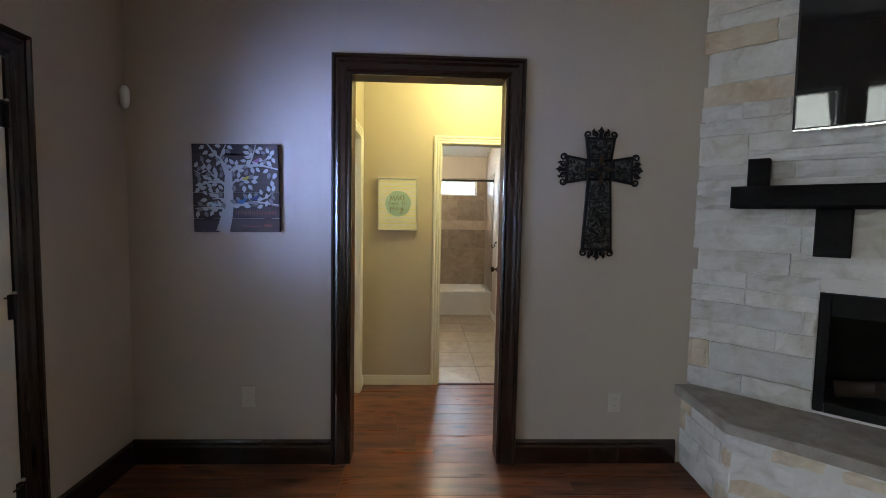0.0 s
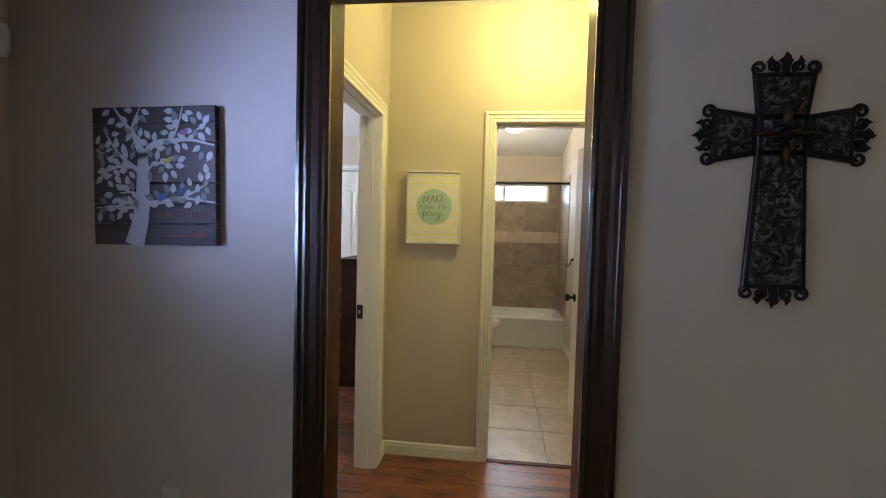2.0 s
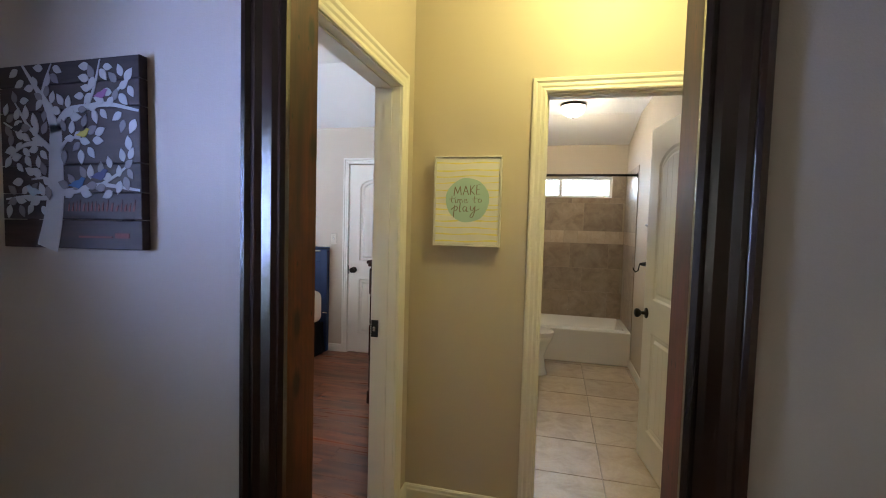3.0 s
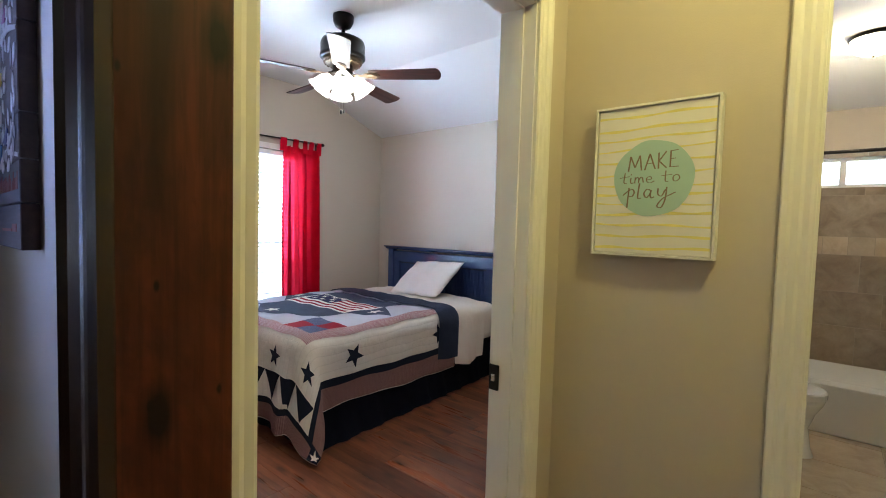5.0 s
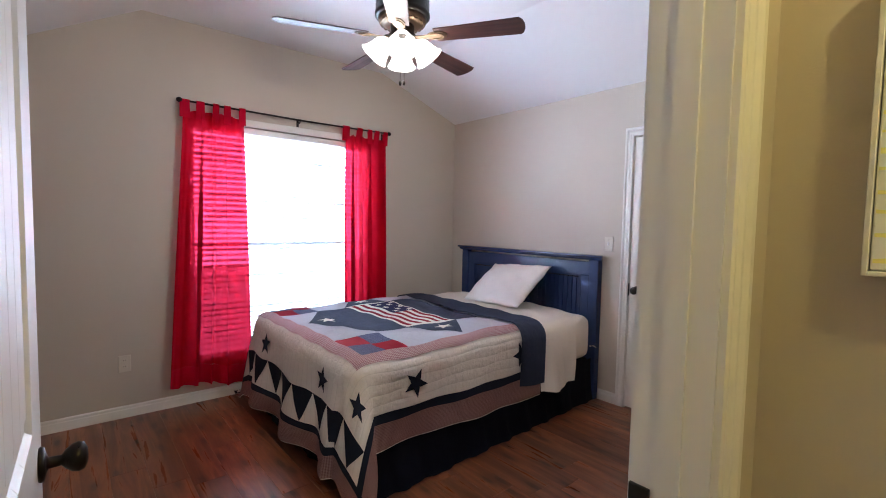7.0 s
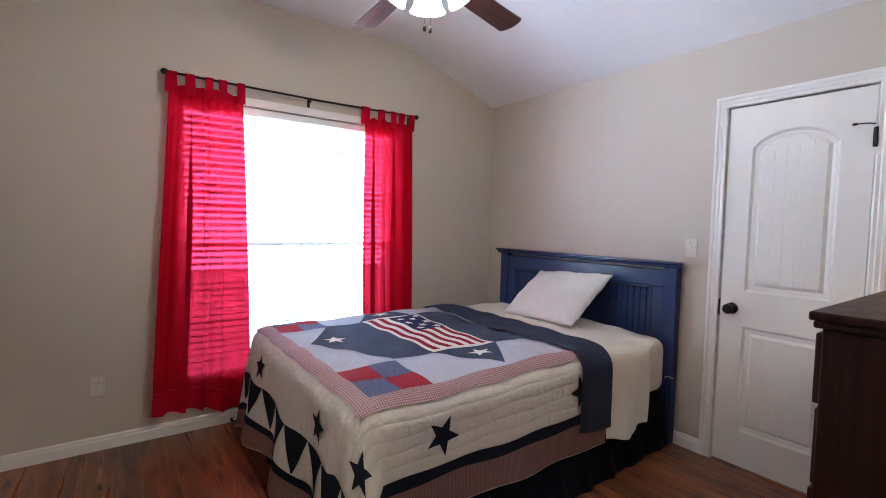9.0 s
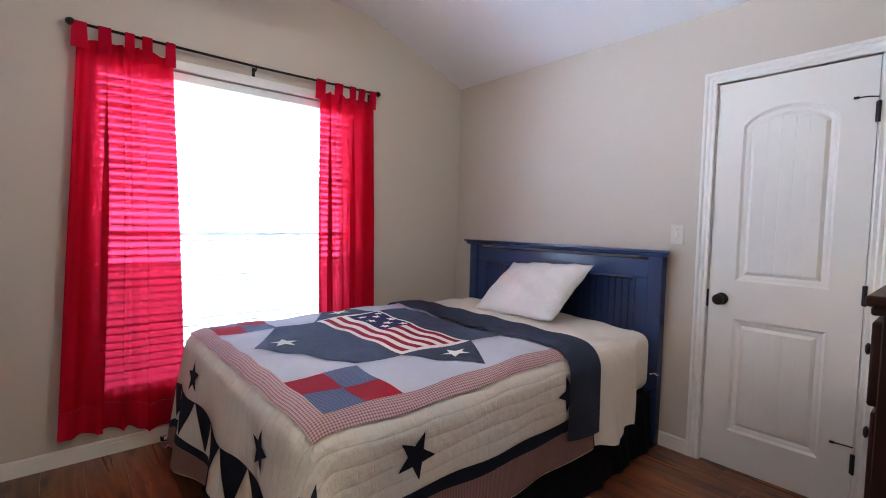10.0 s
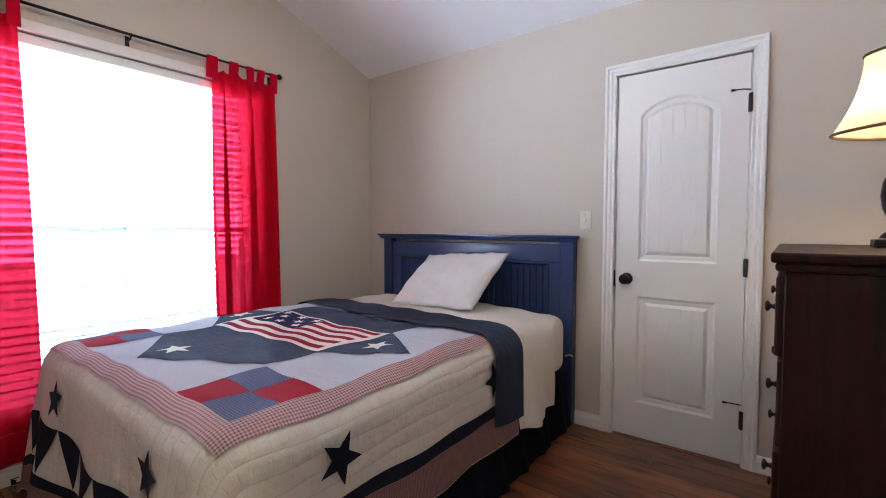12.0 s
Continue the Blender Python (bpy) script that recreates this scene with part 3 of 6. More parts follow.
# bathroom doorway
fb = axes((0, YH, 0), (1, 0, 0), (0, 0, 1), (0, -1, 0))
fbi = axes((0, YH + 0.115, 0), (1, 0, 0), (0, 0, 1), (0, 1, 0))
setting("trim_bath_door_hall", casing(0.545, 1.315, 2.050, fb, CASING), WHITE, "white moulded door casing", "casing")
setting("trim_bath_door_inside", casing(0.545, 1.300, 2.050, fbi, CASING), WHITE, "white moulded door casing", "casing")
jambs("trim_bath_door_jambs", axes((0, YH, 0), (1, 0, 0), (0, 0, 1), (0, 1, 0)), 0.550, 1.310, 2.045, 0.115, (0.040, 0.076))
setting("trim_bath_threshold", box((0.55, YH - 0.01, -0.004), (1.31, YH + 0.03, 0.006), 0.003), JAMBWOOD, "narrow brown threshold strip", "threshold")
# closet doorway
fc = axes((0, YN, 0), (1, 0, 0), (0, 0, 1), (0, -1, 0))
setting("trim_closet_door", casing(-1.569, -0.931, 2.050, fc, CASING), WHITE, "white moulded door casing", "casing")
jambs("trim_closet_jambs", axes((0, YN, 0), (1, 0, 0), (0, 0, 1), (0, 1, 0)), -1.564, -0.936, 2.045, 0.115, (0.040, 0.060))


# ---- doors ----
def inset(outline, d):
    """Shrinks an outline of points towards the inside by d."""
    n, res = len(outline), []
    for k in range(n):
        p, c, q = (Vector(outline[j % n]) for j in (k - 1, k, k + 1))
        e0, e1 = (c - p).normalized(), (q - c).normalized()
        n0, n1 = Vector((-e0.y, e0.x)), Vector((-e1.y, e1.x))
        b = (n0 + n1).normalized()
        res.append(tuple(c + b * d / max(0.3, b.dot(n0))))
    return res


def arch(a0, a1, b0, spring, rise, n=14):
    """Outline, counter-clockwise, of a panel with an arched head."""
    pts = [(a0, b0), (a1, b0)]
    for k in range(n + 1):
        t = k / n
        a = a1 + (a0 - a1) * t
        pts.append((a, spring + rise * (1 - (2 * t - 1) ** 2) ** 0.75))
    return pts


def panel_door(name, f, width, height, parent, planks=5):
    """A moulded two-panel door face on f(a, b, d): frame, sunk mouldings, raised fields with plank grooves."""
    T = 0.035
    st, lock0, lock1, bot = width * 0.195, 0.80, 1.00, 0.20
    spring, rise = height - 0.235, 0.085
    up = arch(st, width - st, lock1, spring, rise)
    low = [(st, bot), (width - st, bot), (width - st, lock0), (st, lock0)]
    bm = prism([(0, 0), (st, 0), (st, height), (0, height)], -T, 0, f)
    prism([(width - st, 0), (width, 0), (width, height), (width - st, height)], -T, 0, f, bm)
    prism([(st, 0), (width - st, 0), (width - st, bot), (st, bot)], -T, 0, f, bm)
    prism([(st, lock0), (width - st, lock0), (width - st, lock1), (st, lock1)], -T, 0, f, bm)
    prism([(width - st, height), (st, height)] + up[2:][::-1], -T, 0, f, bm)
    prism([(st, bot), (width - st, bot), (width - st, height - 0.1), (st, height - 0.1)], -T, -T + 0.008, f, bm)
    slab = part("slab", bm, WHITE, parent)
    for nm, o in (("upper_panel", up), ("lower_panel", low)):
        bm = bmesh.new()
        o1, o2, o3, o4 = inset(o, 0.012), inset(o, 0.022), inset(o, 0.034), inset(o, 0.050)
        ring(o, 0.0, o1, -0.009, f, bm)
        ring(o1, -0.009, o2, -0.010, f, bm)
        ring(o2, -0.010, o3, -0.0135, f, bm)
        q = ring(o3, -0.0135, o4, -0.003, f, bm)
        bm.faces.new(q)
        bmesh.ops.remove_doubles(bm, verts=bm.verts, dist=1e-6)
        lo, hi = min(p[0] for p in o4), max(p[0] for p in o4)
        z0, z1 = o4[0][1], max(p[1] for p in o4)
        for k in range(1, planks):
            a = lo + (hi - lo) * k / planks
            bmesh.ops.bisect_plane(bm, geom=bm.verts[:] + bm.edges[:] + bm.faces[:], plane_co=f(a - 0.003, 0, 0), plane_no=f(1, 0, 0) - f(0, 0, 0))
            bmesh.ops.bisect_plane(bm, geom=bm.verts[:] + bm.edges[:] + bm.faces[:], plane_co=f(a + 0.003, 0, 0), plane_no=f(1, 0, 0) - f(0, 0, 0))
            bmesh.ops.bisect_plane(bm, geom=bm.verts[:] + bm.edges[:] + bm.faces[:], plane_co=f(a, 0, 0), plane_no=f(1, 0, 0) - f(0, 0, 0))
            out, ori, ax = f(0, 0, 1) - f(0, 0, 0), f(0, 0, 0), f(1, 0, 0) - f(0, 0, 0)
            for v in bm.verts:
                d = v.co - ori
                if abs(d.dot(ax) - a) < 0.0008 and d.dot(out) > -0.0035:
                    v.co -= out * 0.0010
        part(nm, bm, WHITE, parent, "panel with shallow plank grooves")
    return slab


def hinge(f, z, parent):
    """Butt hinge: knuckle and two leaves at a = 0 of f."""
    bm = tube([f(0, z - 0.045, 0.008), f(0, z + 0.045, 0.008)], 0.0065, 10)
    prism([(-0.012, z - 0.044), (0.012, z - 0.044), (0.012, z + 0.044), (-0.012, z + 0.044)], 0.0, 0.003, f, bm)
    return part("hinge", bm, BLACKMETAL, parent, "black steel hinge")


# closet door, shut
d = thing("closet_door", (-1.25, YN, 0), "closed white two-panel closet door with arched plank panel", "door")
CW = 0.622
fcd = axes((-1.561, YN + 0.002, 0.012), (1, 0, 0), (0, 0, 1), (0, -1, 0))
panel_door("closet_door", fcd, CW, 2.030, d)
knob("door_knob", axes((-1.497, YN + 0.002, 0.91), (1, 0, 0), (0, 0, 1), (0, -1, 0)), d, BRONZE, "dark bronze round knob")
part("latch_plate", box((-1.569, YN - 0.004, 0.86), (-1.560, YN + 0.002, 0.955), 0.001), BLACKMETAL, d)
fch = axes((-0.934, YN - 0.006, 0), (1, 0, 0), (0, 0, 1), (0, -1, 0))
for z in (0.24, 1.00, 1.80):
    hinge(fch, z, d)
for z in (0.32, 1.86):
    bm = tube([(-0.936, YN - 0.02, z), (-0.966, YN - 0.030, z + 0.004), (-1.00, YN - 0.034, z + 0.004)], 0.003, 8)
    lathe([(0, 0), (0.006, 0), (0.006, 0.018), (0, 0.018)], Matrix.Translation((-1.016, YN - 0.034, z + 0.004)) @ pose(0, 0, 0, 0, 90, 0), 10, bm)
    part("hinge_stop", bm, BRONZE, d, "bronze hinge-pin door stop", True)

# bedroom door, open against the room, hinged beside the living room wall
d = thing("bedroom_door", (XE - 0.01, 3.93, 0), "open white two-panel bedroom door with bronze knobs", "door")
ang = radians(88.5)
ax = Vector((-math.sin(ang), math.cos(ang), 0))
nrm = Vector((math.cos(ang), math.sin(ang), 0))
fd = axes(Vector((XE - 0.012, 3.951, 0.012)), ax, (0, 0, 1), nrm)
panel_door("bedroom_door", fd, 0.815, 2.030, d)
knob("door_knob", lambda a, b, c: fd(0.752 + a, 0.905 + b, c), d, BRONZE, "dark bronze round knob")
knob("door_knob", lambda a, b, c: fd(0.752 + a, 0.905 + b, -0.035 - c), d, BRONZE, "dark bronze round knob")
for z in (0.24, 1.00, 1.80):
    hinge(axes((XE - 0.008, 3.906, 0), (0, 1, 0), (0, 0, 1), (-1, 0, 0)), z, d)
# strike plate on the bedroom jamb
s = thing("strike_plate", (XE + 0.02, 4.735, 0.9), "dark bronze strike plate on the door lining", "strike plate")
bm = box((XE - 0.004, 4.729, 0.885), (XE + 0.030, 4.735, 0.965), 0.001)
part("plate", bm, BLACKMETAL, s)
part("lip", box((XE + 0.004, 4.727, 0.912), (XE + 0.018, 4.731, 0.935), 0.002), STEEL, s, "small bright steel strike lip")

# bathroom door, open inwards
d = thing("bath_door", (1.305, YH + 0.12, 0), "open white two-panel bathroom door with bronze knob", "door")
ang = radians(8)
ax = Vector((-math.sin(ang), math.cos(ang), 0))
nrm = Vector((-math.cos(ang), -math.sin(ang), 0))
fbd = axes(Vector((1.270, YH + 0.125, 0.012)), ax, (0, 0, 1), nrm)
panel_door("bath_door", fbd, 0.745, 2.030, d)
knob("door_knob", lambda a, b, c: fbd(0.685 + a, 0.905 + b, c), d, BRONZE, "dark bronze round knob")

# ---- bedroom: window, blind, curtains ----
wy0, wy1, wz0, wz1 = W_OPEN
w = thing("window_1", (XW - 0.07, (wy0 + wy1) / 2, wz0), "wide white sash bedroom window glowing with daylight", "window", kind="structure")
bm = bmesh.new()
for lo, hi in (((wy0, wz0), (wy0 + 0.05, wz1)), ((wy1 - 0.05, wz0), (wy1, wz1)), ((wy0 + 0.05, wz0), (wy1 - 0.05, wz0 + 0.05)), ((wy0 + 0.05, wz1 - 0.05), (wy1 - 0.05, wz1))):
    box((XW - 0.13, lo[0], lo[1]), (XW - 0.085, hi[0], hi[1]), 0.004, bm)
part("window_frame", bm, WHITEPL, w)
for y0, y1 in ((wy0 + 0.05, wy1 - 0.05),):
    part("meeting_rail", box((XW - 0.125, y0, 1.165), (XW - 0.09, y1, 1.195), 0.003), WHITEPL, w)
    for z0, z1 in ((wz0 + 0.05, 1.165), (1.195, wz1 - 0.05)):
        p = part("pane", box((XW - 0.110, y0, z0), (XW - 0.106, y1, z1)), GLASS, w)
        p.visible_shadow = False
part("window_sill", box((XW - 0.085, wy0 - 0.0, wz0 - 0.004), (XW + 0.012, wy1, wz0 + 0.016), 0.004), WHITE, w)
part("apron", box((XW, wy0 - 0.02, wz0 - 0.065), (XW + 0.012, wy1 + 0.02, wz0 - 0.006), 0.003), WHITE, w)
part("head_casing", box((XW, wy0 - 0.02, wz1), (XW + 0.014, wy1 + 0.02, wz1 + 0.055), 0.004), WHITE, w)
BACKLIGHT = glow("hazy_daylight", (0.93, 0.97, 1.0), 5.0)
setting("backdrop_bedroom", box((-5.7, 1.5, 1.12), (-5.5, 10.0, 5.5)), BACKLIGHT, "overexposed hazy sky outside the bedroom window", "backdrop")
setting("backdrop_yard", box((-5.7, 1.5, -0.30), (-5.5, 10.0, 1.12)), glow("hazy_yard", (0.86, 0.94, 1.0), 0.5), "bright hazy yard outside the bedroom window", "backdrop")
setting("backdrop_bath", box((-2.5, 11.0, 0.0), (4.5, 11.2, 5.0)), BACKLIGHT, "overexposed hazy sky outside the bathroom window", "backdrop")
setting("backdrop_patio", box((-6.2, -3.0, -0.3), (-6.0, 3.0, 5.0)), glow("hazy_patio", (0.60, 0.76, 1.0), 5.0), "hazy bluish patio light outside the living room", "backdrop")

blind = thing("window_blind", (XW - 0.04, 5.5, wz0 + 0.03), "white faux-wood horizontal blind, slats half open", "blind")
part("headrail", box((XW - 0.075, wy0 + 0.012, wz1 - 0.052), (XW - 0.015, wy1 - 0.012, wz1 - 0.004), 0.004), WHITEPL, blind)
part("bottom_rail", box((XW - 0.068, wy0 + 0.015, wz0 + 0.022), (XW - 0.020, wy1 - 0.015, wz0 + 0.040), 0.004), WHITEPL, blind)
b = bmesh.new()
L = wy1 - wy0 - 0.03
rows = []
for k in range(7):
    t = k / 6 * 2 - 1
    rows.append([b.verts.new((0.025 * t, s * L / 2, 0.0022 * (1 - t * t))) for s in (-1, 1)])
for r, s in zip(rows, rows[1:]):
    b.faces.new((r[0], s[0], s[1], r[1]))
bmesh.ops.solidify(b, geom=b.faces[:], thickness=0.0026)
slat = bpy.data.meshes.new("slat")
b.to_mesh(slat)
b.free()
slat.materials.append(SLAT)
z = wz0 + 0.066
k = 0
while z < wz1 - 0.06:
    piece("slat", slat, Matrix.Translation((XW - 0.044, 5.5, z)) @ pose(0, 0, 0, 0, -27 + 1.5 * math.sin(k * 2.1), 0), blind)
    z += 0.0425
    k += 1
for y in (wy0 + 0.18, 5.5, wy1 - 0.18):
    part("ladder_tape", box((XW - 0.0165, y - 0.002, wz0 + 0.03), (XW - 0.0155, y + 0.002, wz1 - 0.05)), WHITEPL, blind)
part("cord", tube([(XW - 0.012, wy1 - 0.12, wz1 - 0.05), (XW - 0.012, wy1 - 0.12, 0.9)], 0.0015, 6), WHITEPL, blind)

ROD = (XW + 0.060, 2.212)
rod = thing("curtain_rod", (XW + 0.03, 5.53, 2.22), "thin dark bronze curtain rod with ball finials", "curtain rod")
part("pole", tube([(ROD[0], 4.665, ROD[1]), (ROD[0], 5.54, ROD[1] - 0.008), (ROD[0], 6.388, ROD[1])], 0.0075, 12), BRONZE, rod, "", True)
for y, s in ((4.655, -1), (6.396, 1)):
    prof = [(0, 0.022), (0.010, 0.020), (0.017, 0.010), (0.019, 0), (0.016, -0.010), (0.009, -0.016), (0.010, -0.020), (0.010, -0.026), (0, -0.026)]
    part("finial", lathe(prof, Matrix.Translation((ROD[0], y, ROD[1])) @ pose(0, 0, 0, -90 * s, 0, 0), 18), BRONZE, rod, "", True)
for y in (4.70, 5.53, 6.355):
    bm = tube([(XW + 0.002, y, ROD[1] - 0.03), (XW + 0.045, y, ROD[1] - 0.028), (ROD[0], y, ROD[1] - 0.012), (ROD[0] + 0.010, y, ROD[1] - 0.004)], 0.005, 8)
    box((XW, y - 0.010, ROD[1] - 0.06), (XW + 0.004, y + 0.010, ROD[1]), 0.001, bm)
    part("bracket", bm, BRONZE, rod, "", False)


def curtain(name, top0, top1, bot0, bot1, hem, seed, label, swell):
    """A tab-top curtain: one pleated sheet, its thick hem and its tabs over the rod."""
    rnd = random.Random(seed)
    th = thing(name, (XW + 0.05, (bot0 + bot1) / 2, hem(0.5)), label, "curtain", "red curtains")
    ph = [rnd.uniform(0, 6.28) for _ in range(6)]
    ztop = ROD[1] - 0.055
    NU, NV = 90, 60

    def at(u, v):
        """u along the width, v down from 0 to 1."""
        s = v ** 1.3
        y = (top0 * (1 - u) + top1 * u) * (1 - s) + (bot0 * (1 - u) + bot1 * u) * s + swell * math.sin(math.pi * v) * (u - 0.5)
        amp = 0.016 + 0.020 * v
        w = u + 0.055 * math.sin(6.28 * u + ph[4]) + 0.02 * math.sin(12.6 * u + ph[5])
        turn = w * 6.28 * 4.2 + ph[0] + 0.55 * math.sin(v * 2.2 + ph[1])
        x = ROD[0] - 0.012 + 0.012 * v + amp * math.sin(turn) + 0.40 * amp * math.sin(w * 6.28 * 8.7 + ph[2] + v)
        deep = 0.55 + 0.45 * math.sin(2.1 * 6.28 * u + ph[3])
        y += 0.042 * deep * math.sin(turn + 1.4) * (0.30 + 0.70 * min(1, 2.5 * v)) * math.sin(math.pi * min(1, max(0, u))) ** 0.35
        z = ztop + (hem(u) - ztop) * v + 0.010 * math.sin(u * 9 + ph[3]) * v
        if v < 0.06:
            z -= 0.014 * (1 - v / 0.06) * (1 - math.cos(u * 6.28 * 5)) * 0.5
        return (x, y, z)
    bm = bmesh.new()
    g = [[bm.verts.new(at(i / NU, j / NV * 0.93)) for i in range(NU + 1)] for j in range(NV + 1)]
    for j in range(NV):
        for i in range(NU):
            bm.faces.new((g[j][i], g[j][i + 1], g[j + 1][i + 1], g[j + 1][i]))
    part("sheer_panel", bm, REDCLOTH, th, "", True)
    bm = bmesh.new()
    g = [[bm.verts.new(Vector(at(i / NU, 0.93 + 0.07 * j / 4)) + Vector((0.001, 0, 0))) for i in range(NU + 1)] for j in range(5)]
    for j in range(4):
        for i in range(NU):
            bm.faces.new((g[j][i], g[j][i + 1], g[j + 1][i + 1], g[j + 1][i]))
    part("hem", bm, REDTHICK, th, "doubled red hem", True)
    for k in range(5):
        u = (0.03, 0.25, 0.53, 0.74, 0.97)[k] if top0 < 5.5 else (0.03, 0.33, 0.56, 0.76, 0.97)[k]
        w2 = (0.030, 0.026, 0.020, 0.022, 0.022)[k]
        c = Vector(at(u, 0.02))
        path = [(c.x + 0.003, c.z - 0.02), (ROD[0] + 0.011, ROD[1] - 0.02), (ROD[0] + 0.010, ROD[1] + 0.006), (ROD[0], ROD[1] + 0.0115), (ROD[0] - 0.010, ROD[1] + 0.006), (ROD[0] - 0.011, ROD[1] - 0.02), (c.x - 0.003, c.z - 0.02)]
        bm = bmesh.new()
        rows = [[bm.verts.new((x, c.y + s * w2 * (1 if 0 < n < 6 else 1.15), z)) for s in (-1, 1)] for n, (x, z) in enumerate(path)]
        for r, s in zip(rows, rows[1:]):
            bm.faces.new((r[0], r[1], s[1], s[0]))
        part("tab", bm, REDTHICK, th, "", True)
    return th


curtain("curtain", 4.675, 5.085, 4.565, 5.125, lambda u: 0.170 - 0.075 * u, 3, "sheer red tab-top curtain gathered beside the window", 0.02)
curtain("curtain", 5.940, 6.368, 5.965, 6.400, lambda u: 0.10 + 0.03 * u, 5, "sheer red tab-top curtain hanging behind the bed", 0.01)


# ---- bedroom: bed ----
BX, BW, BF, BT = -2.580, 0.775, 5.085, 0.685   # middle line, half width, foot, top of the mattress
RC = 0.100                                     # rounding of the mattress edge


def over(s, r):
    """Runs s metres of cloth past an edge start: gives (out, down) along a rounded edge and then straight down."""
    q = r * math.pi / 2
    if s <= 0:
        return s, 0.0
    if s < q:
        a = s / r
        return r * math.sin(a), r * (1 - math.cos(a))
    return r, r + (s - q)


def drape(u, v, lift=0.0):
    """Cloth metres (u across from the middle, v from the foot edge) to the bed's shape, lifted off by a little."""
    r = RC
    a, b = abs(u) - (BW - r), -(v - r)
    sg = 1 if u >= 0 else -1
    top = BT + 0.010 * math.sin(u * 5.1 + 1) * math.sin(v * 4.3) + 0.004 * math.sin(u * 23 + v * 17)
    l = lift
    if a <= 0 and b <= 0:
        return Vector((BX + u, BF + v, top + l))
    if b <= 0:
        o, dn = over(a, r + l)
        hang = max(0.0, dn - r)
        o += 0.10 * hang * (0.35 + 0.3 * math.sin(v * 9.0 + 1.0)) + 0.02 * hang
        return Vector((BX + sg * (BW - r + o), BF + v, max(top + l - dn, 0.012 + l)))
    if a <= 0:
        o, dn = over(b, r + l)
        hang = max(0.0, dn - r)
        o += hang * (0.10 + 0.09 * math.sin(u * 11.0 + 0.6))
        return Vector((BX + u, BF + r - o, max(top + l - dn, 0.012 + l)))
    rho, th = (a ** 2.2 + b ** 2.2) ** (1 / 2.2), math.atan2(b, a)
    o, dn = over(rho, r + l)
    hang = max(0.0, dn - r)
    wave = math.sin(2 * th) ** 2
    flare = min(hang, 0.60) * (0.10 + 0.24 * wave)
    lies = max(0.0, dn + 0.012 - top)          # what reaches the floor lies on it
    out = o + flare + 0.7 * lies
    phi = math.pi / 2 * (th * 2 / math.pi) ** (1 + 1.2 * min(1, hang * 2.0))
    return Vector((BX + sg * (BW - r + out * math.cos(phi)), BF + r - out * math.sin(phi), max(top + l - dn, 0.012 + l)))


def patch(name, outline, material, parent, lift, grid=0.03, label="", extra=None, shape=drape):
    """A piece of cloth with an outline in cloth metres, laid on the bed's shape."""
    bm = bmesh.new()
    bm.faces.new([bm.verts.new((x, y, 0)) for x, y in outline])
    for k, ax in ((0, (1, 0, 0)), (1, (0, 1, 0))):
        lo, hi = min(p[k] for p in outline), max(p[k] for p in outline)
        c = math.floor(lo / grid) * grid + grid
        while c < hi - 1e-4:
            if c > lo + 1e-4:
                co = (c, 0, 0) if k == 0 else (0, c, 0)
                bmesh.ops.bisect_plane(bm, geom=bm.verts[:] + bm.edges[:] + bm.faces[:], plane_co=co, plane_no=ax)
            c += grid
    uvl = bm.loops.layers.uv.new("cloth")
    for f in bm.faces:
        for lp in f.loops:
            lp[uvl].uv = lp.vert.co.xy
    bmesh.ops.triangulate(bm, faces=[f for f in bm.faces if len(f.verts) > 4])
    for v in bm.verts:
        v.co = shape(v.co.x, v.co.y, lift)
    ob = part(name, bm, material, parent, label, True)
    return ob


def star(cx, cy, r, turn=0.0, inner=0.42):
    return [(cx + (r if k % 2 == 0 else r * inner) * math.cos(math.pi / 2 + turn + k * math.pi / 5), cy + (r if k % 2 == 0 else r * inner) * math.sin(math.pi / 2 + turn + k * math.pi / 5)) for k in range(10)]


def rect(x0, y0, x1, y1):
    return [(x0, y0), (x1, y0), (x1, y1), (x0, y1)]


bed = thing("bed", (BX, 6.1, 0), "queen bed with navy panelled headboard and dark bed skirt", "bed")
# headboard
hbx0, hbx1, hby = -3.365, -1.785, YN - 0.006
hb = part("headboard", box((hbx0, hby - 0.022, 0.30), (hbx1, hby - 0.004, 1.09), 0.002), NAVYWOOD, bed, "navy painted headboard with beadboard panels")
for x0, x1 in ((hbx0, hbx0 + 0.085), (hbx1 - 0.085, hbx1)):
    part("post", box((x0, hby - 0.060, 0), (x1, hby, 1.115), 0.004), NAVYWOOD, hb)
part("top_rail", box((hbx0 + 0.085, hby - 0.048, 0.985), (hbx1 - 0.085, hby - 0.004, 1.095), 0.004), NAVYWOOD, hb)
part("bottom_rail", box((hbx0 + 0.085, hby - 0.048, 0.40), (hbx1 - 0.085, hby - 0.004, 0.58), 0.004), NAVYWOOD, hb)
part("centre_stile", box((BX - 0.055, hby - 0.048, 0.58), (BX + 0.055, hby - 0.004, 0.985), 0.004), NAVYWOOD, hb)
for x0, x1 in ((hbx0 + 0.085, hbx0 + 0.165), (hbx1 - 0.165, hbx1 - 0.085)):
    part("side_stile", box((x0, hby - 0.046, 0.58), (x1, hby - 0.004, 0.985), 0.004), NAVYWOOD, hb)
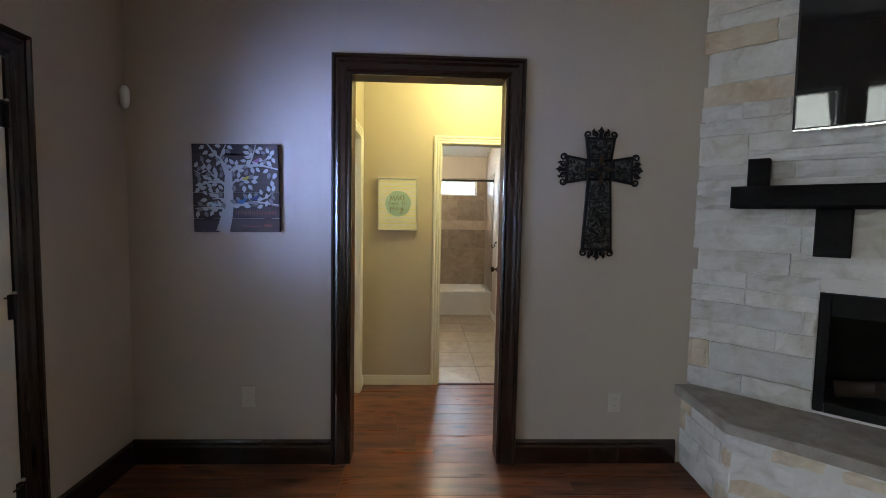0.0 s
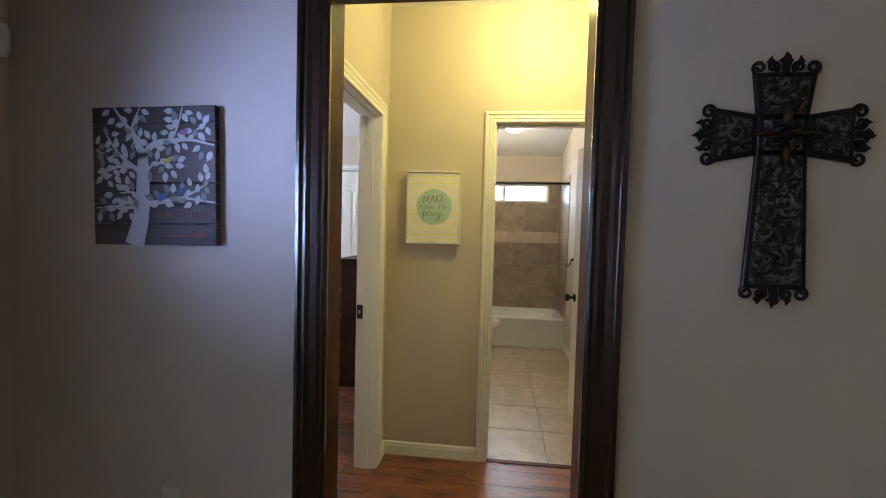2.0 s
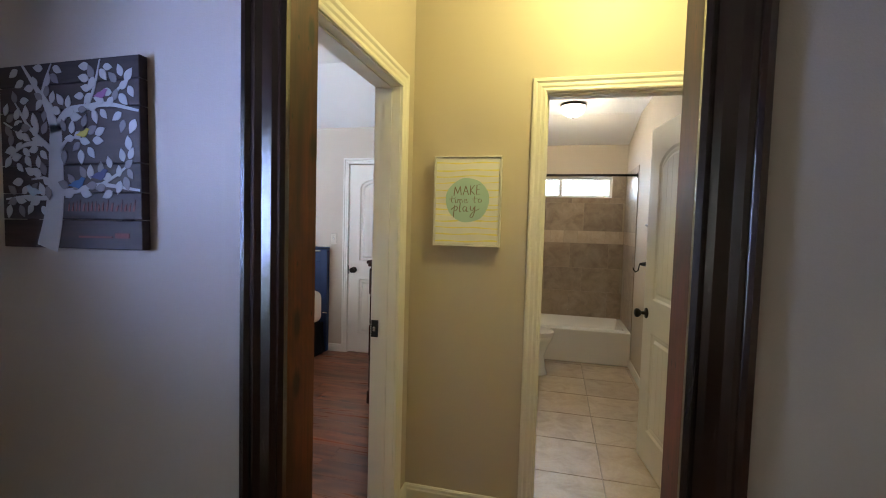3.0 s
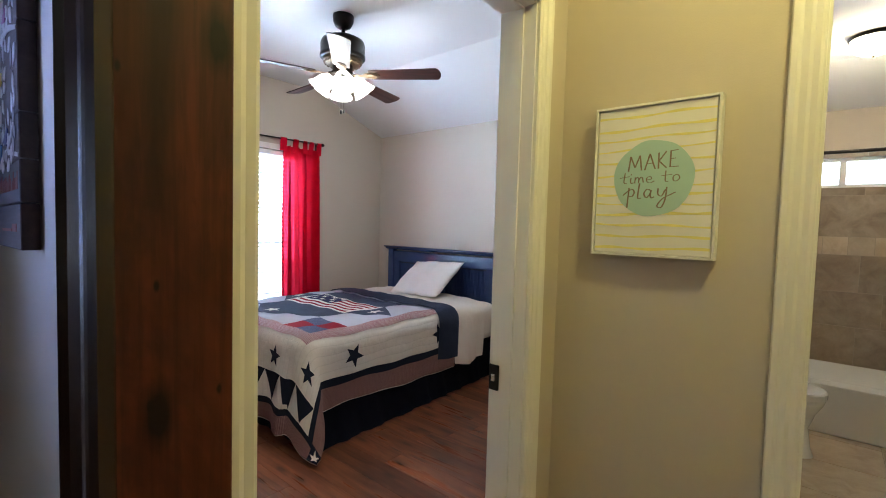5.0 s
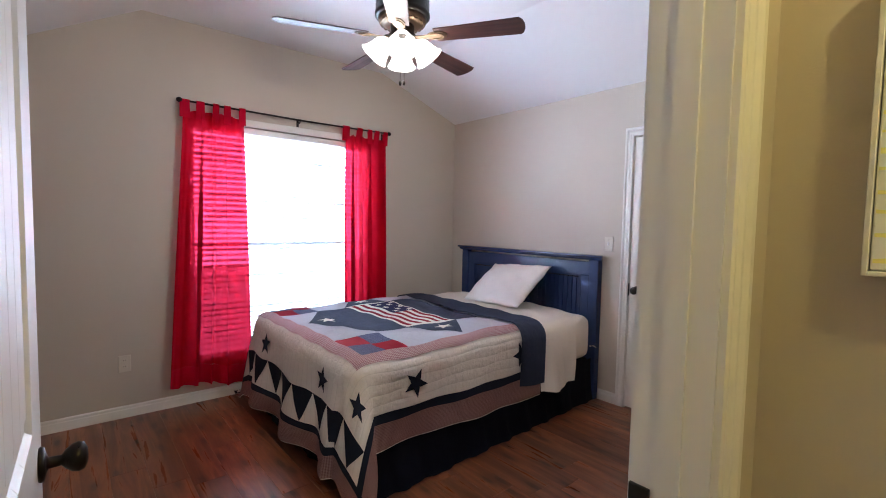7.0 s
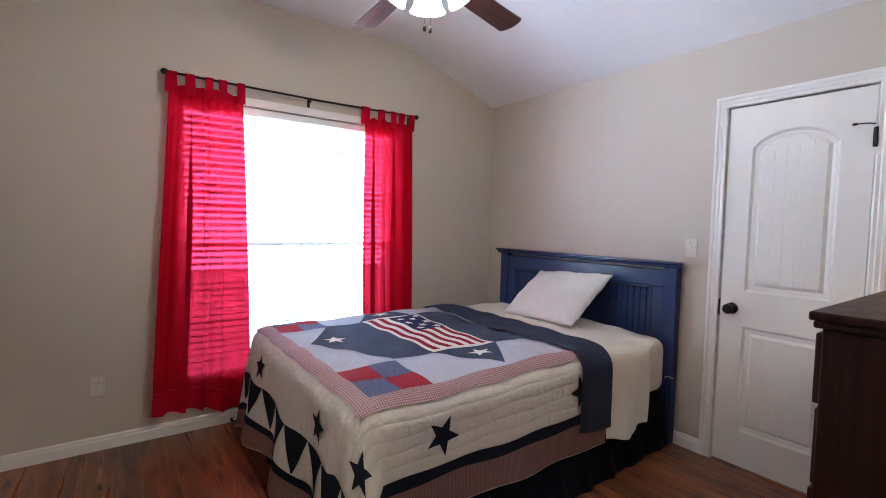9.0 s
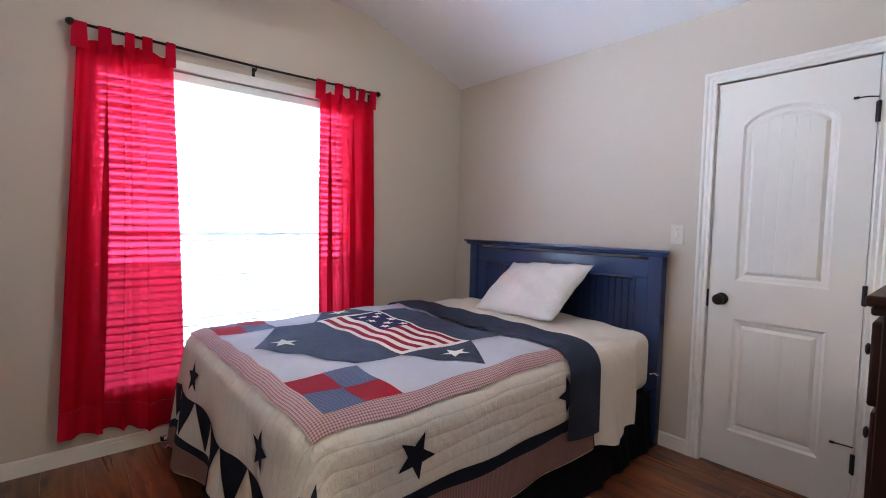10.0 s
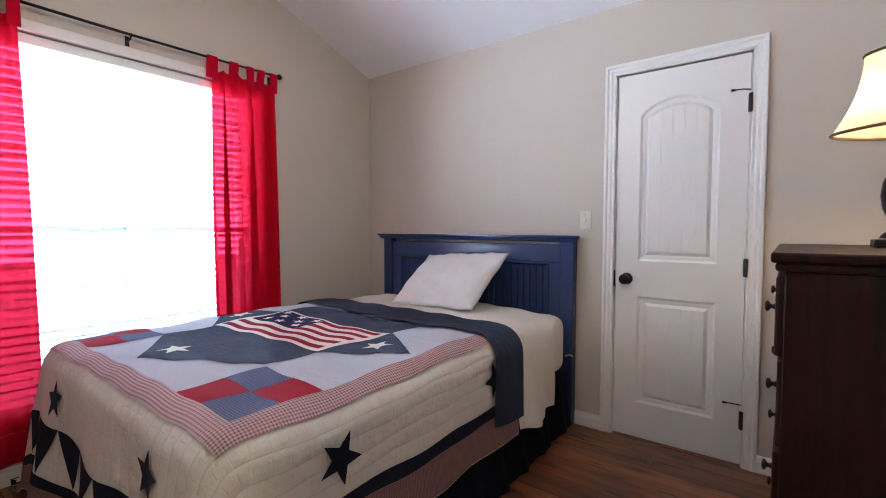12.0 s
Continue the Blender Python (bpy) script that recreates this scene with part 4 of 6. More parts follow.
for x0, x1 in ((hbx0 + 0.165, BX - 0.055), (BX + 0.055, hbx1 - 0.165)):
    fr = axes((0, hby - 0.046, 0), (1, 0, 0), (0, 0, 1), (0, -1, 0))
    o = rect(x0, 0.58, x1, 0.985)
    bm = bmesh.new()
    ring(o, 0.004, inset(o, 0.012), 0.006, fr, bm)
    ring(inset(o, 0.012), 0.006, inset(o, 0.026), -0.018, fr, bm)
    part("panel_moulding", bm, NAVYWOOD, hb)
    n = int((x1 - x0) / 0.042)
    for k in range(n):
        a = x0 + (x1 - x0) * k / n
        c = x0 + (x1 - x0) * (k + 1) / n
        part("bead_board", box((a + 0.0015, hby - 0.030, 0.575), (c - 0.0015, hby - 0.021, 0.99), 0.003), NAVYWOOD, hb)
prof = [(0.0, 1.112), (0.062, 1.112), (0.070, 1.120), (0.074, 1.132), (0.086, 1.138), (0.086, 1.150), (0.0, 1.150)]
bm = bmesh.new()
rows = []
for x, s in ((hbx0, -1), (hbx1, 1)):
    rows.append([bm.verts.new((x + s * max(0, d - 0.040), hby - d, z)) for d, z in prof])
for k in range(len(prof)):
    bm.faces.new((rows[0][k], rows[0][(k + 1) % len(prof)], rows[1][(k + 1) % len(prof)], rows[1][k]))
bm.faces.new(rows[0])
bm.faces.new(rows[1][::-1])
part("crown", bm, NAVYWOOD, hb, "moulded cap rail")
# mattress, box spring, skirt, legs
bm = box((BX - BW + 0.012, BF + 0.010, 0.335), (BX + BW - 0.012, 7.205, BT - 0.012), 0.07, None, 4)
part("mattress", bm, SHEET, bed, "mattress in a cream fitted sheet", True)
part("box_spring", box((BX - BW + 0.035, BF + 0.05, 0.13), (BX + BW - 0.035, 7.20, 0.333), 0.02, None, 2), SKIRT, bed)


def skirt_side(name, p0, p1, nrm, seed, flare=(0.03, 0.03)):
    rnd = random.Random(seed)
    p0, p1, nrm = Vector(p0), Vector(p1), Vector(nrm)
    n = int((p1 - p0).length / 0.02)
    ph = rnd.uniform(0, 6)
    bm = bmesh.new()
    g = []
    for j in range(7):
        z = 0.335 - (0.335 - 0.008) * j / 6
        row = []
        for i in range(n + 1):
            s = i * 0.02
            w2 = (0.002 + 0.007 * j / 6) * (math.sin(s * 26 + ph + math.sin(s * 5)) + 0.5 * math.sin(s * 61 + ph))
            w2 += (flare[0] + (flare[1] - flare[0]) * i / n) * (j / 6) ** 2
            row.append(bm.verts.new(p0 + (p1 - p0) * (i / n) + nrm * w2 + Vector((0, 0, z))))
        g.append(row)
    for j in range(6):
        for i in range(n):
            bm.faces.new((g[j][i], g[j][i + 1], g[j + 1][i + 1], g[j + 1][i]))
    part(name, bm, SKIRT, bed, "black-navy gathered bed skirt", True)


skirt_side("bed_skirt", (BX + BW - 0.010, BF + 0.03, 0), (BX + BW - 0.010, 7.20, 0), (1, 0, 0), 1, (0.12, 0.03))
skirt_side("bed_skirt", (BX - BW + 0.010, BF + 0.03, 0), (BX - BW + 0.010, 7.20, 0), (-1, 0, 0), 2)
skirt_side("bed_skirt", (BX - BW + 0.010, BF + 0.03, 0), (BX + BW - 0.010, BF + 0.03, 0), (0, -1, 0), 3)
# side rail hook
part("bed_bolt", tube([(BX + BW - 0.005, 7.17, 0.435), (BX + BW + 0.012, 7.19, 0.44), (BX + BW + 0.020, 7.215, 0.425)], 0.004, 8), STEEL, bed, "steel rail hook")

# flat sheet turned over the mattress at the head
VH = 6.62 - BF
sheet = thing("bed_sheet", (BX, 6.85, 0.68), "cream cotton sheet hanging over the mattress side", "sheet")
bm_out = [(-BW - 0.34, VH - 0.12), (BW + 0.415, VH - 0.12), (BW + 0.445, VH + 0.12), (BW + 0.43, VH + 0.29), (BW + 0.02, VH + 0.345), (BW - 0.05, VH + 0.50), (-BW - 0.34, VH + 0.50)]


def sheet_shape(u, v, lift):
    p = drape(u, v, lift)
    hang = max(0.0, BT - p.z - 0.08)
    sg = 1 if u > 0 else -1
    p.x += sg * hang * (0.085 + 0.06 * math.sin(v * 17) + 0.02 * math.sin(v * 41 + 1))
    p.z += 0.004 * math.sin(u * 9 + v * 21)
    return p


patch("sheet", bm_out, SHEET, sheet, 0.006, 0.03, "", None, sheet_shape)

# quilt
SIDE, FOOT = 0.445, 0.580
quilt = thing("patchwork_quilt", (BX, 5.8, 0.69), "patchwork quilt with flag, stars and plaid borders on the bed", "quilt")
VQ = 6.50 - BF
patch("ground", [(-BW - SIDE, -FOOT), (BW + SIDE, -FOOT), (BW + SIDE, VQ), (-BW - SIDE, VQ)], CREAM, quilt, 0.012, 0.025, "cream channel-quilted cotton ground")
CU = -0.045                         # middle of the pieced block across the bed
L1, L2, L3, L4 = 0.0155, 0.0182, 0.0208, 0.0232
U1, V0 = 0.735, 0.095               # half width of the pale field, its foot edge
patch("pale_field", rect(CU - U1, V0, CU + U1, VQ), FIELD, quilt, L1, 0.025, "pale blue-grey field")
BO = 0.080
patch("plaid_border", [(CU - U1 - BO, V0 - BO), (CU + U1 + BO, V0 - BO), (CU + U1, V0), (CU - U1, V0)], PLAIDR, quilt, L2, 0.025, "burgundy plaid border")
patch("plaid_border", [(CU + U1 + BO, V0 - BO), (CU + U1 + BO, VQ), (CU + U1, VQ), (CU + U1, V0)], PLAIDR, quilt, L2, 0.025, "burgundy plaid border")
patch("plaid_border", [(CU - U1 - BO, V0 - BO), (CU - U1, V0), (CU - U1, VQ), (CU - U1 - BO, VQ)], PLAIDR, quilt, L2, 0.025, "burgundy plaid border")
for s in (-1, 1):
    i0, i1 = CU + s * (U1 - 0.315), CU + s * U1
    mid, vm = (i0 + i1) / 2, V0 + 0.148
    for (a, c, e, f), mt in (((mid, V0, i1, vm), PLAIDB), ((i0, V0, mid, vm), REDC), ((mid, vm, i1, V0 + 0.295), REDC), ((i0, vm, mid, V0 + 0.295), PLAIDB)):
        patch("check_patch", rect(min(a, e), c, max(a, e), f), mt, quilt, L2, 0.025, "red cotton patch" if mt == REDC else "blue plaid patch")
# navy block, triangles and flag
F0, F1, FV0, FV1 = CU - 0.445, CU + 0.400, 0.622, 1.030
patch("denim_block", rect(F0, V0 + 0.295, F1, FV1 + 0.225), DENIM, quilt, L2, 0.025, "dark denim block")
patch("denim_point", [(F0, V0 + 0.295), (CU - 0.05, 0.145), (F1, V0 + 0.295)], DENIM, quilt, L2, 0.025, "dark denim point")
patch("denim_point", [(F1, FV0 - 0.01), (F1 + 0.305, (FV0 + FV1) / 2), (F1, FV1 + 0.01)], DENIM, quilt, L2, 0.025, "dark denim point")
patch("denim_point", [(F0, FV0 - 0.01), (F0, FV1 + 0.01), (F0 - 0.305, (FV0 + FV1) / 2)], DENIM, quilt, L2, 0.025, "dark denim point")
patch("flag_ground", rect(F0, FV0, F1, FV1), STARW, quilt, L3, 0.025, "white flag ground")
hgt = (FV1 - FV0 - 0.05) / 9
for k in range(5):
    v0 = FV0 + 0.025 + 2 * k * hgt
    patch("red_stripe", rect(F0 + 0.03 if k < 2 else F0 + 0.40, v0, F1 - 0.03, v0 + hgt), REDC, quilt, L4, 0.025, "red cotton stripe")
patch("canton", rect(F0 + 0.03, FV0 + 0.025 + 4 * hgt, F0 + 0.40, FV1 - 0.02), CANTON, quilt, L4, 0.025, "dark blue canton")
for k, (a, c) in enumerate(((0.08, 0.055), (0.20, 0.045), (0.32, 0.060), (0.13, 0.125), (0.26, 0.120), (0.07, 0.185), (0.20, 0.190), (0.34, 0.180))):
    patch("small_star", star(F0 + 0.03 + a, FV0 + 0.025 + 4 * hgt + c * 0.93, 0.033, 0.2 * k), STARW, quilt, L4 + 0.002, 0.025, "small white star")
for a, c, t in ((CU - 0.06, 0.285, 0.1), (F1 + 0.115, (FV0 + FV1) / 2 + 0.005, 0.2), (F0 - 0.115, (FV0 + FV1) / 2, 0.4)):
    patch("white_star", star(a, c, 0.068, t), STARW, quilt, L3, 0.025, "white cotton star")
# hanging sides: stars, bands, hem
for s in (1, -1):
    def su(x0, x1):
        return (min(s * x0, s * x1), max(s * x0, s * x1))
    a, c = su(BW + 0.262, BW + 0.312)
    patch("navy_band", rect(a, -0.475, c, VQ), NAVYC, quilt, L1, 0.025, "dark navy band")
    a, c = su(BW + 0.312, BW + SIDE)
    patch("plaid_hem", rect(a, -FOOT + 0.135, c, VQ), PLAIDH, quilt, L1, 0.025, "mauve plaid hem")
    for v, t in ((0.37, 0.15), (1.235, -0.3)):
        patch("navy_star", star(s * (BW + 0.150), v, 0.083, math.pi / 2 * -s + t), NAVYC, quilt, L2, 0.025, "dark navy star")
    patch("navy_star", star(s * (BW + 0.120), -0.110, 0.080, math.pi / 4 * -s), NAVYC, quilt, L2, 0.025, "dark navy star")
    a, c = su(BW + 0.312, BW + SIDE)
    patch("corner_square", rect(a, -FOOT, c, -FOOT + 0.135), NAVYC, quilt, L2, 0.025, "dark navy corner square")
    patch("white_star", star(s * (BW + 0.380), -FOOT + 0.068, 0.060, 0.3), STARW, quilt, L3, 0.025, "white cotton star")
for u, t in ((-0.40, 0.1), (0.475, -0.1)):
    patch("navy_star", star(u, -0.145, 0.078, t), NAVYC, quilt, L2, 0.025, "dark navy star")
TW = (2 * BW + 0.524) / 9
u = -BW - 0.262
for k in range(9):
    u0, u1 = u + k * TW, u + (k + 1) * TW
    patch("navy_triangle", [(u0, -0.245), ((u0 + u1) / 2, -0.435), (u1, -0.245)][::-1], NAVYC, quilt, L1, 0.025, "dark navy triangle")
patch("navy_band", rect(-BW - 0.262, -0.475, BW + 0.262, -0.435), NAVYC, quilt, L1, 0.025, "dark navy band")
patch("plaid_hem", rect(-BW - 0.312, -FOOT, BW + 0.312, -0.475), PLAIDH, quilt, L1, 0.025, "mauve plaid hem")
# turned-down head end of the quilt
fold = [(-BW - 0.40, 6.375 - BF), (BW - 0.05, 6.325 - BF), (BW + 0.365, 6.290 - BF), (BW + 0.390, 6.530 - BF), (BW - 0.05, 6.585 - BF), (-BW - 0.40, 6.64 - BF)]
patch("turned_edge", fold, TURNED, quilt, 0.028, 0.025, "turned-down denim navy top edge")
# pillow
plw = thing("pillow", (-2.52, 6.97, 0.72), "plump white pillow leaning against the headboard", "pillow")
bm = bmesh.new()
N = 30
grid = {}
for side in (1, -1):
    for i in range(N + 1):
        for j in range(N + 1):
            p, q = i / N * 2 - 1, j / N * 2 - 1
            if side == -1 and (i in (0, N) or j in (0, N)):
                grid[side, i, j] = grid[1, i, j]
                continue
            h = ((1 - p ** 2) ** 0.55) * ((1 - q ** 2) ** 0.55) * 0.085
            pin = 1 - 0.055 * (1 - abs(p)) * abs(q) ** 3
            pin2 = 1 - 0.06 * (1 - abs(q)) * abs(p) ** 3
            wr = 0.005 * math.sin(p * 7 + q * 3) * math.sin(q * 8) + 0.003 * math.sin(p * 19 + 2 * q)
            grid[side, i, j] = bm.verts.new((p * 0.362 * pin2, q * 0.255 * pin, side * h + wr))
for side in (1, -1):
    for i in range(N):
        for j in range(N):
            f = [grid[side, i, j], grid[side, i + 1, j], grid[side, i + 1, j + 1], grid[side, i, j + 1]]
            bm.faces.new(f if side == 1 else f[::-1])
moved(bm, Matrix.Translation((-2.545, 6.980, 0.858)) @ pose(0, 0, 0, 0, 0, -7) @ pose(0, 0, 0, 38, 0, 0) @ pose(0, 0, 0, 0, -2, 3))
part("case", bm, PILLOW, plw, "", True)

# ---- bedroom: ceiling fan ----
fan = thing("ceiling_fan", (FAN[0], FAN[1], 2.78), "five-blade ceiling fan, cherry blades, bronze motor, lit shades", "ceiling fan")
FM = Matrix.Translation((FAN[0], FAN[1], 0))
part("canopy", lathe([(0, 2.782), (0.068, 2.782), (0.070, 2.770), (0.066, 2.735), (0.050, 2.705), (0.030, 2.695), (0.020, 2.690), (0, 2.690)], FM), BRONZE, fan, "", True)
part("downrod", lathe([(0, 2.70), (0.0125, 2.70), (0.0125, 2.640), (0.030, 2.635), (0.034, 2.620), (0, 2.620)], FM, 16), BRONZE, fan, "", True)
part("motor_housing", lathe([(0, 2.642), (0.060, 2.642), (0.105, 2.630), (0.138, 2.612), (0.146, 2.590), (0.146, 2.520), (0.150, 2.516), (0.150, 2.500), (0.140, 2.492), (0, 2.492)], FM, 40), BRONZE, fan, "dark bronze motor housing", True)
vent = part("vent_ring", lathe([(0.05, 2.492), (0.132, 2.492), (0.128, 2.468), (0.090, 2.455), (0.05, 2.455)], FM, 40), BRASS, fan, "pierced antique brass ring", True)
for k in range(20):
    a = 2 * math.pi * k / 20
    c = Vector((FAN[0] + 0.118 * math.cos(a), FAN[1] + 0.118 * math.sin(a), 2.470))
    bm = tube([c + 0.014 * Vector((-math.sin(a) * math.cos(q), math.cos(a) * math.cos(q), math.sin(q) * 0.8)) for q in [2 * math.pi * j / 10 for j in range(11)]], 0.0035, 6)
    part("scroll", bm, BRASS, vent, "", True)
part("switch_housing", lathe([(0, 2.460), (0.062, 2.460), (0.066, 2.450), (0.066, 2.405), (0.080, 2.398), (0.082, 2.385), (0.050, 2.375), (0.022, 2.365), (0.016, 2.350), (0, 2.348)], FM, 32), BRONZE, fan, "", True)
SHADEGLOW = glow("frosted_shade_lit", (1.0, 0.95, 0.86), 7.0)
for k in range(4):
    a = radians(-34 + 90 * k)
    d = Vector((math.cos(a), math.sin(a), 0))
    o = Vector((FAN[0], FAN[1], 2.384)) + d * 0.075
    arm = tube([Vector((FAN[0], FAN[1], 2.404)) + d * 0.03, Vector((FAN[0], FAN[1], 2.410)) + d * 0.06, o + Vector((0, 0, 0.008)), o], 0.010, 10)
    lathe([(0, 0.012), (0.020, 0.012), (0.026, 0.0), (0.028, -0.012), (0, -0.012)], Matrix.Translation(o) @ pose(0, 0, 0, 0, 0, math.degrees(a)) @ pose(0, 0, 0, 0, -38, 0), 16, arm)
    part("light_arm", arm, BRONZE, fan, "", True)
    m = Matrix.Translation(o) @ pose(0, 0, 0, 0, 0, math.degrees(a)) @ pose(0, 0, 0, 0, -38, 0)
    sh = lathe([(0.026, -0.008), (0.034, -0.020), (0.048, -0.045), (0.056, -0.075), (0.066, -0.105), (0.080, -0.125), (0.078, -0.126), (0.062, -0.104), (0.052, -0.075), (0.044, -0.045), (0.030, -0.020), (0.022, -0.010)], m, 28)
    ob = part("glass_shade", sh, SHADEGLOW, fan, "lit frosted glass bell shade", True)
    ob.visible_shadow = False
for dx, dy, z in ((0.03, -0.03, 2.150), (-0.02, 0.03, 2.175)):
    p = (FAN[0] + dx, FAN[1] + dy)
    ch = part("pull_chain", tube([(p[0], p[1], 2.38), (p[0], p[1], z)], 0.0013, 6), BRASS, fan, "", True)
    part("pull_fob", lathe([(0, 0), (0.005, -0.004), (0.0075, -0.016), (0.006, -0.026), (0, -0.030)], Matrix.Translation((p[0], p[1], z)), 12), BRONZE, ch, "", True)
blade_bm = bmesh.new()
out = []
for k in range(13):
    t = k / 12
    x = 0.200 + 0.475 * t
    out.append((x, 0.052 + 0.014 * t))
for k in range(1, 10):
    a = math.pi / 2 - math.pi * k / 10
    out.append((0.630 + 0.045 + 0.022 * math.cos(a) * 1.6 - 0.01, 0.066 * math.sin(a)))
for k in range(13):
    t = 1 - k / 12
    out.append((0.200 + 0.475 * t, -(0.052 + 0.014 * t)))
out = [p for p in out]
f0 = lambda a, b, d: Vector((a, b, d))
prism(out, -0.003, 0.003, f0, blade_bm)
blade_me = bpy.data.meshes.new("blade")
bmesh.ops.recalc_face_normals(blade_bm, faces=blade_bm.faces)
blade_bm.to_mesh(blade_me)
blade_bm.free()
blade_me.materials.append(BLADEWOOD)
ib = bmesh.new()
prism([(0.085, -0.016), (0.150, -0.012), (0.175, -0.030), (0.235, -0.034), (0.262, -0.018), (0.270, 0), (0.262, 0.018), (0.235, 0.034), (0.175, 0.030), (0.150, 0.012), (0.085, 0.016)], -0.0075, -0.0035, f0, ib)
tube([(0.18, -0.020, -0.009), (0.215, -0.026, -0.009), (0.245, -0.012, -0.009), (0.250, 0, -0.009), (0.245, 0.012, -0.009), (0.215, 0.026, -0.009), (0.18, 0.020, -0.009)], 0.003, 6, ib)
iron_me = bpy.data.meshes.new("blade_iron")
bmesh.ops.recalc_face_normals(ib, faces=ib.faces)
ib.to_mesh(iron_me)
ib.free()
iron_me.materials.append(BRASS)
for k in range(5):
    m = Matrix.Translation((FAN[0], FAN[1], 2.388)) @ pose(0, 0, 0, 0, 0, 33 + 72 * k) @ pose(0, 0, 0, -12, 0, 0) @ Matrix.Diagonal((0.955, 1, 1, 1))
    piece("blade", blade_me, m, fan)
    piece("blade_iron", iron_me, m, fan)

# ceiling register
v = thing("ceiling_vent", (-2.55, 4.78, 2.775), "white metal ceiling air register", "vent")
part("vent_frame", box((-2.70, 4.70, 2.772), (-2.40, 4.86, 2.780), 0.003), WHITEPL, v)
for k in range(7):
    part("vent_slat", box((-2.685, 4.715 + 0.019 * k, 2.766), (-2.415, 4.725 + 0.019 * k, 2.772), 0.001), WHITEPL, v)


# ---- wall plates ----
def outlet(place, ax, out, label, switch=False):
    f = axes(place, ax, (0, 0, 1), out)
    th = thing("light_switch" if switch else "wall_outlet", place, label, "switch" if switch else "outlet")
    part("cover_plate", prism(rect(-0.036, -0.058, 0.036, 0.058), 0.0, 0.006, f, None, 0.003), PLASTIC, th)
    if switch:
        part("toggle", prism(rect(-0.005, -0.010, 0.005, 0.012), 0.006, 0.016, f, None, 0.002), WHITEPL, th)
    else:
        for s in (-1, 1):
            r = part("receptacle", prism([(0.016 * math.cos(q), s * 0.020 + max(-0.013, min(0.013, 0.017 * math.sin(q)))) for q in [2 * math.pi * k / 20 for k in range(20)]], 0.006, 0.008, f, None, 0.001), PLASTIC, th)
            for a in (-0.006, 0.006):
                part("slot", prism(rect(a - 0.001, s * 0.020 - 0.001, a + 0.001, s * 0.020 + 0.007), 0.008, 0.0085, f), SUB, r)
    for z in ((-0.030, 0.030) if switch else (0.0,)):
        part("screw", prism([(0.003 * math.cos(q), z + 0.003 * math.sin(q)) for q in [2 * math.pi * k / 10 for k in range(10)]], 0.006, 0.0072, f), STEEL, th)
    return th


outlet((XW, 4.310, 0.375), (0, -1, 0), (1, 0, 0), "ivory outlet low on the bedroom window wall")
outlet((-1.740, YN, 1.243), (1, 0, 0), (0, -1, 0), "ivory light switch above the headboard corner", True)
outlet((-0.575, Y1, 0.39), (1, 0, 0), (0, -1, 0), "ivory outlet below the tree picture")
outlet((1.555, Y1, 0.365), (1, 0, 0), (0, -1, 0), "ivory outlet below the metal cross")

# ---- bedroom: chest of drawers and lamp ----
ch = thing("chest_of_drawers", (-0.53, 6.48, 0), "tall dark mahogany chest of drawers, one drawer ajar", "chest")
cx0, cx1, cy0, cy1 = -0.772, -0.245, 6.020, 6.880
part("side_panel", box((cx0, cy0, 0.06), (cx1, cy0 + 0.022, 1.085), 0.003), CHESTWOOD, ch)
part("side_panel", box((cx0, cy1 - 0.022, 0.06), (cx1, cy1, 1.085), 0.003), CHESTWOOD, ch)
part("back_panel", box((cx1 - 0.012, cy0 + 0.022, 0.06), (cx1, cy1 - 0.022, 1.085)), CHESTWOOD, ch)
part("bottom_panel", box((cx0 + 0.01, cy0 + 0.022, 0.085), (cx1 - 0.012, cy1 - 0.022, 0.103)), CHESTWOOD, ch)
bm = box((cx0 - 0.030, cy0 - 0.018, 1.106), (cx1 + 0.005, cy1 + 0.018, 1.132), 0.007, None, 3)
box((cx0 - 0.020, cy0 - 0.010, 1.085), (cx1, cy1 + 0.010, 1.106), 0.006, bm, 2)
part("top", bm, CHESTWOOD, ch, "moulded chest top")
bm = box((cx0 - 0.012, cy0 - 0.010, 0.0), (cx1, cy0 + 0.03, 0.10), 0.004)
box((cx0 - 0.012, cy1 - 0.03, 0.0), (cx1, cy1 + 0.010, 0.10), 0.004, bm)
box((cx0 - 0.012, cy0 + 0.03, 0.02), (cx0 + 0.012, cy1 - 0.03, 0.10), 0.004, bm)
part("plinth", bm, CHESTWOOD, ch)
zs = [0.115, 0.375, 0.625, 0.860, 1.075]
pulls = (0.0, 0.004, 0.0, 0.008)
for k in range(4):
    z0, z1 = zs[k] + 0.006, zs[k + 1] - 0.006
    p = pulls[k]
    dr = part("drawer", box((cx0 - 0.010 - p, cy0 + 0.012, z0), (cx0 + 0.012 - p, cy1 - 0.012, z1), 0.006, None, 2), CHESTWOOD, ch, "dark mahogany drawer front")
    part("rail", box((cx0, cy0 + 0.022, zs[k] - 0.008), (cx0 + 0.02, cy1 - 0.022, zs[k] + 0.006)), CHESTWOOD, ch)
    for y in (cy0 + 0.20, cy1 - 0.20):
        zc = (z0 + z1) / 2
        prof = [(0, 0), (0.010, 0), (0.008, 0.006), (0.0055, 0.009), (0.007, 0.014), (0.015, 0.019), (0.016, 0.023), (0.010, 0.027), (0, 0.028)]
        part("drawer_knob", lathe(prof, Matrix.Translation((cx0 - 0.010 - p, y, zc)) @ pose(0, 0, 0, 0, -90, 0), 16), BLACKMETAL, dr, "black round knob", True)

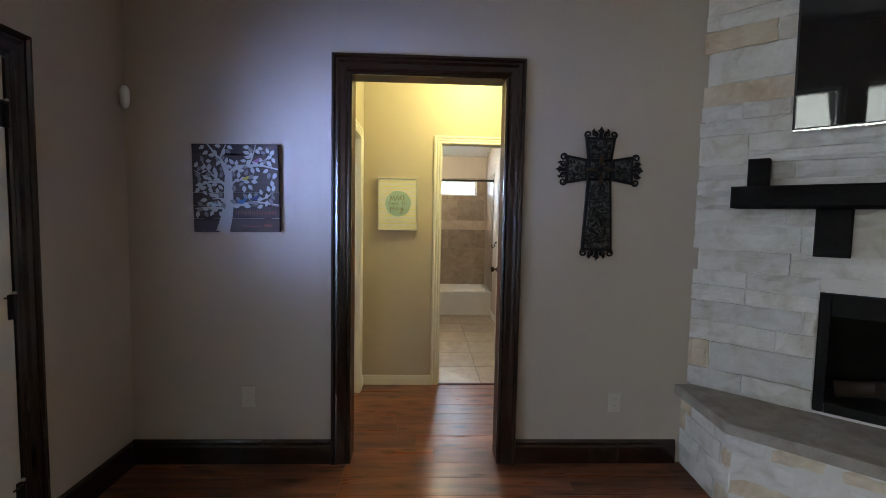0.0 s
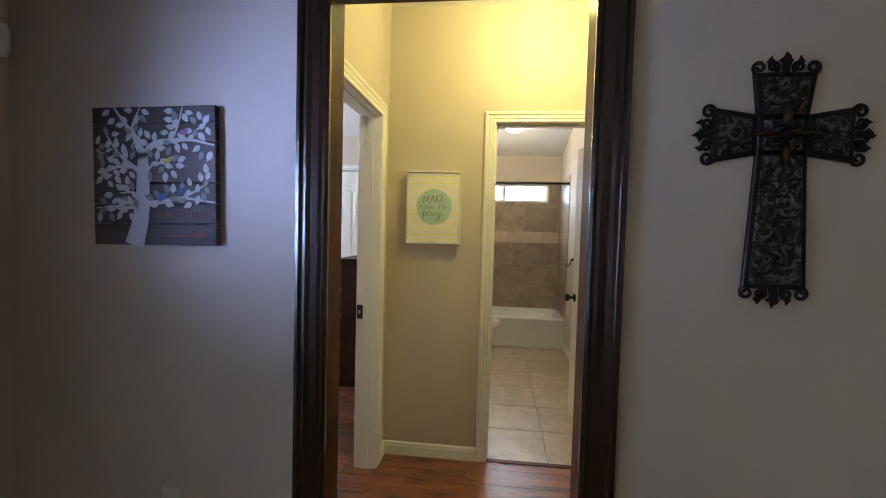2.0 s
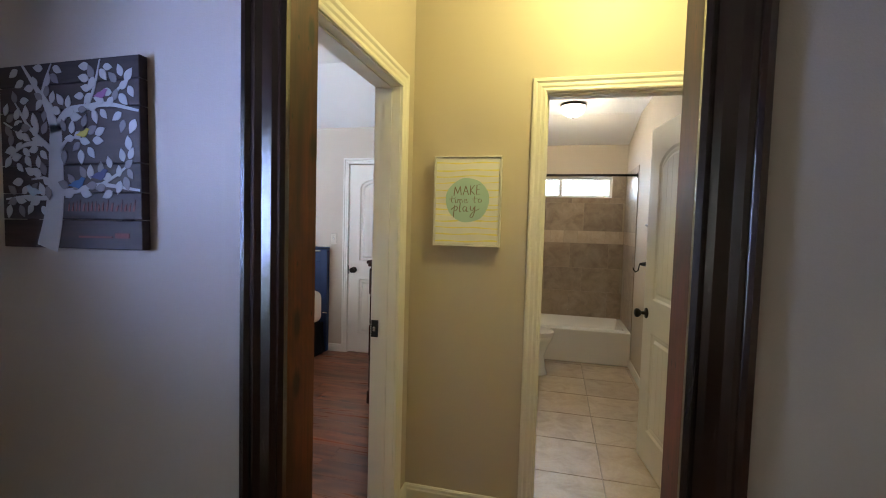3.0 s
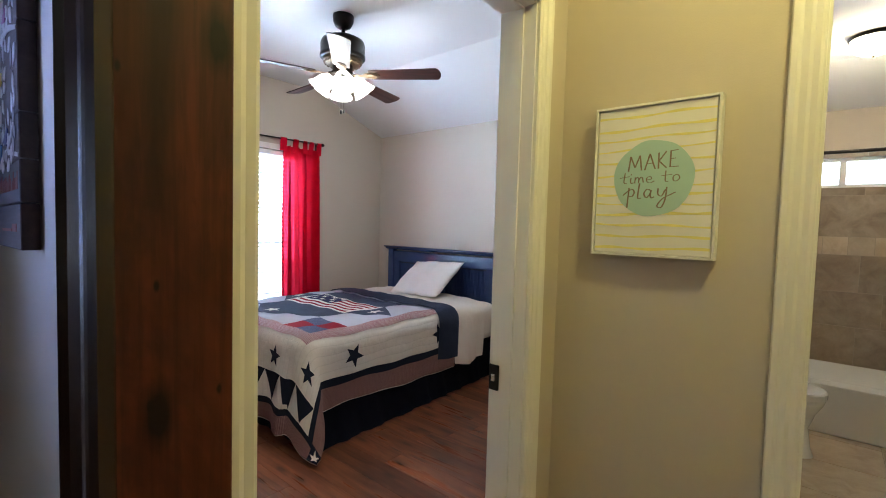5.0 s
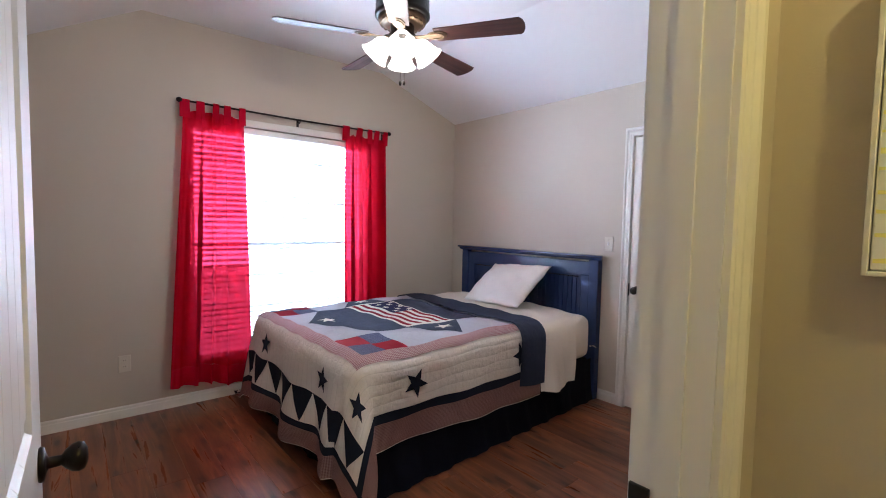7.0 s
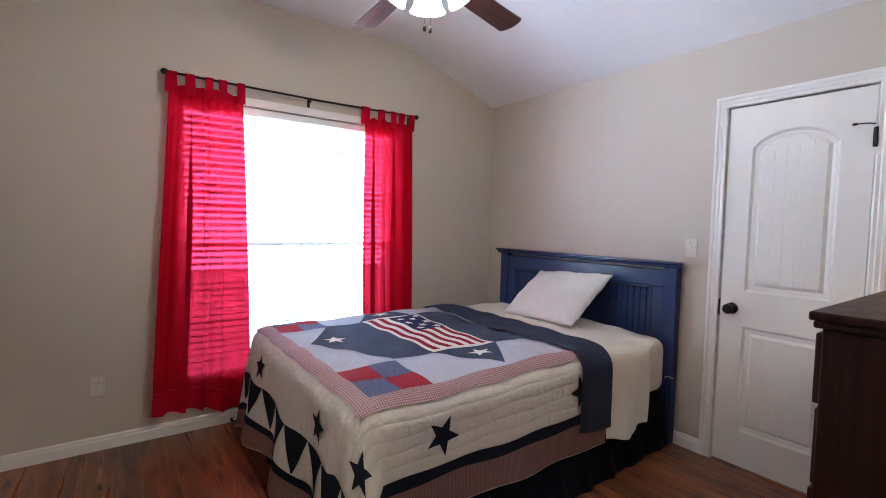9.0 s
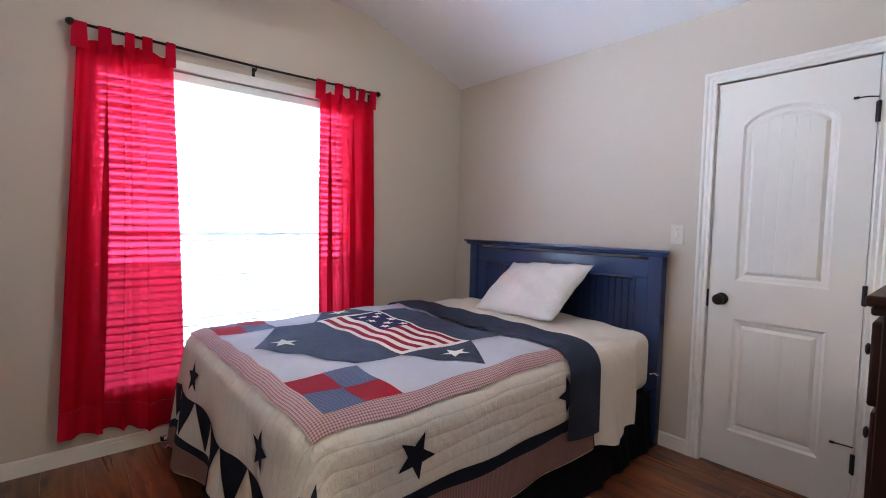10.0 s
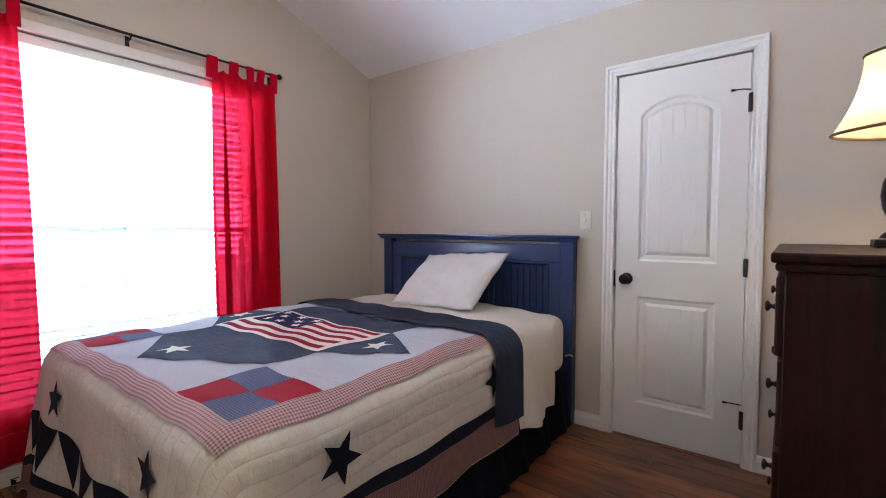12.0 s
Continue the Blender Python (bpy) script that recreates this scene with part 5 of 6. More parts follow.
lamp = thing("table_lamp", (-0.50, 6.62, 1.132), "lit table lamp, cream bell shade on dark turned base", "lamp")
LM = Matrix.Translation((-0.50, 6.62, 1.132))
part("base", box((-0.555, 6.565, 1.132), (-0.445, 6.675, 1.158), 0.006, None, 2), BRONZE, lamp, "square dark base")
part("body", lathe([(0, 0.03), (0.040, 0.03), (0.034, 0.042), (0.018, 0.055), (0.016, 0.075), (0.022, 0.090), (0.036, 0.125), (0.041, 0.165), (0.037, 0.205), (0.023, 0.245), (0.016, 0.262), (0.022, 0.275), (0.012, 0.290), (0.011, 0.380), (0, 0.380)], LM), BRONZE, lamp, "dark bronze turned urn body", True)
SH0, SH1 = 1.500, 1.745
n = 48


def shade_ring(t, k):
    """Bell-shaped, eight-cornered shade: point at height share t."""
    r = 0.160 - 0.072 * (1 - (1 - t) ** 2)
    a = 2 * math.pi * k / n
    c = 1 + 0.05 * math.cos(4 * a)
    return Vector((-0.50 + r * c * math.cos(a), 6.62 + r * c * math.sin(a), SH0 + (SH1 - SH0) * t))


bm = bmesh.new()
g = [[bm.verts.new(shade_ring(j / 10, k)) for k in range(n)] for j in range(11)]
for j in range(10):
    for k in range(n):
        bm.faces.new((g[j][k], g[j][(k + 1) % n], g[j + 1][(k + 1) % n], g[j + 1][k]))
part("shade", bm, SHADECLOTH, lamp, "cream fabric bell shade", True)
for t in (0.0, 1.0):
    part("shade_trim", tube([shade_ring(t, k) for k in range(n)] + [shade_ring(t, 0)], 0.005, 8), TRIMCLOTH, lamp, "brown braid trim", True)
part("harp", tube([(-0.50, 6.62, 1.50), (-0.50, 6.57, 1.55), (-0.50, 6.56, 1.65), (-0.50, 6.60, 1.735), (-0.50, 6.62, 1.745)], 0.002, 6), BRASS, lamp, "", True)
part("light_bulb", lathe([(0, 0.0), (0.012, 0.0), (0.014, 0.02), (0.028, 0.05), (0.030, 0.07), (0.020, 0.092), (0, 0.098)], Matrix.Translation((-0.50, 6.62, 1.505)), 16), glow("bulb_lit", (1.0, 0.82, 0.5), 12.0), lamp, "", True).visible_shadow = False
part("finial", lathe([(0, 0), (0.004, 0), (0.009, 0.010), (0.006, 0.020), (0, 0.024)], Matrix.Translation((-0.50, 6.62, 1.745)), 12), BRASS, lamp, "", True)

# ---- hall: sign and lamp ----
sg = thing("wall_sign", (0.20, YH, 1.54), "framed yellow-striped canvas print reading make time to play", "sign")
SX0, SX1, SZ0, SZ1 = 0.026, 0.353, 1.324, 1.756
CANVAS = cloth("canvas_off_white", (0.80, 0.79, 0.74), 500, 0.04, 0.9, 0.001)
YELLOW = painted("yellow_ink", (0.84, 0.76, 0.26), 0.9, 90, 0.0002, 0.15, 30)
MINT = painted("mint_ink", (0.42, 0.60, 0.53), 0.9, 120, 0.0002, 0.06, 12)
INK = painted("brown_ink", (0.23, 0.16, 0.115), 0.9, 90, 0.0002, 0.35, 60)
SILVER = metal("brushed_silver_frame", (0.74, 0.73, 0.70), 0.42, 0.0)
part("canvas", box((SX0 + 0.0085, YH - 0.036, SZ0 + 0.0085), (SX1 - 0.0085, YH - 0.004, SZ1 - 0.0085), 0.002), CANVAS, sg)
bm = bmesh.new()
for lo, hi in (((SX0, SZ0), (SX0 + 0.007, SZ1)), ((SX1 - 0.007, SZ0), (SX1, SZ1)), ((SX0 + 0.007, SZ0), (SX1 - 0.007, SZ0 + 0.007)), ((SX0 + 0.007, SZ1 - 0.007), (SX1 - 0.007, SZ1))):
    box((lo[0], YH - 0.042, lo[1]), (hi[0], YH - 0.002, hi[1]), 0.001, bm)
part("silver_frame", bm, SILVER, sg, "thin silver floating frame")
fs = axes((0, YH - 0.036, 0), (1, 0, 0), (0, 0, 1), (0, -1, 0))
rnd = random.Random(2)
zz = SZ0 + 0.024
while zz < SZ1 - 0.03:
    n = 16
    hh, lean, p0, p1 = rnd.uniform(0.005, 0.009), rnd.uniform(-0.004, 0.007), rnd.uniform(0, 6), rnd.uniform(0, 6)
    mid = [(SX0 + 0.011 + (SX1 - SX0 - 0.022) * k / n, zz + lean * (k / n - 0.5) + 0.0022 * math.sin(k * 0.55 + p0), hh * (0.55 + 0.45 * math.sin(k * 0.5 + p1) ** 2)) for k in range(n + 1)]
    part("yellow_stripe", prism([(a, b - w / 2) for a, b, w in mid] + [(a, b + w / 2) for a, b, w in mid[::-1]], 0.0, 0.0006, fs), YELLOW, sg)
    zz += rnd.uniform(0.024, 0.036)
CXS, CZS, CR = 0.192, 1.545, 0.106
part("mint_disc", prism([(CXS + (CR + 0.0015 * math.sin(5 * q)) * math.cos(q), CZS + (CR + 0.0015 * math.cos(7 * q)) * math.sin(q)) for q in [2 * math.pi * k / 60 for k in range(60)]], 0.0006, 0.0014, fs), MINT, sg)


def pen(letter, *strokes, thick=0.0017):
    """One hand-lettered character: brush strokes given in disc radii from the disc's middle."""
    bm = bmesh.new()
    for pts in strokes:
        line = [Vector((CXS + CR * x, CZS + CR * z)) for x, z in pts]
        if len(line) > 3:
            ext = [2 * line[0] - line[1]] + line + [2 * line[-1] - line[-2]]
            fine = []
            for k in range(1, len(ext) - 2):
                q0, q1, q2, q3 = ext[k - 1:k + 3]
                fine += [0.5 * (2 * q1 + (q2 - q0) * t + (2 * q0 - 5 * q1 + 4 * q2 - q3) * t * t + (3 * q1 - q0 - 3 * q2 + q3) * t ** 3) for t in (0, 0.25, 0.5, 0.75)]
            line = fine + [line[-1]]
        rows = []
        for k, p in enumerate(line):
            d = (line[min(k + 1, len(line) - 1)] - line[max(k - 1, 0)]).normalized()
            w = thick * (0.55 + 0.65 * abs(d.y))
            n = Vector((-d.y, d.x)) * w
            rows.append([bm.verts.new(fs(c.x, c.y, e)) for c, e in ((p + n, 0.0014), (p + n, 0.0019), (p - n, 0.0019), (p - n, 0.0014))])
        for r, q in zip(rows, rows[1:]):
            for k in range(3):
                bm.faces.new((r[k], r[k + 1], q[k + 1], q[k]))
    part("letter_" + letter, bm, INK, sg, "hand-lettered brown %s" % letter)


pen("m", [(-0.62, 0.20), (-0.57, 0.60)], [(-0.57, 0.60), (-0.45, 0.30)], [(-0.45, 0.30), (-0.33, 0.62)], [(-0.33, 0.62), (-0.28, 0.22)])
pen("a", [(-0.20, 0.22), (-0.08, 0.64)], [(-0.08, 0.64), (0.06, 0.24)], [(-0.15, 0.38), (0.02, 0.40)])
pen("k", [(0.14, 0.66), (0.14, 0.24)], [(0.32, 0.68), (0.15, 0.44)], [(0.15, 0.44), (0.34, 0.25)])
pen("e", [(0.43, 0.68), (0.42, 0.27)], [(0.41, 0.68), (0.60, 0.70)], [(0.42, 0.48), (0.55, 0.49)], [(0.41, 0.27), (0.62, 0.28)])
pen("t", [(-0.70, 0.17), (-0.72, 0.02), (-0.72, -0.10), (-0.64, -0.12)], [(-0.84, 0.03), (-0.58, 0.07)], thick=0.0013)
pen("i", [(-0.54, 0.03), (-0.55, -0.06), (-0.53, -0.12), (-0.47, -0.10)], [(-0.545, 0.13), (-0.535, 0.10)], thick=0.0013)
pen("m", [(-0.43, 0.04), (-0.44, -0.12)], [(-0.44, -0.04), (-0.38, 0.04), (-0.34, 0.00), (-0.34, -0.12)], [(-0.34, -0.04), (-0.28, 0.04), (-0.24, 0.00), (-0.22, -0.11)], thick=0.0013)
pen("e", [(-0.14, -0.04), (-0.02, -0.02), (-0.05, 0.05), (-0.13, 0.01), (-0.13, -0.08), (-0.05, -0.12), (0.06, -0.07)], thick=0.0013)
pen("t", [(0.33, 0.18), (0.32, 0.02), (0.33, -0.09), (0.40, -0.10)], [(0.22, 0.05), (0.48, 0.08)], thick=0.0013)
pen("o", [(0.58, 0.07), (0.51, 0.02), (0.52, -0.08), (0.60, -0.09), (0.66, -0.01), (0.62, 0.06), (0.56, 0.06)], thick=0.0013)
pen("p", [(-0.58, -0.24), (-0.62, -0.78)], [(-0.74, -0.44), (-0.62, -0.34), (-0.50, -0.28), (-0.44, -0.36), (-0.50, -0.47), (-0.61, -0.45)])
pen("l", [(-0.31, -0.12), (-0.34, -0.36), (-0.34, -0.52), (-0.26, -0.52)])
pen("a", [(-0.02, -0.32), (-0.12, -0.29), (-0.19, -0.40), (-0.13, -0.51), (-0.04, -0.42), (-0.01, -0.31)], [(-0.01, -0.31), (-0.03, -0.44), (0.00, -0.52), (0.07, -0.49)])
pen("y", [(0.16, -0.27), (0.16, -0.42), (0.25, -0.47), (0.34, -0.30)], [(0.37, -0.24), (0.34, -0.56), (0.25, -0.77), (0.15, -0.73), (0.28, -0.54), (0.58, -0.38)])

hl = thing("hall_ceiling_lamp", (0.80, 4.40, 2.74), "lit flush-mount hall ceiling lamp, frosted dome", "ceiling lamp")
HL = Matrix.Translation((0.80, 4.40, 2.74))
part("pan", lathe([(0, 0), (0.165, 0), (0.168, -0.012), (0.160, -0.028), (0, -0.028)], HL), BRONZE, hl, "", True)
part("dome", lathe([(0.155, -0.028), (0.152, -0.050), (0.120, -0.085), (0.070, -0.105), (0, -0.112)], HL), glow("hall_dome_lit", (1.0, 0.82, 0.40), 4.0), hl, "lit frosted dome", True).visible_shadow = False

# ---- living room: tree picture ----
tp = thing("tree_picture", (-0.63, Y1, 1.57), "plank picture of a white tree with leaves on brown", "picture")
PX0, PZ0, PW, PH = -0.850, 1.330, 0.464, 0.482
PLANKBROWN = wood("picture_plank_brown", (0.030, 0.016, 0.014), (0.075, 0.042, 0.034), 0, 0.55, 1.0)
PALE = painted("picture_white_paint", (0.50, 0.49, 0.48), 0.5, 120, 0.0003, 0.05, 20)
GREYLEAF = painted("picture_grey_paint", (0.22, 0.20, 0.20), 0.5, 120, 0.0003, 0.08, 20)
TM = Matrix.Translation((PX0, Y1, PZ0)) @ pose(0, 0, 0, 0, -0.9, 0)


def ft(a, b, d):
    return TM @ Vector((a, 0.014 - d, b))


edges = (0.0, 0.076, 0.145, 0.218, 0.358, 0.425, 0.482)
for b0, b1 in zip(edges, edges[1:]):
    part("board", prism(rect(0.0, b0 + 0.0012, PW, b1 - 0.0012), 0.0165, 0.040, ft, None, 0.0015), PLANKBROWN, tp, "brown stained board")
part("batten", prism(rect(0.05, 0.02, 0.09, PH - 0.02), 0.0145, 0.0165, ft), PLANKBROWN, tp)
part("batten", prism(rect(PW - 0.09, 0.02, PW - 0.05, PH - 0.02), 0.0145, 0.0165, ft), PLANKBROWN, tp)


def limb(pts, w0, w1, name="branch"):
    """A painted, tapering limb along a smooth line through a few points."""
    P = [Vector(p) for p in pts]
    P = [2 * P[0] - P[1]] + P + [2 * P[-1] - P[-2]]
    line = []
    for k in range(1, len(P) - 2):
        for j in range(8):
            t = j / 8
            p0, p1, p2, p3 = P[k - 1:k + 3]
            line.append(0.5 * ((2 * p1) + (p2 - p0) * t + (2 * p0 - 5 * p1 + 4 * p2 - p3) * t * t + (3 * p1 - p0 - 3 * p2 + p3) * t ** 3))
    line.append(P[-2])
    lft, rgt = [], []
    for k, p in enumerate(line):
        d = (line[min(k + 1, len(line) - 1)] - line[max(k - 1, 0)]).normalized()
        n = Vector((-d.y, d.x))
        w = w0 + (w1 - w0) * k / (len(line) - 1)
        lft.append(p + n * w)
        rgt.append(p - n * w)
    b = bmesh.new()
    rows = [[b.verts.new(ft(q.x, q.y, dd)) for q, dd in ((l, 0.0402), (l, 0.0414), (r, 0.0414), (r, 0.0402))] for l, r in zip(lft, rgt)]
    for r, s in zip(rows, rows[1:]):
        for k in range(3):
            b.faces.new((r[k], r[k + 1], s[k + 1], s[k]))
    part(name, b, PALE, tp)
    return line


limbs = [limb([(0.155, 0.0), (0.178, 0.08), (0.190, 0.16), (0.193, 0.26), (0.196, 0.33)], 0.036, 0.018, "trunk")]
for pts, w0, w1 in (([(0.193, 0.30), (0.165, 0.375), (0.130, 0.42), (0.085, 0.480)], 0.014, 0.003), ([(0.196, 0.31), (0.235, 0.352), (0.30, 0.362), (0.37, 0.365), (0.462, 0.345)], 0.013, 0.003),
                    ([(0.188, 0.25), (0.155, 0.275), (0.10, 0.322), (0.055, 0.385)], 0.010, 0.002), ([(0.16, 0.275), (0.10, 0.275), (0.06, 0.262), (0.022, 0.235)], 0.008, 0.002),
                    ([(0.10, 0.318), (0.06, 0.312), (0.012, 0.335)], 0.006, 0.002), ([(0.19, 0.14), (0.145, 0.132), (0.09, 0.137), (0.012, 0.130)], 0.008, 0.002), ([(0.20, 0.145), (0.26, 0.152), (0.34, 0.165), (0.462, 0.150)], 0.010, 0.003),
                    ([(0.34, 0.165), (0.40, 0.195), (0.44, 0.225)], 0.005, 0.002), ([(0.30, 0.362), (0.325, 0.41), (0.345, 0.478)], 0.006, 0.002), ([(0.37, 0.365), (0.40, 0.40), (0.43, 0.42)], 0.005, 0.002),
                    ([(0.205, 0.255), (0.24, 0.285), (0.30, 0.28)], 0.006, 0.002), ([(0.178, 0.17), (0.15, 0.185), (0.105, 0.182)], 0.006, 0.002), ([(0.150, 0.40), (0.165, 0.44), (0.185, 0.478)], 0.005, 0.002)):
    limbs.append(limb(pts, w0, w1))
lb = bmesh.new()
lo = [(0.0, 0.0)] + [(0.036 * k / 8, 0.0105 * math.sin(math.pi * (k / 8) ** 0.8)) for k in range(1, 8)] + [(0.036, 0)] + [(0.036 * k / 8, -0.0105 * math.sin(math.pi * (k / 8) ** 0.8)) for k in range(7, 0, -1)]
prism(lo, 0.0, 0.0010, lambda a, b, d: Vector((a, -d, b)), lb)
leaf_me = []
for mt in (PALE, GREYLEAF):
    me = bpy.data.meshes.new("leaf")
    lb.to_mesh(me)
    me.materials.append(mt)
    leaf_me.append(me)
lb.free()
rnd = random.Random(11)
used = []
tries = 0
while len(used) < 125 and tries < 4000:
    tries += 1
    ln = limbs[rnd.randint(1, len(limbs) - 1)]
    p = ln[rnd.randint(5, len(ln) - 1)]
    ang = rnd.uniform(0, 360)
    off = rnd.uniform(0.006, 0.030)
    a, b = p.x + off * math.cos(radians(ang)), p.y + off * math.sin(radians(ang))
    c = (a + 0.018 * math.cos(radians(ang)), b + 0.018 * math.sin(radians(ang)))
    e = (a + 0.036 * math.cos(radians(ang)), b + 0.036 * math.sin(radians(ang)))
    if not (0.012 < e[0] < PW - 0.010 and 0.075 < e[1] < PH - 0.008 and 0.010 < a < PW - 0.01 and 0.07 < b < PH - 0.01):
        continue
    if c[0] > 0.20 and c[1] < 0.135 or any((c[0] - q[0]) ** 2 + (c[1] - q[1]) ** 2 < 0.024 ** 2 for q in used) or (0.165 < c[0] < 0.215 and c[1] < 0.33):
        continue
    used.append(c)
    piece("leaf", leaf_me[0 if rnd.random() < 0.72 else 1], TM @ Matrix.Translation((a, -0.0268, b)) @ pose(0, 0, 0, 0, -ang, 0) @ Matrix.Scale(rnd.uniform(0.85, 1.1), 4), tp)
for a, b, col, s in ((0.262, 0.168, (0.03, 0.12, 0.30), 1), (0.335, 0.188, (0.03, 0.035, 0.14), 1), (0.285, 0.295, (0.55, 0.45, 0.05), 0.8), (0.115, 0.150, (0.45, 0.55, 0.60), -1), (0.06, 0.318, (0.02, 0.015, 0.02), 0.8), (0.345, 0.390, (0.30, 0.10, 0.25), 0.8)):
    o = [(0, 0), (0.012, 0.008), (0.026, 0.010), (0.036, 0.018), (0.043, 0.016), (0.049, 0.013), (0.044, 0.009), (0.038, -0.004), (0.026, -0.012), (0.012, -0.008), (-0.012, -0.003)]
    part("bird", prism([(a + s * x - 0.02 * s, b + abs(s) * y) for x, y in (o if s > 0 else o[::-1])], 0.0412, 0.0424, ft), painted("bird_paint", col, 0.5, 120, 0.0003, 0.05, 20), tp, "small painted bird")
RUST = painted("rust_red_paint", (0.24, 0.06, 0.04), 0.6, 120, 0.0003, 0.1, 20)
rnd = random.Random(3)
a = 0.228
while a < 0.445:
    wd = rnd.uniform(0.007, 0.014)
    part("name_mark", prism([(a, 0.098), (a + wd * 0.55, 0.098), (a + wd * 0.8, 0.098 + rnd.uniform(0.014, 0.030)), (a + wd * 0.4, 0.098 + rnd.uniform(0.012, 0.02))], 0.0402, 0.0410, ft), RUST, tp)
    a += wd + 0.003
part("date_mark", prism(rect(0.262, 0.030, 0.372, 0.035), 0.0402, 0.0410, ft), RUST, tp)
part("date_mark", prism(rect(0.380, 0.030, 0.425, 0.043), 0.0402, 0.0410, ft), RUST, tp)

# ---- living room: metal cross ----
cr = thing("wall_cross", (1.40, Y1, 1.58), "ornate dark bronze metal cross with scrolled ends", "cross")
fx = axes((1.402, Y1, 0), (1, 0, 0), (0, 0, 1), (0, -1, 0))
ZC = 1.722
PLATE = metal("cross_dark_metal", (0.016, 0.015, 0.017), 0.42, 0.7)
m = Mat("cross_embossed_patina")
v = m.coords()
n1 = m.noise(v, 26, 3, 0.5, 2.5)
m.base(m.ramp(n1, [(0.40, (0.014, 0.013, 0.014)), (0.52, (0.05, 0.048, 0.045)), (0.66, (0.15, 0.16, 0.15))]), 0.4, 0.6)
m.bump(m.ramp(n1, [(0.42, (0, 0, 0)), (0.58, (1, 1, 1))]), 1.0, 0.006)
EMBOSS = m.m
PETAL = metal("cross_brass_petal", (0.09, 0.06, 0.035), 0.45)
arms = {"upper_arm": [(-0.070, ZC + 0.045), (0.070, ZC + 0.045), (0.088, 1.905), (-0.088, 1.905)],
        "lower_arm": [(-0.090, 1.262), (0.090, 1.262), (0.070, ZC - 0.045), (-0.070, ZC - 0.045)],
        "side_arm": [(-0.195, ZC - 0.082), (-0.070, ZC - 0.060), (-0.070, ZC + 0.060), (-0.195, ZC + 0.082)],
        "side_arm_b": [(0.070, ZC - 0.060), (0.195, ZC - 0.082), (0.195, ZC + 0.082), (0.070, ZC + 0.060)],
        "centre": rect(-0.070, ZC - 0.060, 0.070, ZC + 0.060)}
for nm, o in arms.items():
    nm = "side_arm" if nm.startswith("side") else nm
    base = part(nm, prism(o, 0.006, 0.020, fx, None, 0.004), PLATE, cr)
    part("embossed_panel", prism(inset(o, 0.016), 0.020, 0.026, fx, None, 0.004), EMBOSS, base, "embossed grey-green patina panel")


def scroll(cx, cz, r, turns, start, sign, name="scroll"):
    pts = []
    for k in range(22):
        t = k / 21
        a = start + sign * turns * 2 * math.pi * t
        rr = r * (1 - 0.72 * t)
        pts.append(fx(cx + rr * math.cos(a), cz + rr * math.sin(a), 0.016))
    part(name, tube(pts, [0.0065 * (1 - 0.4 * k / 21) for k in range(22)], 6), PLATE, cr, "", True)


def ornament(cx, cz, half, way):
    """A row of scrolls with a pointed leaf along one end of an arm; way: outward direction in degrees."""
    wx, wz = math.cos(radians(way)), math.sin(radians(way))
    tx, tz = -wz, wx
    for s in (-1, 1):
        scroll(cx + tx * s * half * 0.86 + wx * 0.016, cz + tz * s * half * 0.86 + wz * 0.016, 0.019, 1.2, radians(way) + s * 2.6, -s)
        scroll(cx + tx * s * half * 0.42 + wx * 0.018, cz + tz * s * half * 0.42 + wz * 0.018, 0.017, 1.2, radians(way) - s * 2.6, s)
        leafp = [(0.012, 0.30), (0.034, 0.62), (0.052, 0.46), (0.034, 0.40), (0.020, 0.18)]
        part("leaf", prism([(cx + wx * a + tx * s * half * b, cz + wz * a + tz * s * half * b) for a, b in (leafp if s > 0 else leafp[::-1])], 0.010, 0.018, fx, None, 0.003), PLATE, cr)
    tip = [(0.0, -0.010), (0.030, -0.008), (0.038, -0.020), (0.046, -0.006), (0.062, 0.0), (0.046, 0.006), (0.038, 0.020), (0.030, 0.008), (0.0, 0.010)]
    part("leaf_tip", prism([(cx + wx * a + tx * b, cz + wz * a + tz * b) for a, b in tip], 0.010, 0.022, fx, None, 0.004), PLATE, cr)


ornament(0, 1.903, 0.085, 90)
ornament(0, 1.266, 0.088, -90)
ornament(-0.192, ZC, 0.080, 180)
ornament(0.192, ZC, 0.080, 0)
for k in range(4):
    a = math.pi / 2 * k
    pts = [fx(0.022 * math.cos(a), ZC + 0.022 * math.sin(a), 0.032), fx(0.055 * math.cos(a), ZC + 0.055 * math.sin(a), 0.040), fx(0.085 * math.cos(a), ZC + 0.085 * math.sin(a), 0.032)]
    part("petal", tube(pts, [0.010, 0.013, 0.004], 8, None, 0.6), PETAL, cr, "antique brass petal", True)
    scroll(0.045 * math.cos(a + 0.78), ZC + 0.045 * math.sin(a + 0.78), 0.018, 1.3, a, 1)
part("boss", lathe([(0, 0.040), (0.012, 0.036), (0.018, 0.026), (0.020, 0.014), (0, 0.014)], Matrix.Translation(fx(0, ZC, 0.012)) @ pose(0, 0, 0, 90, 0, 0), 18), PLATE, cr, "", True)

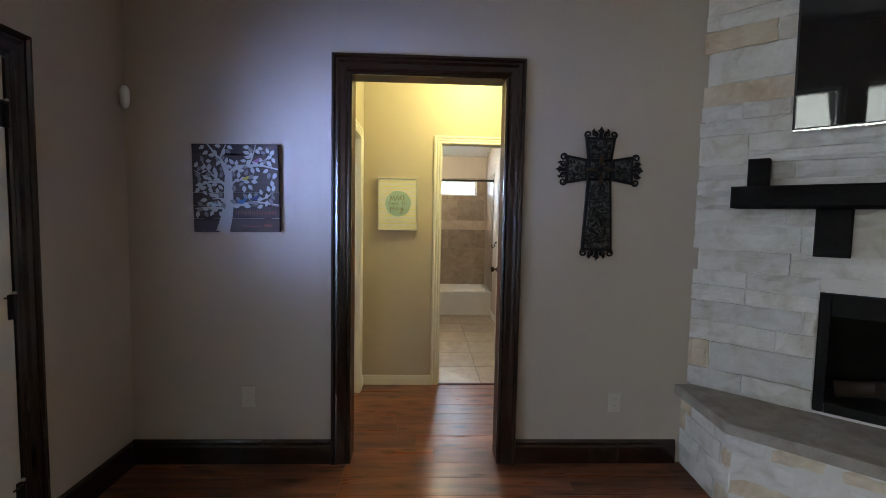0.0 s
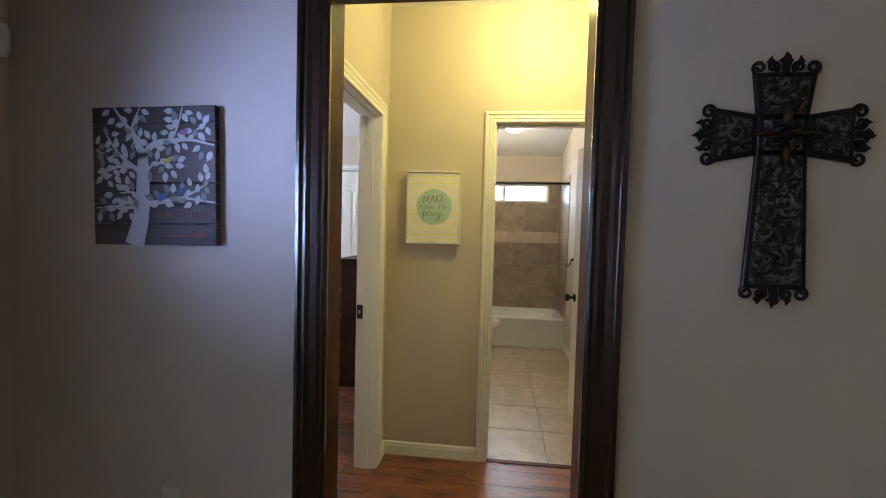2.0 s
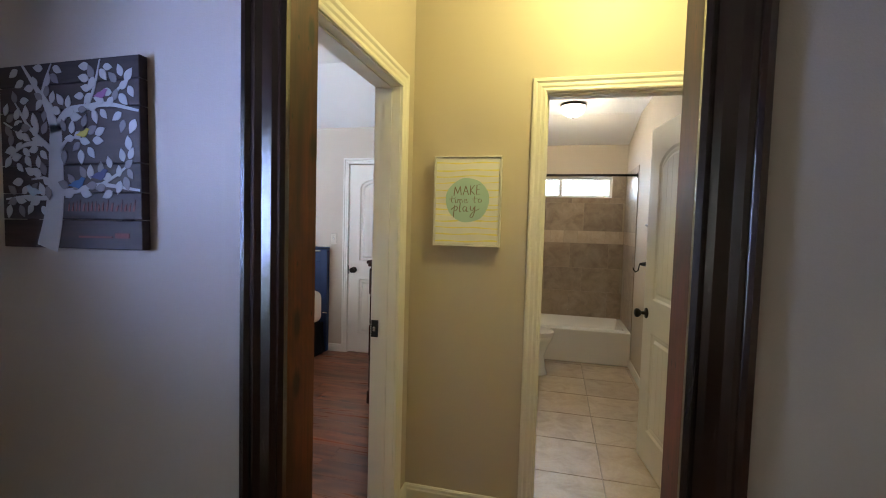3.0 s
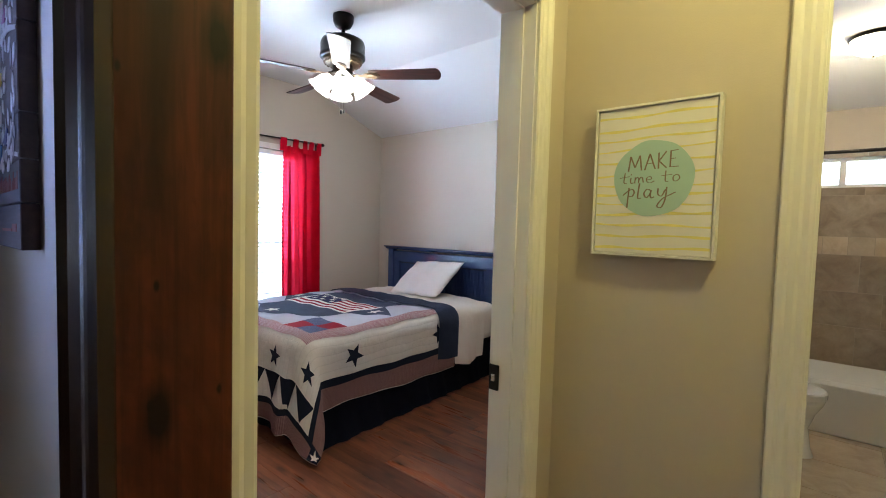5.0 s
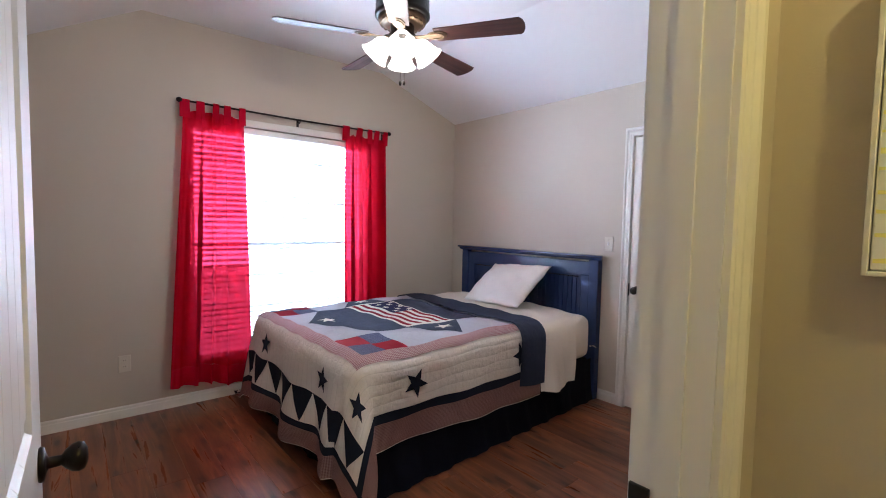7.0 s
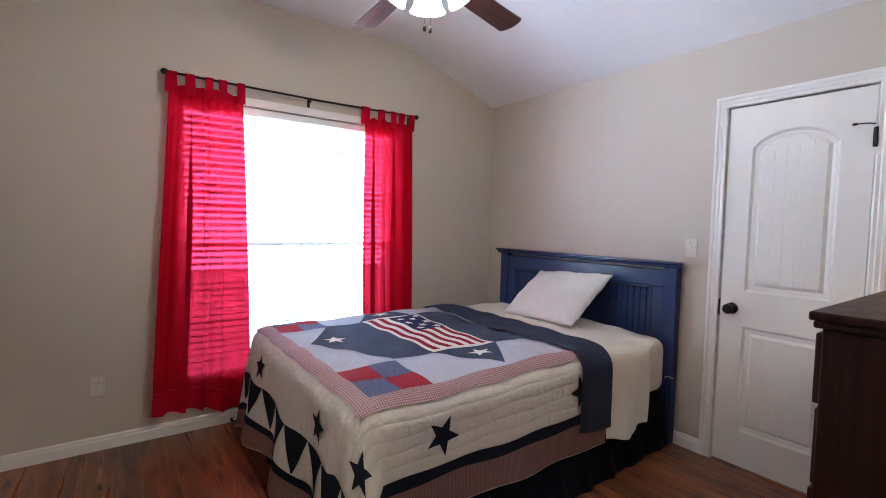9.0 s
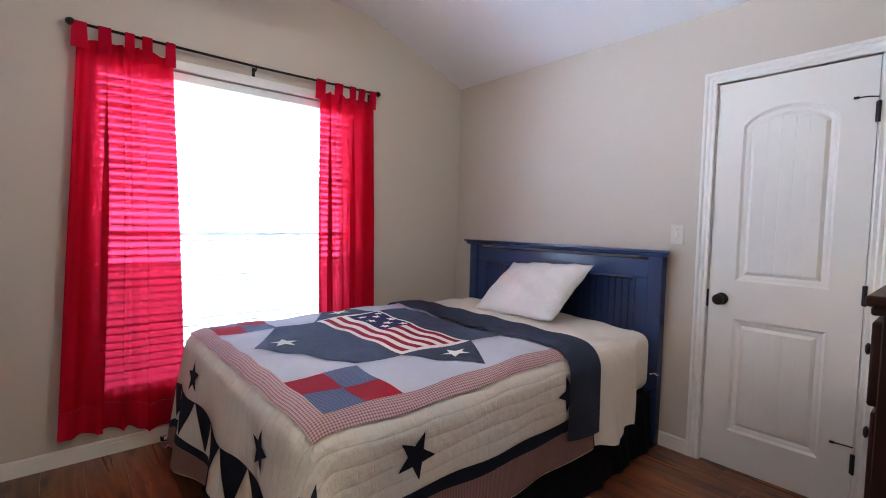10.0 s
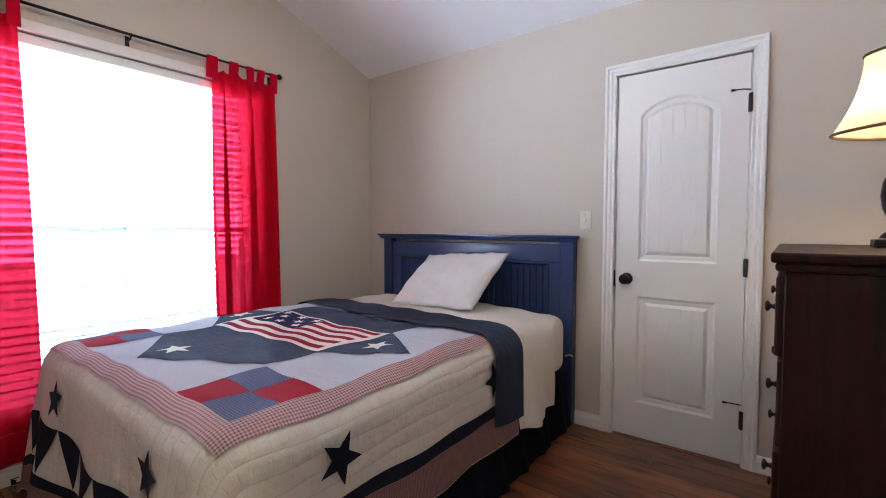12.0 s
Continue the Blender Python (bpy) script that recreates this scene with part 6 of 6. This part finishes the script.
# ---- living room: motion sensor, side door ----
sn = thing("motion_sensor", (XL, 3.58, 2.05), "white plastic corner motion sensor on the wall", "sensor")
SMX = Matrix.Translation((XL + 0.03, Y1 - 0.045, 2.045)) @ pose(0, 0, 0, 0, 0, -45)
bm = lathe([(0, -0.062), (0.014, -0.058), (0.026, -0.045), (0.032, -0.02), (0.034, 0.01), (0.030, 0.04), (0.018, 0.056), (0, 0.060)], SMX @ Matrix.Diagonal((1, 0.7, 1, 1)), 24)
part("case", bm, WHITEPL, sn, "", True)
part("lens", lathe([(0, 0.002), (0.010, 0.001), (0.011, -0.004), (0, -0.004)], SMX @ Matrix.Translation((0, -0.0245, 0.005)) @ pose(0, 0, 0, 90, 0, 0), 16), PLASTIC, sn, "", True)

fw = axes((XL, 0, 0), (0, 1, 0), (0, 0, 1), (1, 0, 0))
setting("trim_patio_door", casing(2.06, 2.97, 2.025, fw, DCASE), DARKWOOD, "glossy dark stained moulded door casing", "casing")
pd = thing("patio_door", (XL - 0.05, 2.5, 0), "white glazed patio door with dark hardware", "door")
bm = bmesh.new()
for lo, hi in (((2.075, 0.012), (2.195, 2.018)), ((2.835, 0.012), (2.966, 2.018)), ((2.195, 0.012), (2.835, 0.25)), ((2.195, 1.92), (2.835, 2.018))):
    box((XL - 0.030, lo[0], lo[1]), (XL + 0.008, hi[0], hi[1]), 0.002, bm)
part("door_frame", bm, WHITE, pd)
# pane added out of view so the blue lamps behind it shine in
p = part("pane", box((XL - 0.014, 2.195, 0.25), (XL - 0.008, 2.835, 1.92)), GLASS, pd, "clear glass pane")
p.visible_shadow = False
for z in (0.28, 1.05, 1.80):
    bm = tube([(XL + 0.017, 2.966, z - 0.05), (XL + 0.017, 2.966, z + 0.05)], 0.008, 10)
    box((XL + 0.008, 2.940, z - 0.05), (XL + 0.012, 2.966, z + 0.05), 0.001, bm)
    tube([(XL + 0.018, 2.962, z + 0.040), (XL + 0.034, 2.935, z + 0.044), (XL + 0.036, 2.900, z + 0.044)], 0.004, 8, bm)
    part("hinge", bm, BLACKMETAL, pd, "black hinge")
    part("hinge_tip", lathe([(0, 0), (0.008, 0.0), (0.009, 0.006), (0.005, 0.012), (0, 0.014)], Matrix.Translation((XL + 0.017, 2.966, z + 0.05)), 10), STEEL, pd, "", True)
setting("trim_patio_door_lining", prism([(0, 0), (0.11, 0), (0.11, 2.05), (0, 2.05)], 2.955, 2.97, lambda a, b, d: Vector((XL - 0.14 + a, d, b))), DARKWOOD, "dark stained door lining", "jamb")
for k, (y0, y1) in enumerate(((-1.10, -0.46), (-0.18, 0.46))):
    w = thing("window_%d" % (k + 2), (XL - 0.07, (y0 + y1) / 2, 0.7), "white living room window", "window", kind="structure")
    bm = bmesh.new()
    for lo, hi in (((y0, 0.7), (y0 + 0.05, 2.2)), ((y1 - 0.05, 0.7), (y1, 2.2)), ((y0 + 0.05, 0.7), (y1 - 0.05, 0.75)), ((y0 + 0.05, 2.15), (y1 - 0.05, 2.2)), ((y0 + 0.05, 1.43), (y1 - 0.05, 1.47))):
        box((XL - 0.11, lo[0], lo[1]), (XL - 0.06, hi[0], hi[1]), 0.003, bm)
    part("window_frame", bm, WHITEPL, w)
    for z0, z1 in ((0.75, 1.43), (1.47, 2.15)):
        p = part("pane", box((XL - 0.088, y0 + 0.05, z0), (XL - 0.083, y1 - 0.05, z1)), GLASS, w)
        p.visible_shadow = False

# ---- living room: corner fireplace ----
S0 = Vector((1.985, 3.675, 0))
SD, SN = Vector((0.70711, -0.70711, 0)), Vector((-0.70711, -0.70711, 0))


def fz(s, z, d):
    """Along the fireplace face, height, and out from its stones."""
    return S0 + SD * s + SN * d + Vector((0, 0, z))


SL = 2.62
FB0, FB1, FBZ0, FBZ1 = 0.565, 1.615, 0.50, 1.10
fp = thing("fireplace", S0 + SD * 1.1, "corner fireplace of rough white limestone with raised hearth", "fireplace")
bm = prism(rect(-0.02, 0, FB0, 2.95), -0.16, -0.030, fz)
prism(rect(FB1, 0, SL, 2.95), -0.16, -0.030, fz, bm)
prism(rect(FB0, FBZ1, FB1, 2.95), -0.16, -0.030, fz, bm)
prism(rect(FB0, 0, FB1, FBZ0), -0.16, -0.030, fz, bm)
part("mortar_bed", bm, MORTAR, fp, "pale mortar behind the stones")
rnd = random.Random(21)


def rubble(s0, s1, z0, z1):
    """One rough-cut stone with an uneven face and chipped edges."""
    b = bmesh.new()
    n, k = 5, 3
    dep = rnd.uniform(-0.006, 0.008)
    g = []
    for j in range(k + 1):
        row = []
        for i in range(n + 1):
            edge = i in (0, n) or j in (0, k)
            a = s0 + (s1 - s0) * i / n + (rnd.uniform(-0.004, 0.004) if edge else 0)
            c = z0 + (z1 - z0) * j / k + (rnd.uniform(-0.004, 0.004) if edge else 0)
            row.append(b.verts.new(fz(a, c, dep + (-0.010 if edge else rnd.uniform(-0.003, 0.006)))))
        g.append(row)
    for j in range(k):
        for i in range(n):
            b.faces.new((g[j][i], g[j][i + 1], g[j + 1][i + 1], g[j + 1][i]))
    rim = [g[0][i] for i in range(n + 1)] + [g[j][n] for j in range(1, k + 1)] + [g[k][i] for i in range(n - 1, -1, -1)] + [g[j][0] for j in range(k - 1, 0, -1)]
    back = [b.verts.new(v.co - SN * 0.034) for v in rim]
    for i in range(len(rim)):
        b.faces.new((rim[i], rim[(i + 1) % len(rim)], back[(i + 1) % len(rim)], back[i]))
    part("stone", b, LIME, fp)


z = 0.485
while z < 2.95:
    h = min(rnd.choice((0.085, 0.115, 0.14, 0.16, 0.18)), 2.95 - z)
    s = rnd.uniform(-0.25, 0.0)
    while s < SL:
        ln = rnd.uniform(0.20, 0.70)
        a, c = max(s, -0.015), min(s + ln, SL)
        s += ln
        spans = [(a, c)]
        if z < FBZ1 - 0.02:
            if a < FB0 < c:
                spans = [(a, FB0)]
            elif a < FB1 < c:
                spans = [(FB1, c)]
            elif FB0 <= a and c <= FB1:
                spans = []
        for a, c in spans:
            if c - a > 0.05:
                if h > 0.13 and rnd.random() < 0.3:
                    k = h * rnd.uniform(0.35, 0.65)
                    rubble(a + 0.003, c - 0.003, z + 0.003, z + k - 0.003)
                    rubble(a + 0.003, c - 0.003, z + k + 0.003, z + h - 0.003)
                else:
                    rubble(a + 0.003, c - 0.003, z + 0.003, z + h - 0.003)
    z += h
# firebox
for o, d0, d1 in ((rect(FB0, FBZ0, FB0 + 0.02, FBZ1 - 0.02), -0.45, -0.032), (rect(FB1 - 0.02, FBZ0, FB1, FBZ1 - 0.02), -0.45, -0.032), (rect(FB0, FBZ1 - 0.02, FB1, FBZ1), -0.45, -0.032),
                  (rect(FB0, FBZ0 - 0.02, FB1, FBZ0), -0.45, -0.032), (rect(FB0, FBZ0, FB1, FBZ1), -0.47, -0.452)):
    part("firebox_panel", prism(o, d0, d1, fz), SOOT, fp, "sooty black steel firebox panel")
for o in (rect(FB0 + 0.004, FBZ0, FB0 + 0.045, FBZ1 - 0.004), rect(FB1 - 0.045, FBZ0, FB1 - 0.004, FBZ1 - 0.004), rect(FB0 + 0.047, FBZ1 - 0.11, FB1 - 0.047, FBZ1 - 0.004), rect(FB0 + 0.047, FBZ0, FB1 - 0.047, FBZ0 + 0.05)):
    part("fire_surround", prism(o, -0.03, -0.006, fz, None, 0.003), SOOT, fp, "black metal surround")
for k in range(5):
    a = FB0 + 0.20 + 0.15 * k
    part("log", tube([fz(a - 0.12, FBZ0 + 0.08 + 0.03 * (k % 2), -0.20 - 0.03 * k), fz(a + 0.20, FBZ0 + 0.10 + 0.04 * ((k + 1) % 2), -0.26 + 0.02 * k)], [0.045, 0.040], 10), SUB, fp, "dark charred fire log", True)
# hearth
H = [(1.915, Y1), (1.880, 3.175), (2.245, 2.795), (3.40, 1.640), (3.82, 1.90), (3.82, Y1)]
hz = axes((0, 0, 0), (1, 0, 0), (0, 1, 0), (0, 0, 1))
part("hearth_core", prism([(1.965, Y1), (1.928, 3.195), (2.270, 2.835), (3.40, 1.70), (3.82, 1.95), (3.82, Y1)], 0.0, 0.425, hz), MORTAR, fp)
part("hearth_slab", prism(H, 0.425, 0.480, hz, None, 0.006), SLAB, fp, "grey-buff stone hearth slab")
runs = [(Vector((1.958, Y1, 0)), Vector((1.920, 3.192, 0))), (Vector((1.920, 3.192, 0)), Vector((3.40, 1.690, 0)))]
for p, q in runs:
    dv = (q - p).normalized()
    nv = Vector((dv.y, -dv.x, 0))
    if nv.x > 0:
        nv = -nv
    length = (q - p).length
    keep_S0, keep_SD, keep_SN = S0, SD, SN
    S0, SD, SN = p + nv * 0.004, dv, nv
    z = 0.004
    for h in (0.115, 0.10, 0.11, 0.094):
        s = rnd.uniform(-0.2, 0)
        while s < length:
            ln = rnd.uniform(0.18, 0.40)
            a, c = max(s, 0), min(s + ln, length)
            if c - a > 0.04:
                rubble(a + 0.003, c - 0.003, z + 0.003, z + h - 0.003)
            s += ln
        z += h
    S0, SD, SN = keep_S0, keep_SD, keep_SN
# mantel
mt = thing("mantel_shelf", fz(1.08, 1.52, 0.1), "black wooden beam mantel on two corbels", "mantel")
part("beam", prism(rect(0.205, 1.512, 1.945, 1.618), 0.010, 0.265, fz, None, 0.010), BLACKWOOD, mt)
for a in (0.535, 1.51):
    part("corbel", prism(rect(a, 1.285, a + 0.135, 1.512), 0.010, 0.16, fz, None, 0.006), BLACKWOOD, mt)
bx = thing("mantel_block", fz(0.30, 1.62, 0.1), "small black wooden block standing on the mantel", "ornament")
part("block", prism(rect(0.250, 1.618, 0.340, 1.765), 0.060, 0.130, fz, None, 0.004), BLACKWOOD, bx)
# television, tilted slightly forward
tv = thing("television", fz(1.08, 1.90, 0.05), "wall-mounted flat black television with glossy screen", "television")
TT = radians(5.8)


def fv(a, b, d):
    return fz(a, 1.895 + b * math.cos(TT) - d * math.sin(TT), 0.030 + b * math.sin(TT) + d * math.cos(TT))


part("cabinet", prism(rect(0.415, 0.0, 1.745, 0.765), 0.0, 0.040, fv, None, 0.004), BLACKMETAL, tv)
m = Mat("tv_glossy_black")
m.base(m.mix(m.noise(m.coords(), 3, 3), (0.004, 0.004, 0.005), (0.007, 0.007, 0.009)), 0.03)
part("screen", prism(rect(0.425, 0.016, 1.735, 0.755), 0.040, 0.0415, fv), m.m, tv, "glossy black screen")
part("chrome_edge", prism(rect(0.416, 0.001, 1.744, 0.010), 0.040, 0.043, fv), STEEL, tv, "thin bright lower edge")
part("wall_mount", prism(rect(0.85, 0.20, 1.31, 0.55), -0.045, 0.0, fv), BLACKMETAL, tv)

# ---- bathroom ----
tub = thing("bathtub", (0.65, 8.1, 0), "white alcove bathtub with a plain apron", "bathtub")
bm = box((XH, 7.72, 0.0), (1.41, 7.755, 0.352), 0.010, None, 2)
part("apron", bm, ENAMEL, tub, "white enamel apron")
bm = bmesh.new()
o0 = rect(XH, 7.72, 1.41, 8.498)
o1 = rect(XH + 0.06, 7.80, 1.35, 8.45)


def dense(o, m=6):
    return [tuple(Vector(o[k]).lerp(Vector(o[(k + 1) % 4]), j / m)) for k in range(4) for j in range(m)]


q = ring(dense(o0), 0.352, dense(o1), 0.362, hz, bm)
q2 = ring(dense(o1), 0.362, dense(inset(o1, 0.05)), 0.10, hz, bm)
bm.faces.new(q2)
part("basin", bm, ENAMEL, tub, "", True)
wt = thing("bath_wall_tiles", (0.66, 8.49, 0.355), "beige stone wall tiles with a pale band", "wall tiles", kind="structure")
part("tile_grout", prism(rect(XH, 0.355, 1.41, 1.80), 0.0, 0.004, axes((0, 8.50, 0), (1, 0, 0), (0, 0, 1), (0, -1, 0))), GROUT, wt)
part("tile_grout", prism(rect(1.25, 1.80, 1.41, 2.085), 0.0, 0.004, axes((0, 8.50, 0), (1, 0, 0), (0, 0, 1), (0, -1, 0))), GROUT, wt)
part("tile_grout", prism(rect(7.70, 0.355, 8.495, 2.085), 0.0, 0.004, axes((1.41, 0, 0), (0, 1, 0), (0, 0, 1), (-1, 0, 0))), GROUT, wt)
fbk = axes((0, 8.496, 0), (1, 0, 0), (0, 0, 1), (0, -1, 0))
fsd = axes((1.406, 0, 0), (0, 1, 0), (0, 0, 1), (-1, 0, 0))
rows = ((0.355, 0.665, 0.0, WALLTILE), (0.665, 0.95, 0.3, WALLTILE), (0.95, 1.25, 0.0, WALLTILE), (1.25, 1.40, 0.15, BANDTILE), (1.40, 1.735, 0.3, WALLTILE), (1.735, 2.085, 0.0, WALLTILE))
for z0, z1, sh, mtl in rows:
    for f, lo, hi in ((fbk, XH, 1.40), (fsd, 7.70, 8.485)):
        a = lo - sh
        tl = 0.445 if mtl is WALLTILE else 0.16
        while a < hi:
            p, q = max(a, lo), min(a + tl, hi)
            a += tl
            if q - p < 0.02:
                continue
            if f is fbk and z1 > 1.8:
                for pp, qq, zz0, zz1 in ((p, q, z0, min(z1, 1.80)), (max(p, 1.25), q, 1.80, z1), (p, min(q, 0.08), 1.80, z1)):
                    if qq - pp > 0.02 and zz1 - zz0 > 0.01:
                        part("tile", prism(rect(pp + 0.002, zz0 + 0.002, qq - 0.002, zz1 - 0.002), 0.0, 0.004, f), mtl, wt)
                if min(q, 1.25) - max(p, 0.08) > 0.02:
                    part("tile", prism(rect(max(p, 0.08) + 0.002, 2.047, min(q, 1.25) - 0.002, z1 - 0.002), 0.0, 0.004, f), mtl, wt)
            else:
                part("tile", prism(rect(p + 0.002, z0 + 0.002, q - 0.002, z1 - 0.002), 0.0, 0.004, f), mtl, wt)
w = thing("window_4", (0.66, 8.56, 1.80), "high white slider window over the bathtub", "window", kind="structure")
bm = bmesh.new()
for lo, hi in (((0.08, 1.80), (0.115, 2.045)), ((1.215, 1.80), (1.25, 2.045)), ((0.115, 1.80), (1.215, 1.83)), ((0.115, 2.015), (1.215, 2.045)), ((0.625, 1.83), (0.670, 2.015))):
    box((lo[0], 8.53, lo[1]), (hi[0], 8.58, hi[1]), 0.003, bm)
part("window_frame", bm, WHITEPL, w)
for a, c in ((0.115, 0.625), (0.670, 1.215)):
    p = part("pane", box((a, 8.55, 1.83), (c, 8.555, 2.015)), GLASS, w)
    p.visible_shadow = False
sr = thing("shower_rod", (0.66, 7.74, 1.99), "dark bronze shower curtain rod over the bathtub", "shower rod")
part("rod", tube([(XH, 7.74, 1.985), (1.41, 7.74, 1.985)], 0.0125, 12), BRONZE, sr, "", True)
for x, s in ((XH, 1), (1.41, -1)):
    part("flange", lathe([(0, 0), (0.032, 0), (0.030, 0.008), (0.016, 0.018), (0, 0.018)], Matrix.Translation((x, 7.74, 1.985)) @ pose(0, 0, 0, 0, 90 * s, 0), 18), BRONZE, sr, "", True)
tb = thing("towel_bar", (1.41, 6.55, 1.47), "dark bronze towel bar on the bathroom wall", "towel bar")
for y in (6.25, 6.85):
    part("post", tube([(1.41, y, 1.47), (1.345, y, 1.47)], [0.020, 0.010], 12), BRONZE, tb, "", True)
part("bar", tube([(1.348, 6.22, 1.47), (1.348, 6.88, 1.47)], 0.008, 10), BRONZE, tb, "", True)
tr = thing("towel_ring", (1.41, 7.15, 1.10), "dark bronze hook on the bathroom wall", "hook")
part("rose", tube([(1.41, 7.15, 1.12), (1.36, 7.15, 1.12)], [0.022, 0.010], 12), BRONZE, tr, "", True)
part("hook", tube([(1.362, 7.15, 1.12), (1.35, 7.15, 1.06), (1.33, 7.15, 1.045), (1.312, 7.15, 1.065), (1.308, 7.15, 1.085)], 0.006, 8), BRONZE, tr, "", True)
tl = thing("toilet", (0.25, 7.22, 0), "white ceramic toilet with closed lid", "toilet")
bm = bmesh.new()
secs = [(0.0, 0.175, 0.105, 0.41), (0.06, 0.165, 0.095, 0.40), (0.18, 0.155, 0.090, 0.395), (0.27, 0.19, 0.130, 0.39), (0.345, 0.235, 0.175, 0.385), (0.385, 0.245, 0.185, 0.385)]
g = [[bm.verts.new((cx + rx * math.cos(2 * math.pi * k / 28), 7.22 + ry * math.sin(2 * math.pi * k / 28), z)) for k in range(28)] for z, rx, ry, cx in secs]
for r, s in zip(g, g[1:]):
    for k in range(28):
        bm.faces.new((r[k], r[(k + 1) % 28], s[(k + 1) % 28], s[k]))
bm.faces.new(g[-1])
part("bowl", bm, ENAMEL, tl, "", True)
bm = prism([(0.385 + 0.25 * math.cos(q) if math.cos(q) > -0.75 else 0.385 - 0.25 * 0.75, 7.22 + 0.188 * math.sin(q)) for q in [2 * math.pi * k / 36 for k in range(36)]], 0.386, 0.430, hz, None, 0.010)
part("lid", bm, ENAMEL, tl, "closed white lid")
part("tank", box((-0.09, 6.98, 0.40), (0.150, 7.42, 0.745), 0.02, None, 2), ENAMEL, tl, "", False)
part("tank_lid", box((-0.095, 6.97, 0.746), (0.16, 7.43, 0.785), 0.012, None, 2), ENAMEL, tl)
bl = thing("bath_ceiling_lamp", (0.73, 7.35, 2.62), "lit flush-mount bathroom lamp with bronze rim", "ceiling lamp")
BLM = Matrix.Translation((0.73, 7.35, 2.62)) @ Matrix.Diagonal((0.85, 0.85, 1, 1))
part("pan", lathe([(0, 0), (0.138, 0), (0.146, -0.006), (0.144, -0.018), (0.136, -0.022), (0, -0.022)], BLM), BRONZE, bl, "dark bronze rim", True)
part("dome", lathe([(0.134, -0.020), (0.131, -0.050), (0.110, -0.088), (0.066, -0.112), (0, -0.120)], BLM), glow("bath_dome_lit", (1.0, 0.90, 0.68), 5.0), bl, "lit frosted dome", True).visible_shadow = False
part("nut", lathe([(0, -0.118), (0.010, -0.120), (0.008, -0.132), (0, -0.138)], BLM, 12), BRONZE, bl, "", True)


# ---- pieces of the floors ----
def plank_mesh(lx, ly, material, cache={}):
    key = (round(lx, 2), round(ly, 3), material.name)
    if key not in cache:
        b = bmesh.new()
        x, y, c, z = lx / 2, ly / 2, 0.0016, 0.0105
        lo = [b.verts.new((sx * x, sy * y, 0)) for sx, sy in ((-1, -1), (1, -1), (1, 1), (-1, 1))]
        mid = [b.verts.new((sx * x, sy * y, z - 0.0012)) for sx, sy in ((-1, -1), (1, -1), (1, 1), (-1, 1))]
        hi = [b.verts.new((sx * (x - c), sy * (y - c), z)) for sx, sy in ((-1, -1), (1, -1), (1, 1), (-1, 1))]
        for p, q in ((lo, mid), (mid, hi)):
            for k in range(4):
                b.faces.new((p[k], p[(k + 1) % 4], q[(k + 1) % 4], q[k]))
        b.faces.new(hi)
        me = bpy.data.meshes.new("plank")
        bmesh.ops.recalc_face_normals(b, faces=b.faces)
        b.to_mesh(me)
        b.free()
        me.materials.append(material)
        cache[key] = me
    return cache[key]


def lay_planks(x0, x1, y0, y1, material, rnd, pw=0.165, pl=1.25):
    y = y0
    while y < y1 - 0.005:
        w = min(pw, y1 - y)
        x = x0 - rnd.uniform(0, pl - 0.2)
        while x < x1 - 0.005:
            a, b = max(x, x0), min(x + pl, x1)
            if b - a > 0.02:
                me = plank_mesh(b - a - 0.0006, w - 0.0006, material)
                piece("plank", me, Matrix.Translation(((a + b) / 2, y + w / 2, -0.0105)), floor)
            x += pl
        y += w


rnd = random.Random(4)
lay_planks(XW, XE + 0.115, YS, YN, FLOORWOOD, rnd)
lay_planks(XH, 2.08, Y1, YH, FLOORWOOD, rnd)
lay_planks(XL, 3.83, 0.4, Y1, FLOORWOOD, rnd)
lay_planks(XL, 3.83, -3.2, 0.4, FLOORWOOD, rnd, 0.165, 1.25)
lay_planks(-2.2, XH - 0.1, YN, YN + 0.7, FLOORWOOD, rnd)

# bathroom tiles
rnd = random.Random(8)
T = 0.445
k = 0
y = YH + 0.03
while y < 7.72:
    h = min(T, 7.72 - y)
    x = 0.925 - 3 * T
    while x < 1.41:
        a, b = max(x, XH), min(x + T, 1.41)
        if b - a > 0.03:
            me = plank_mesh(b - a - 0.005, h - 0.005, FLOORTILE)
            piece("tile", me, Matrix.Translation(((a + b) / 2, y + h / 2, -0.0085)), bathfloor)
        x += T
    y += h
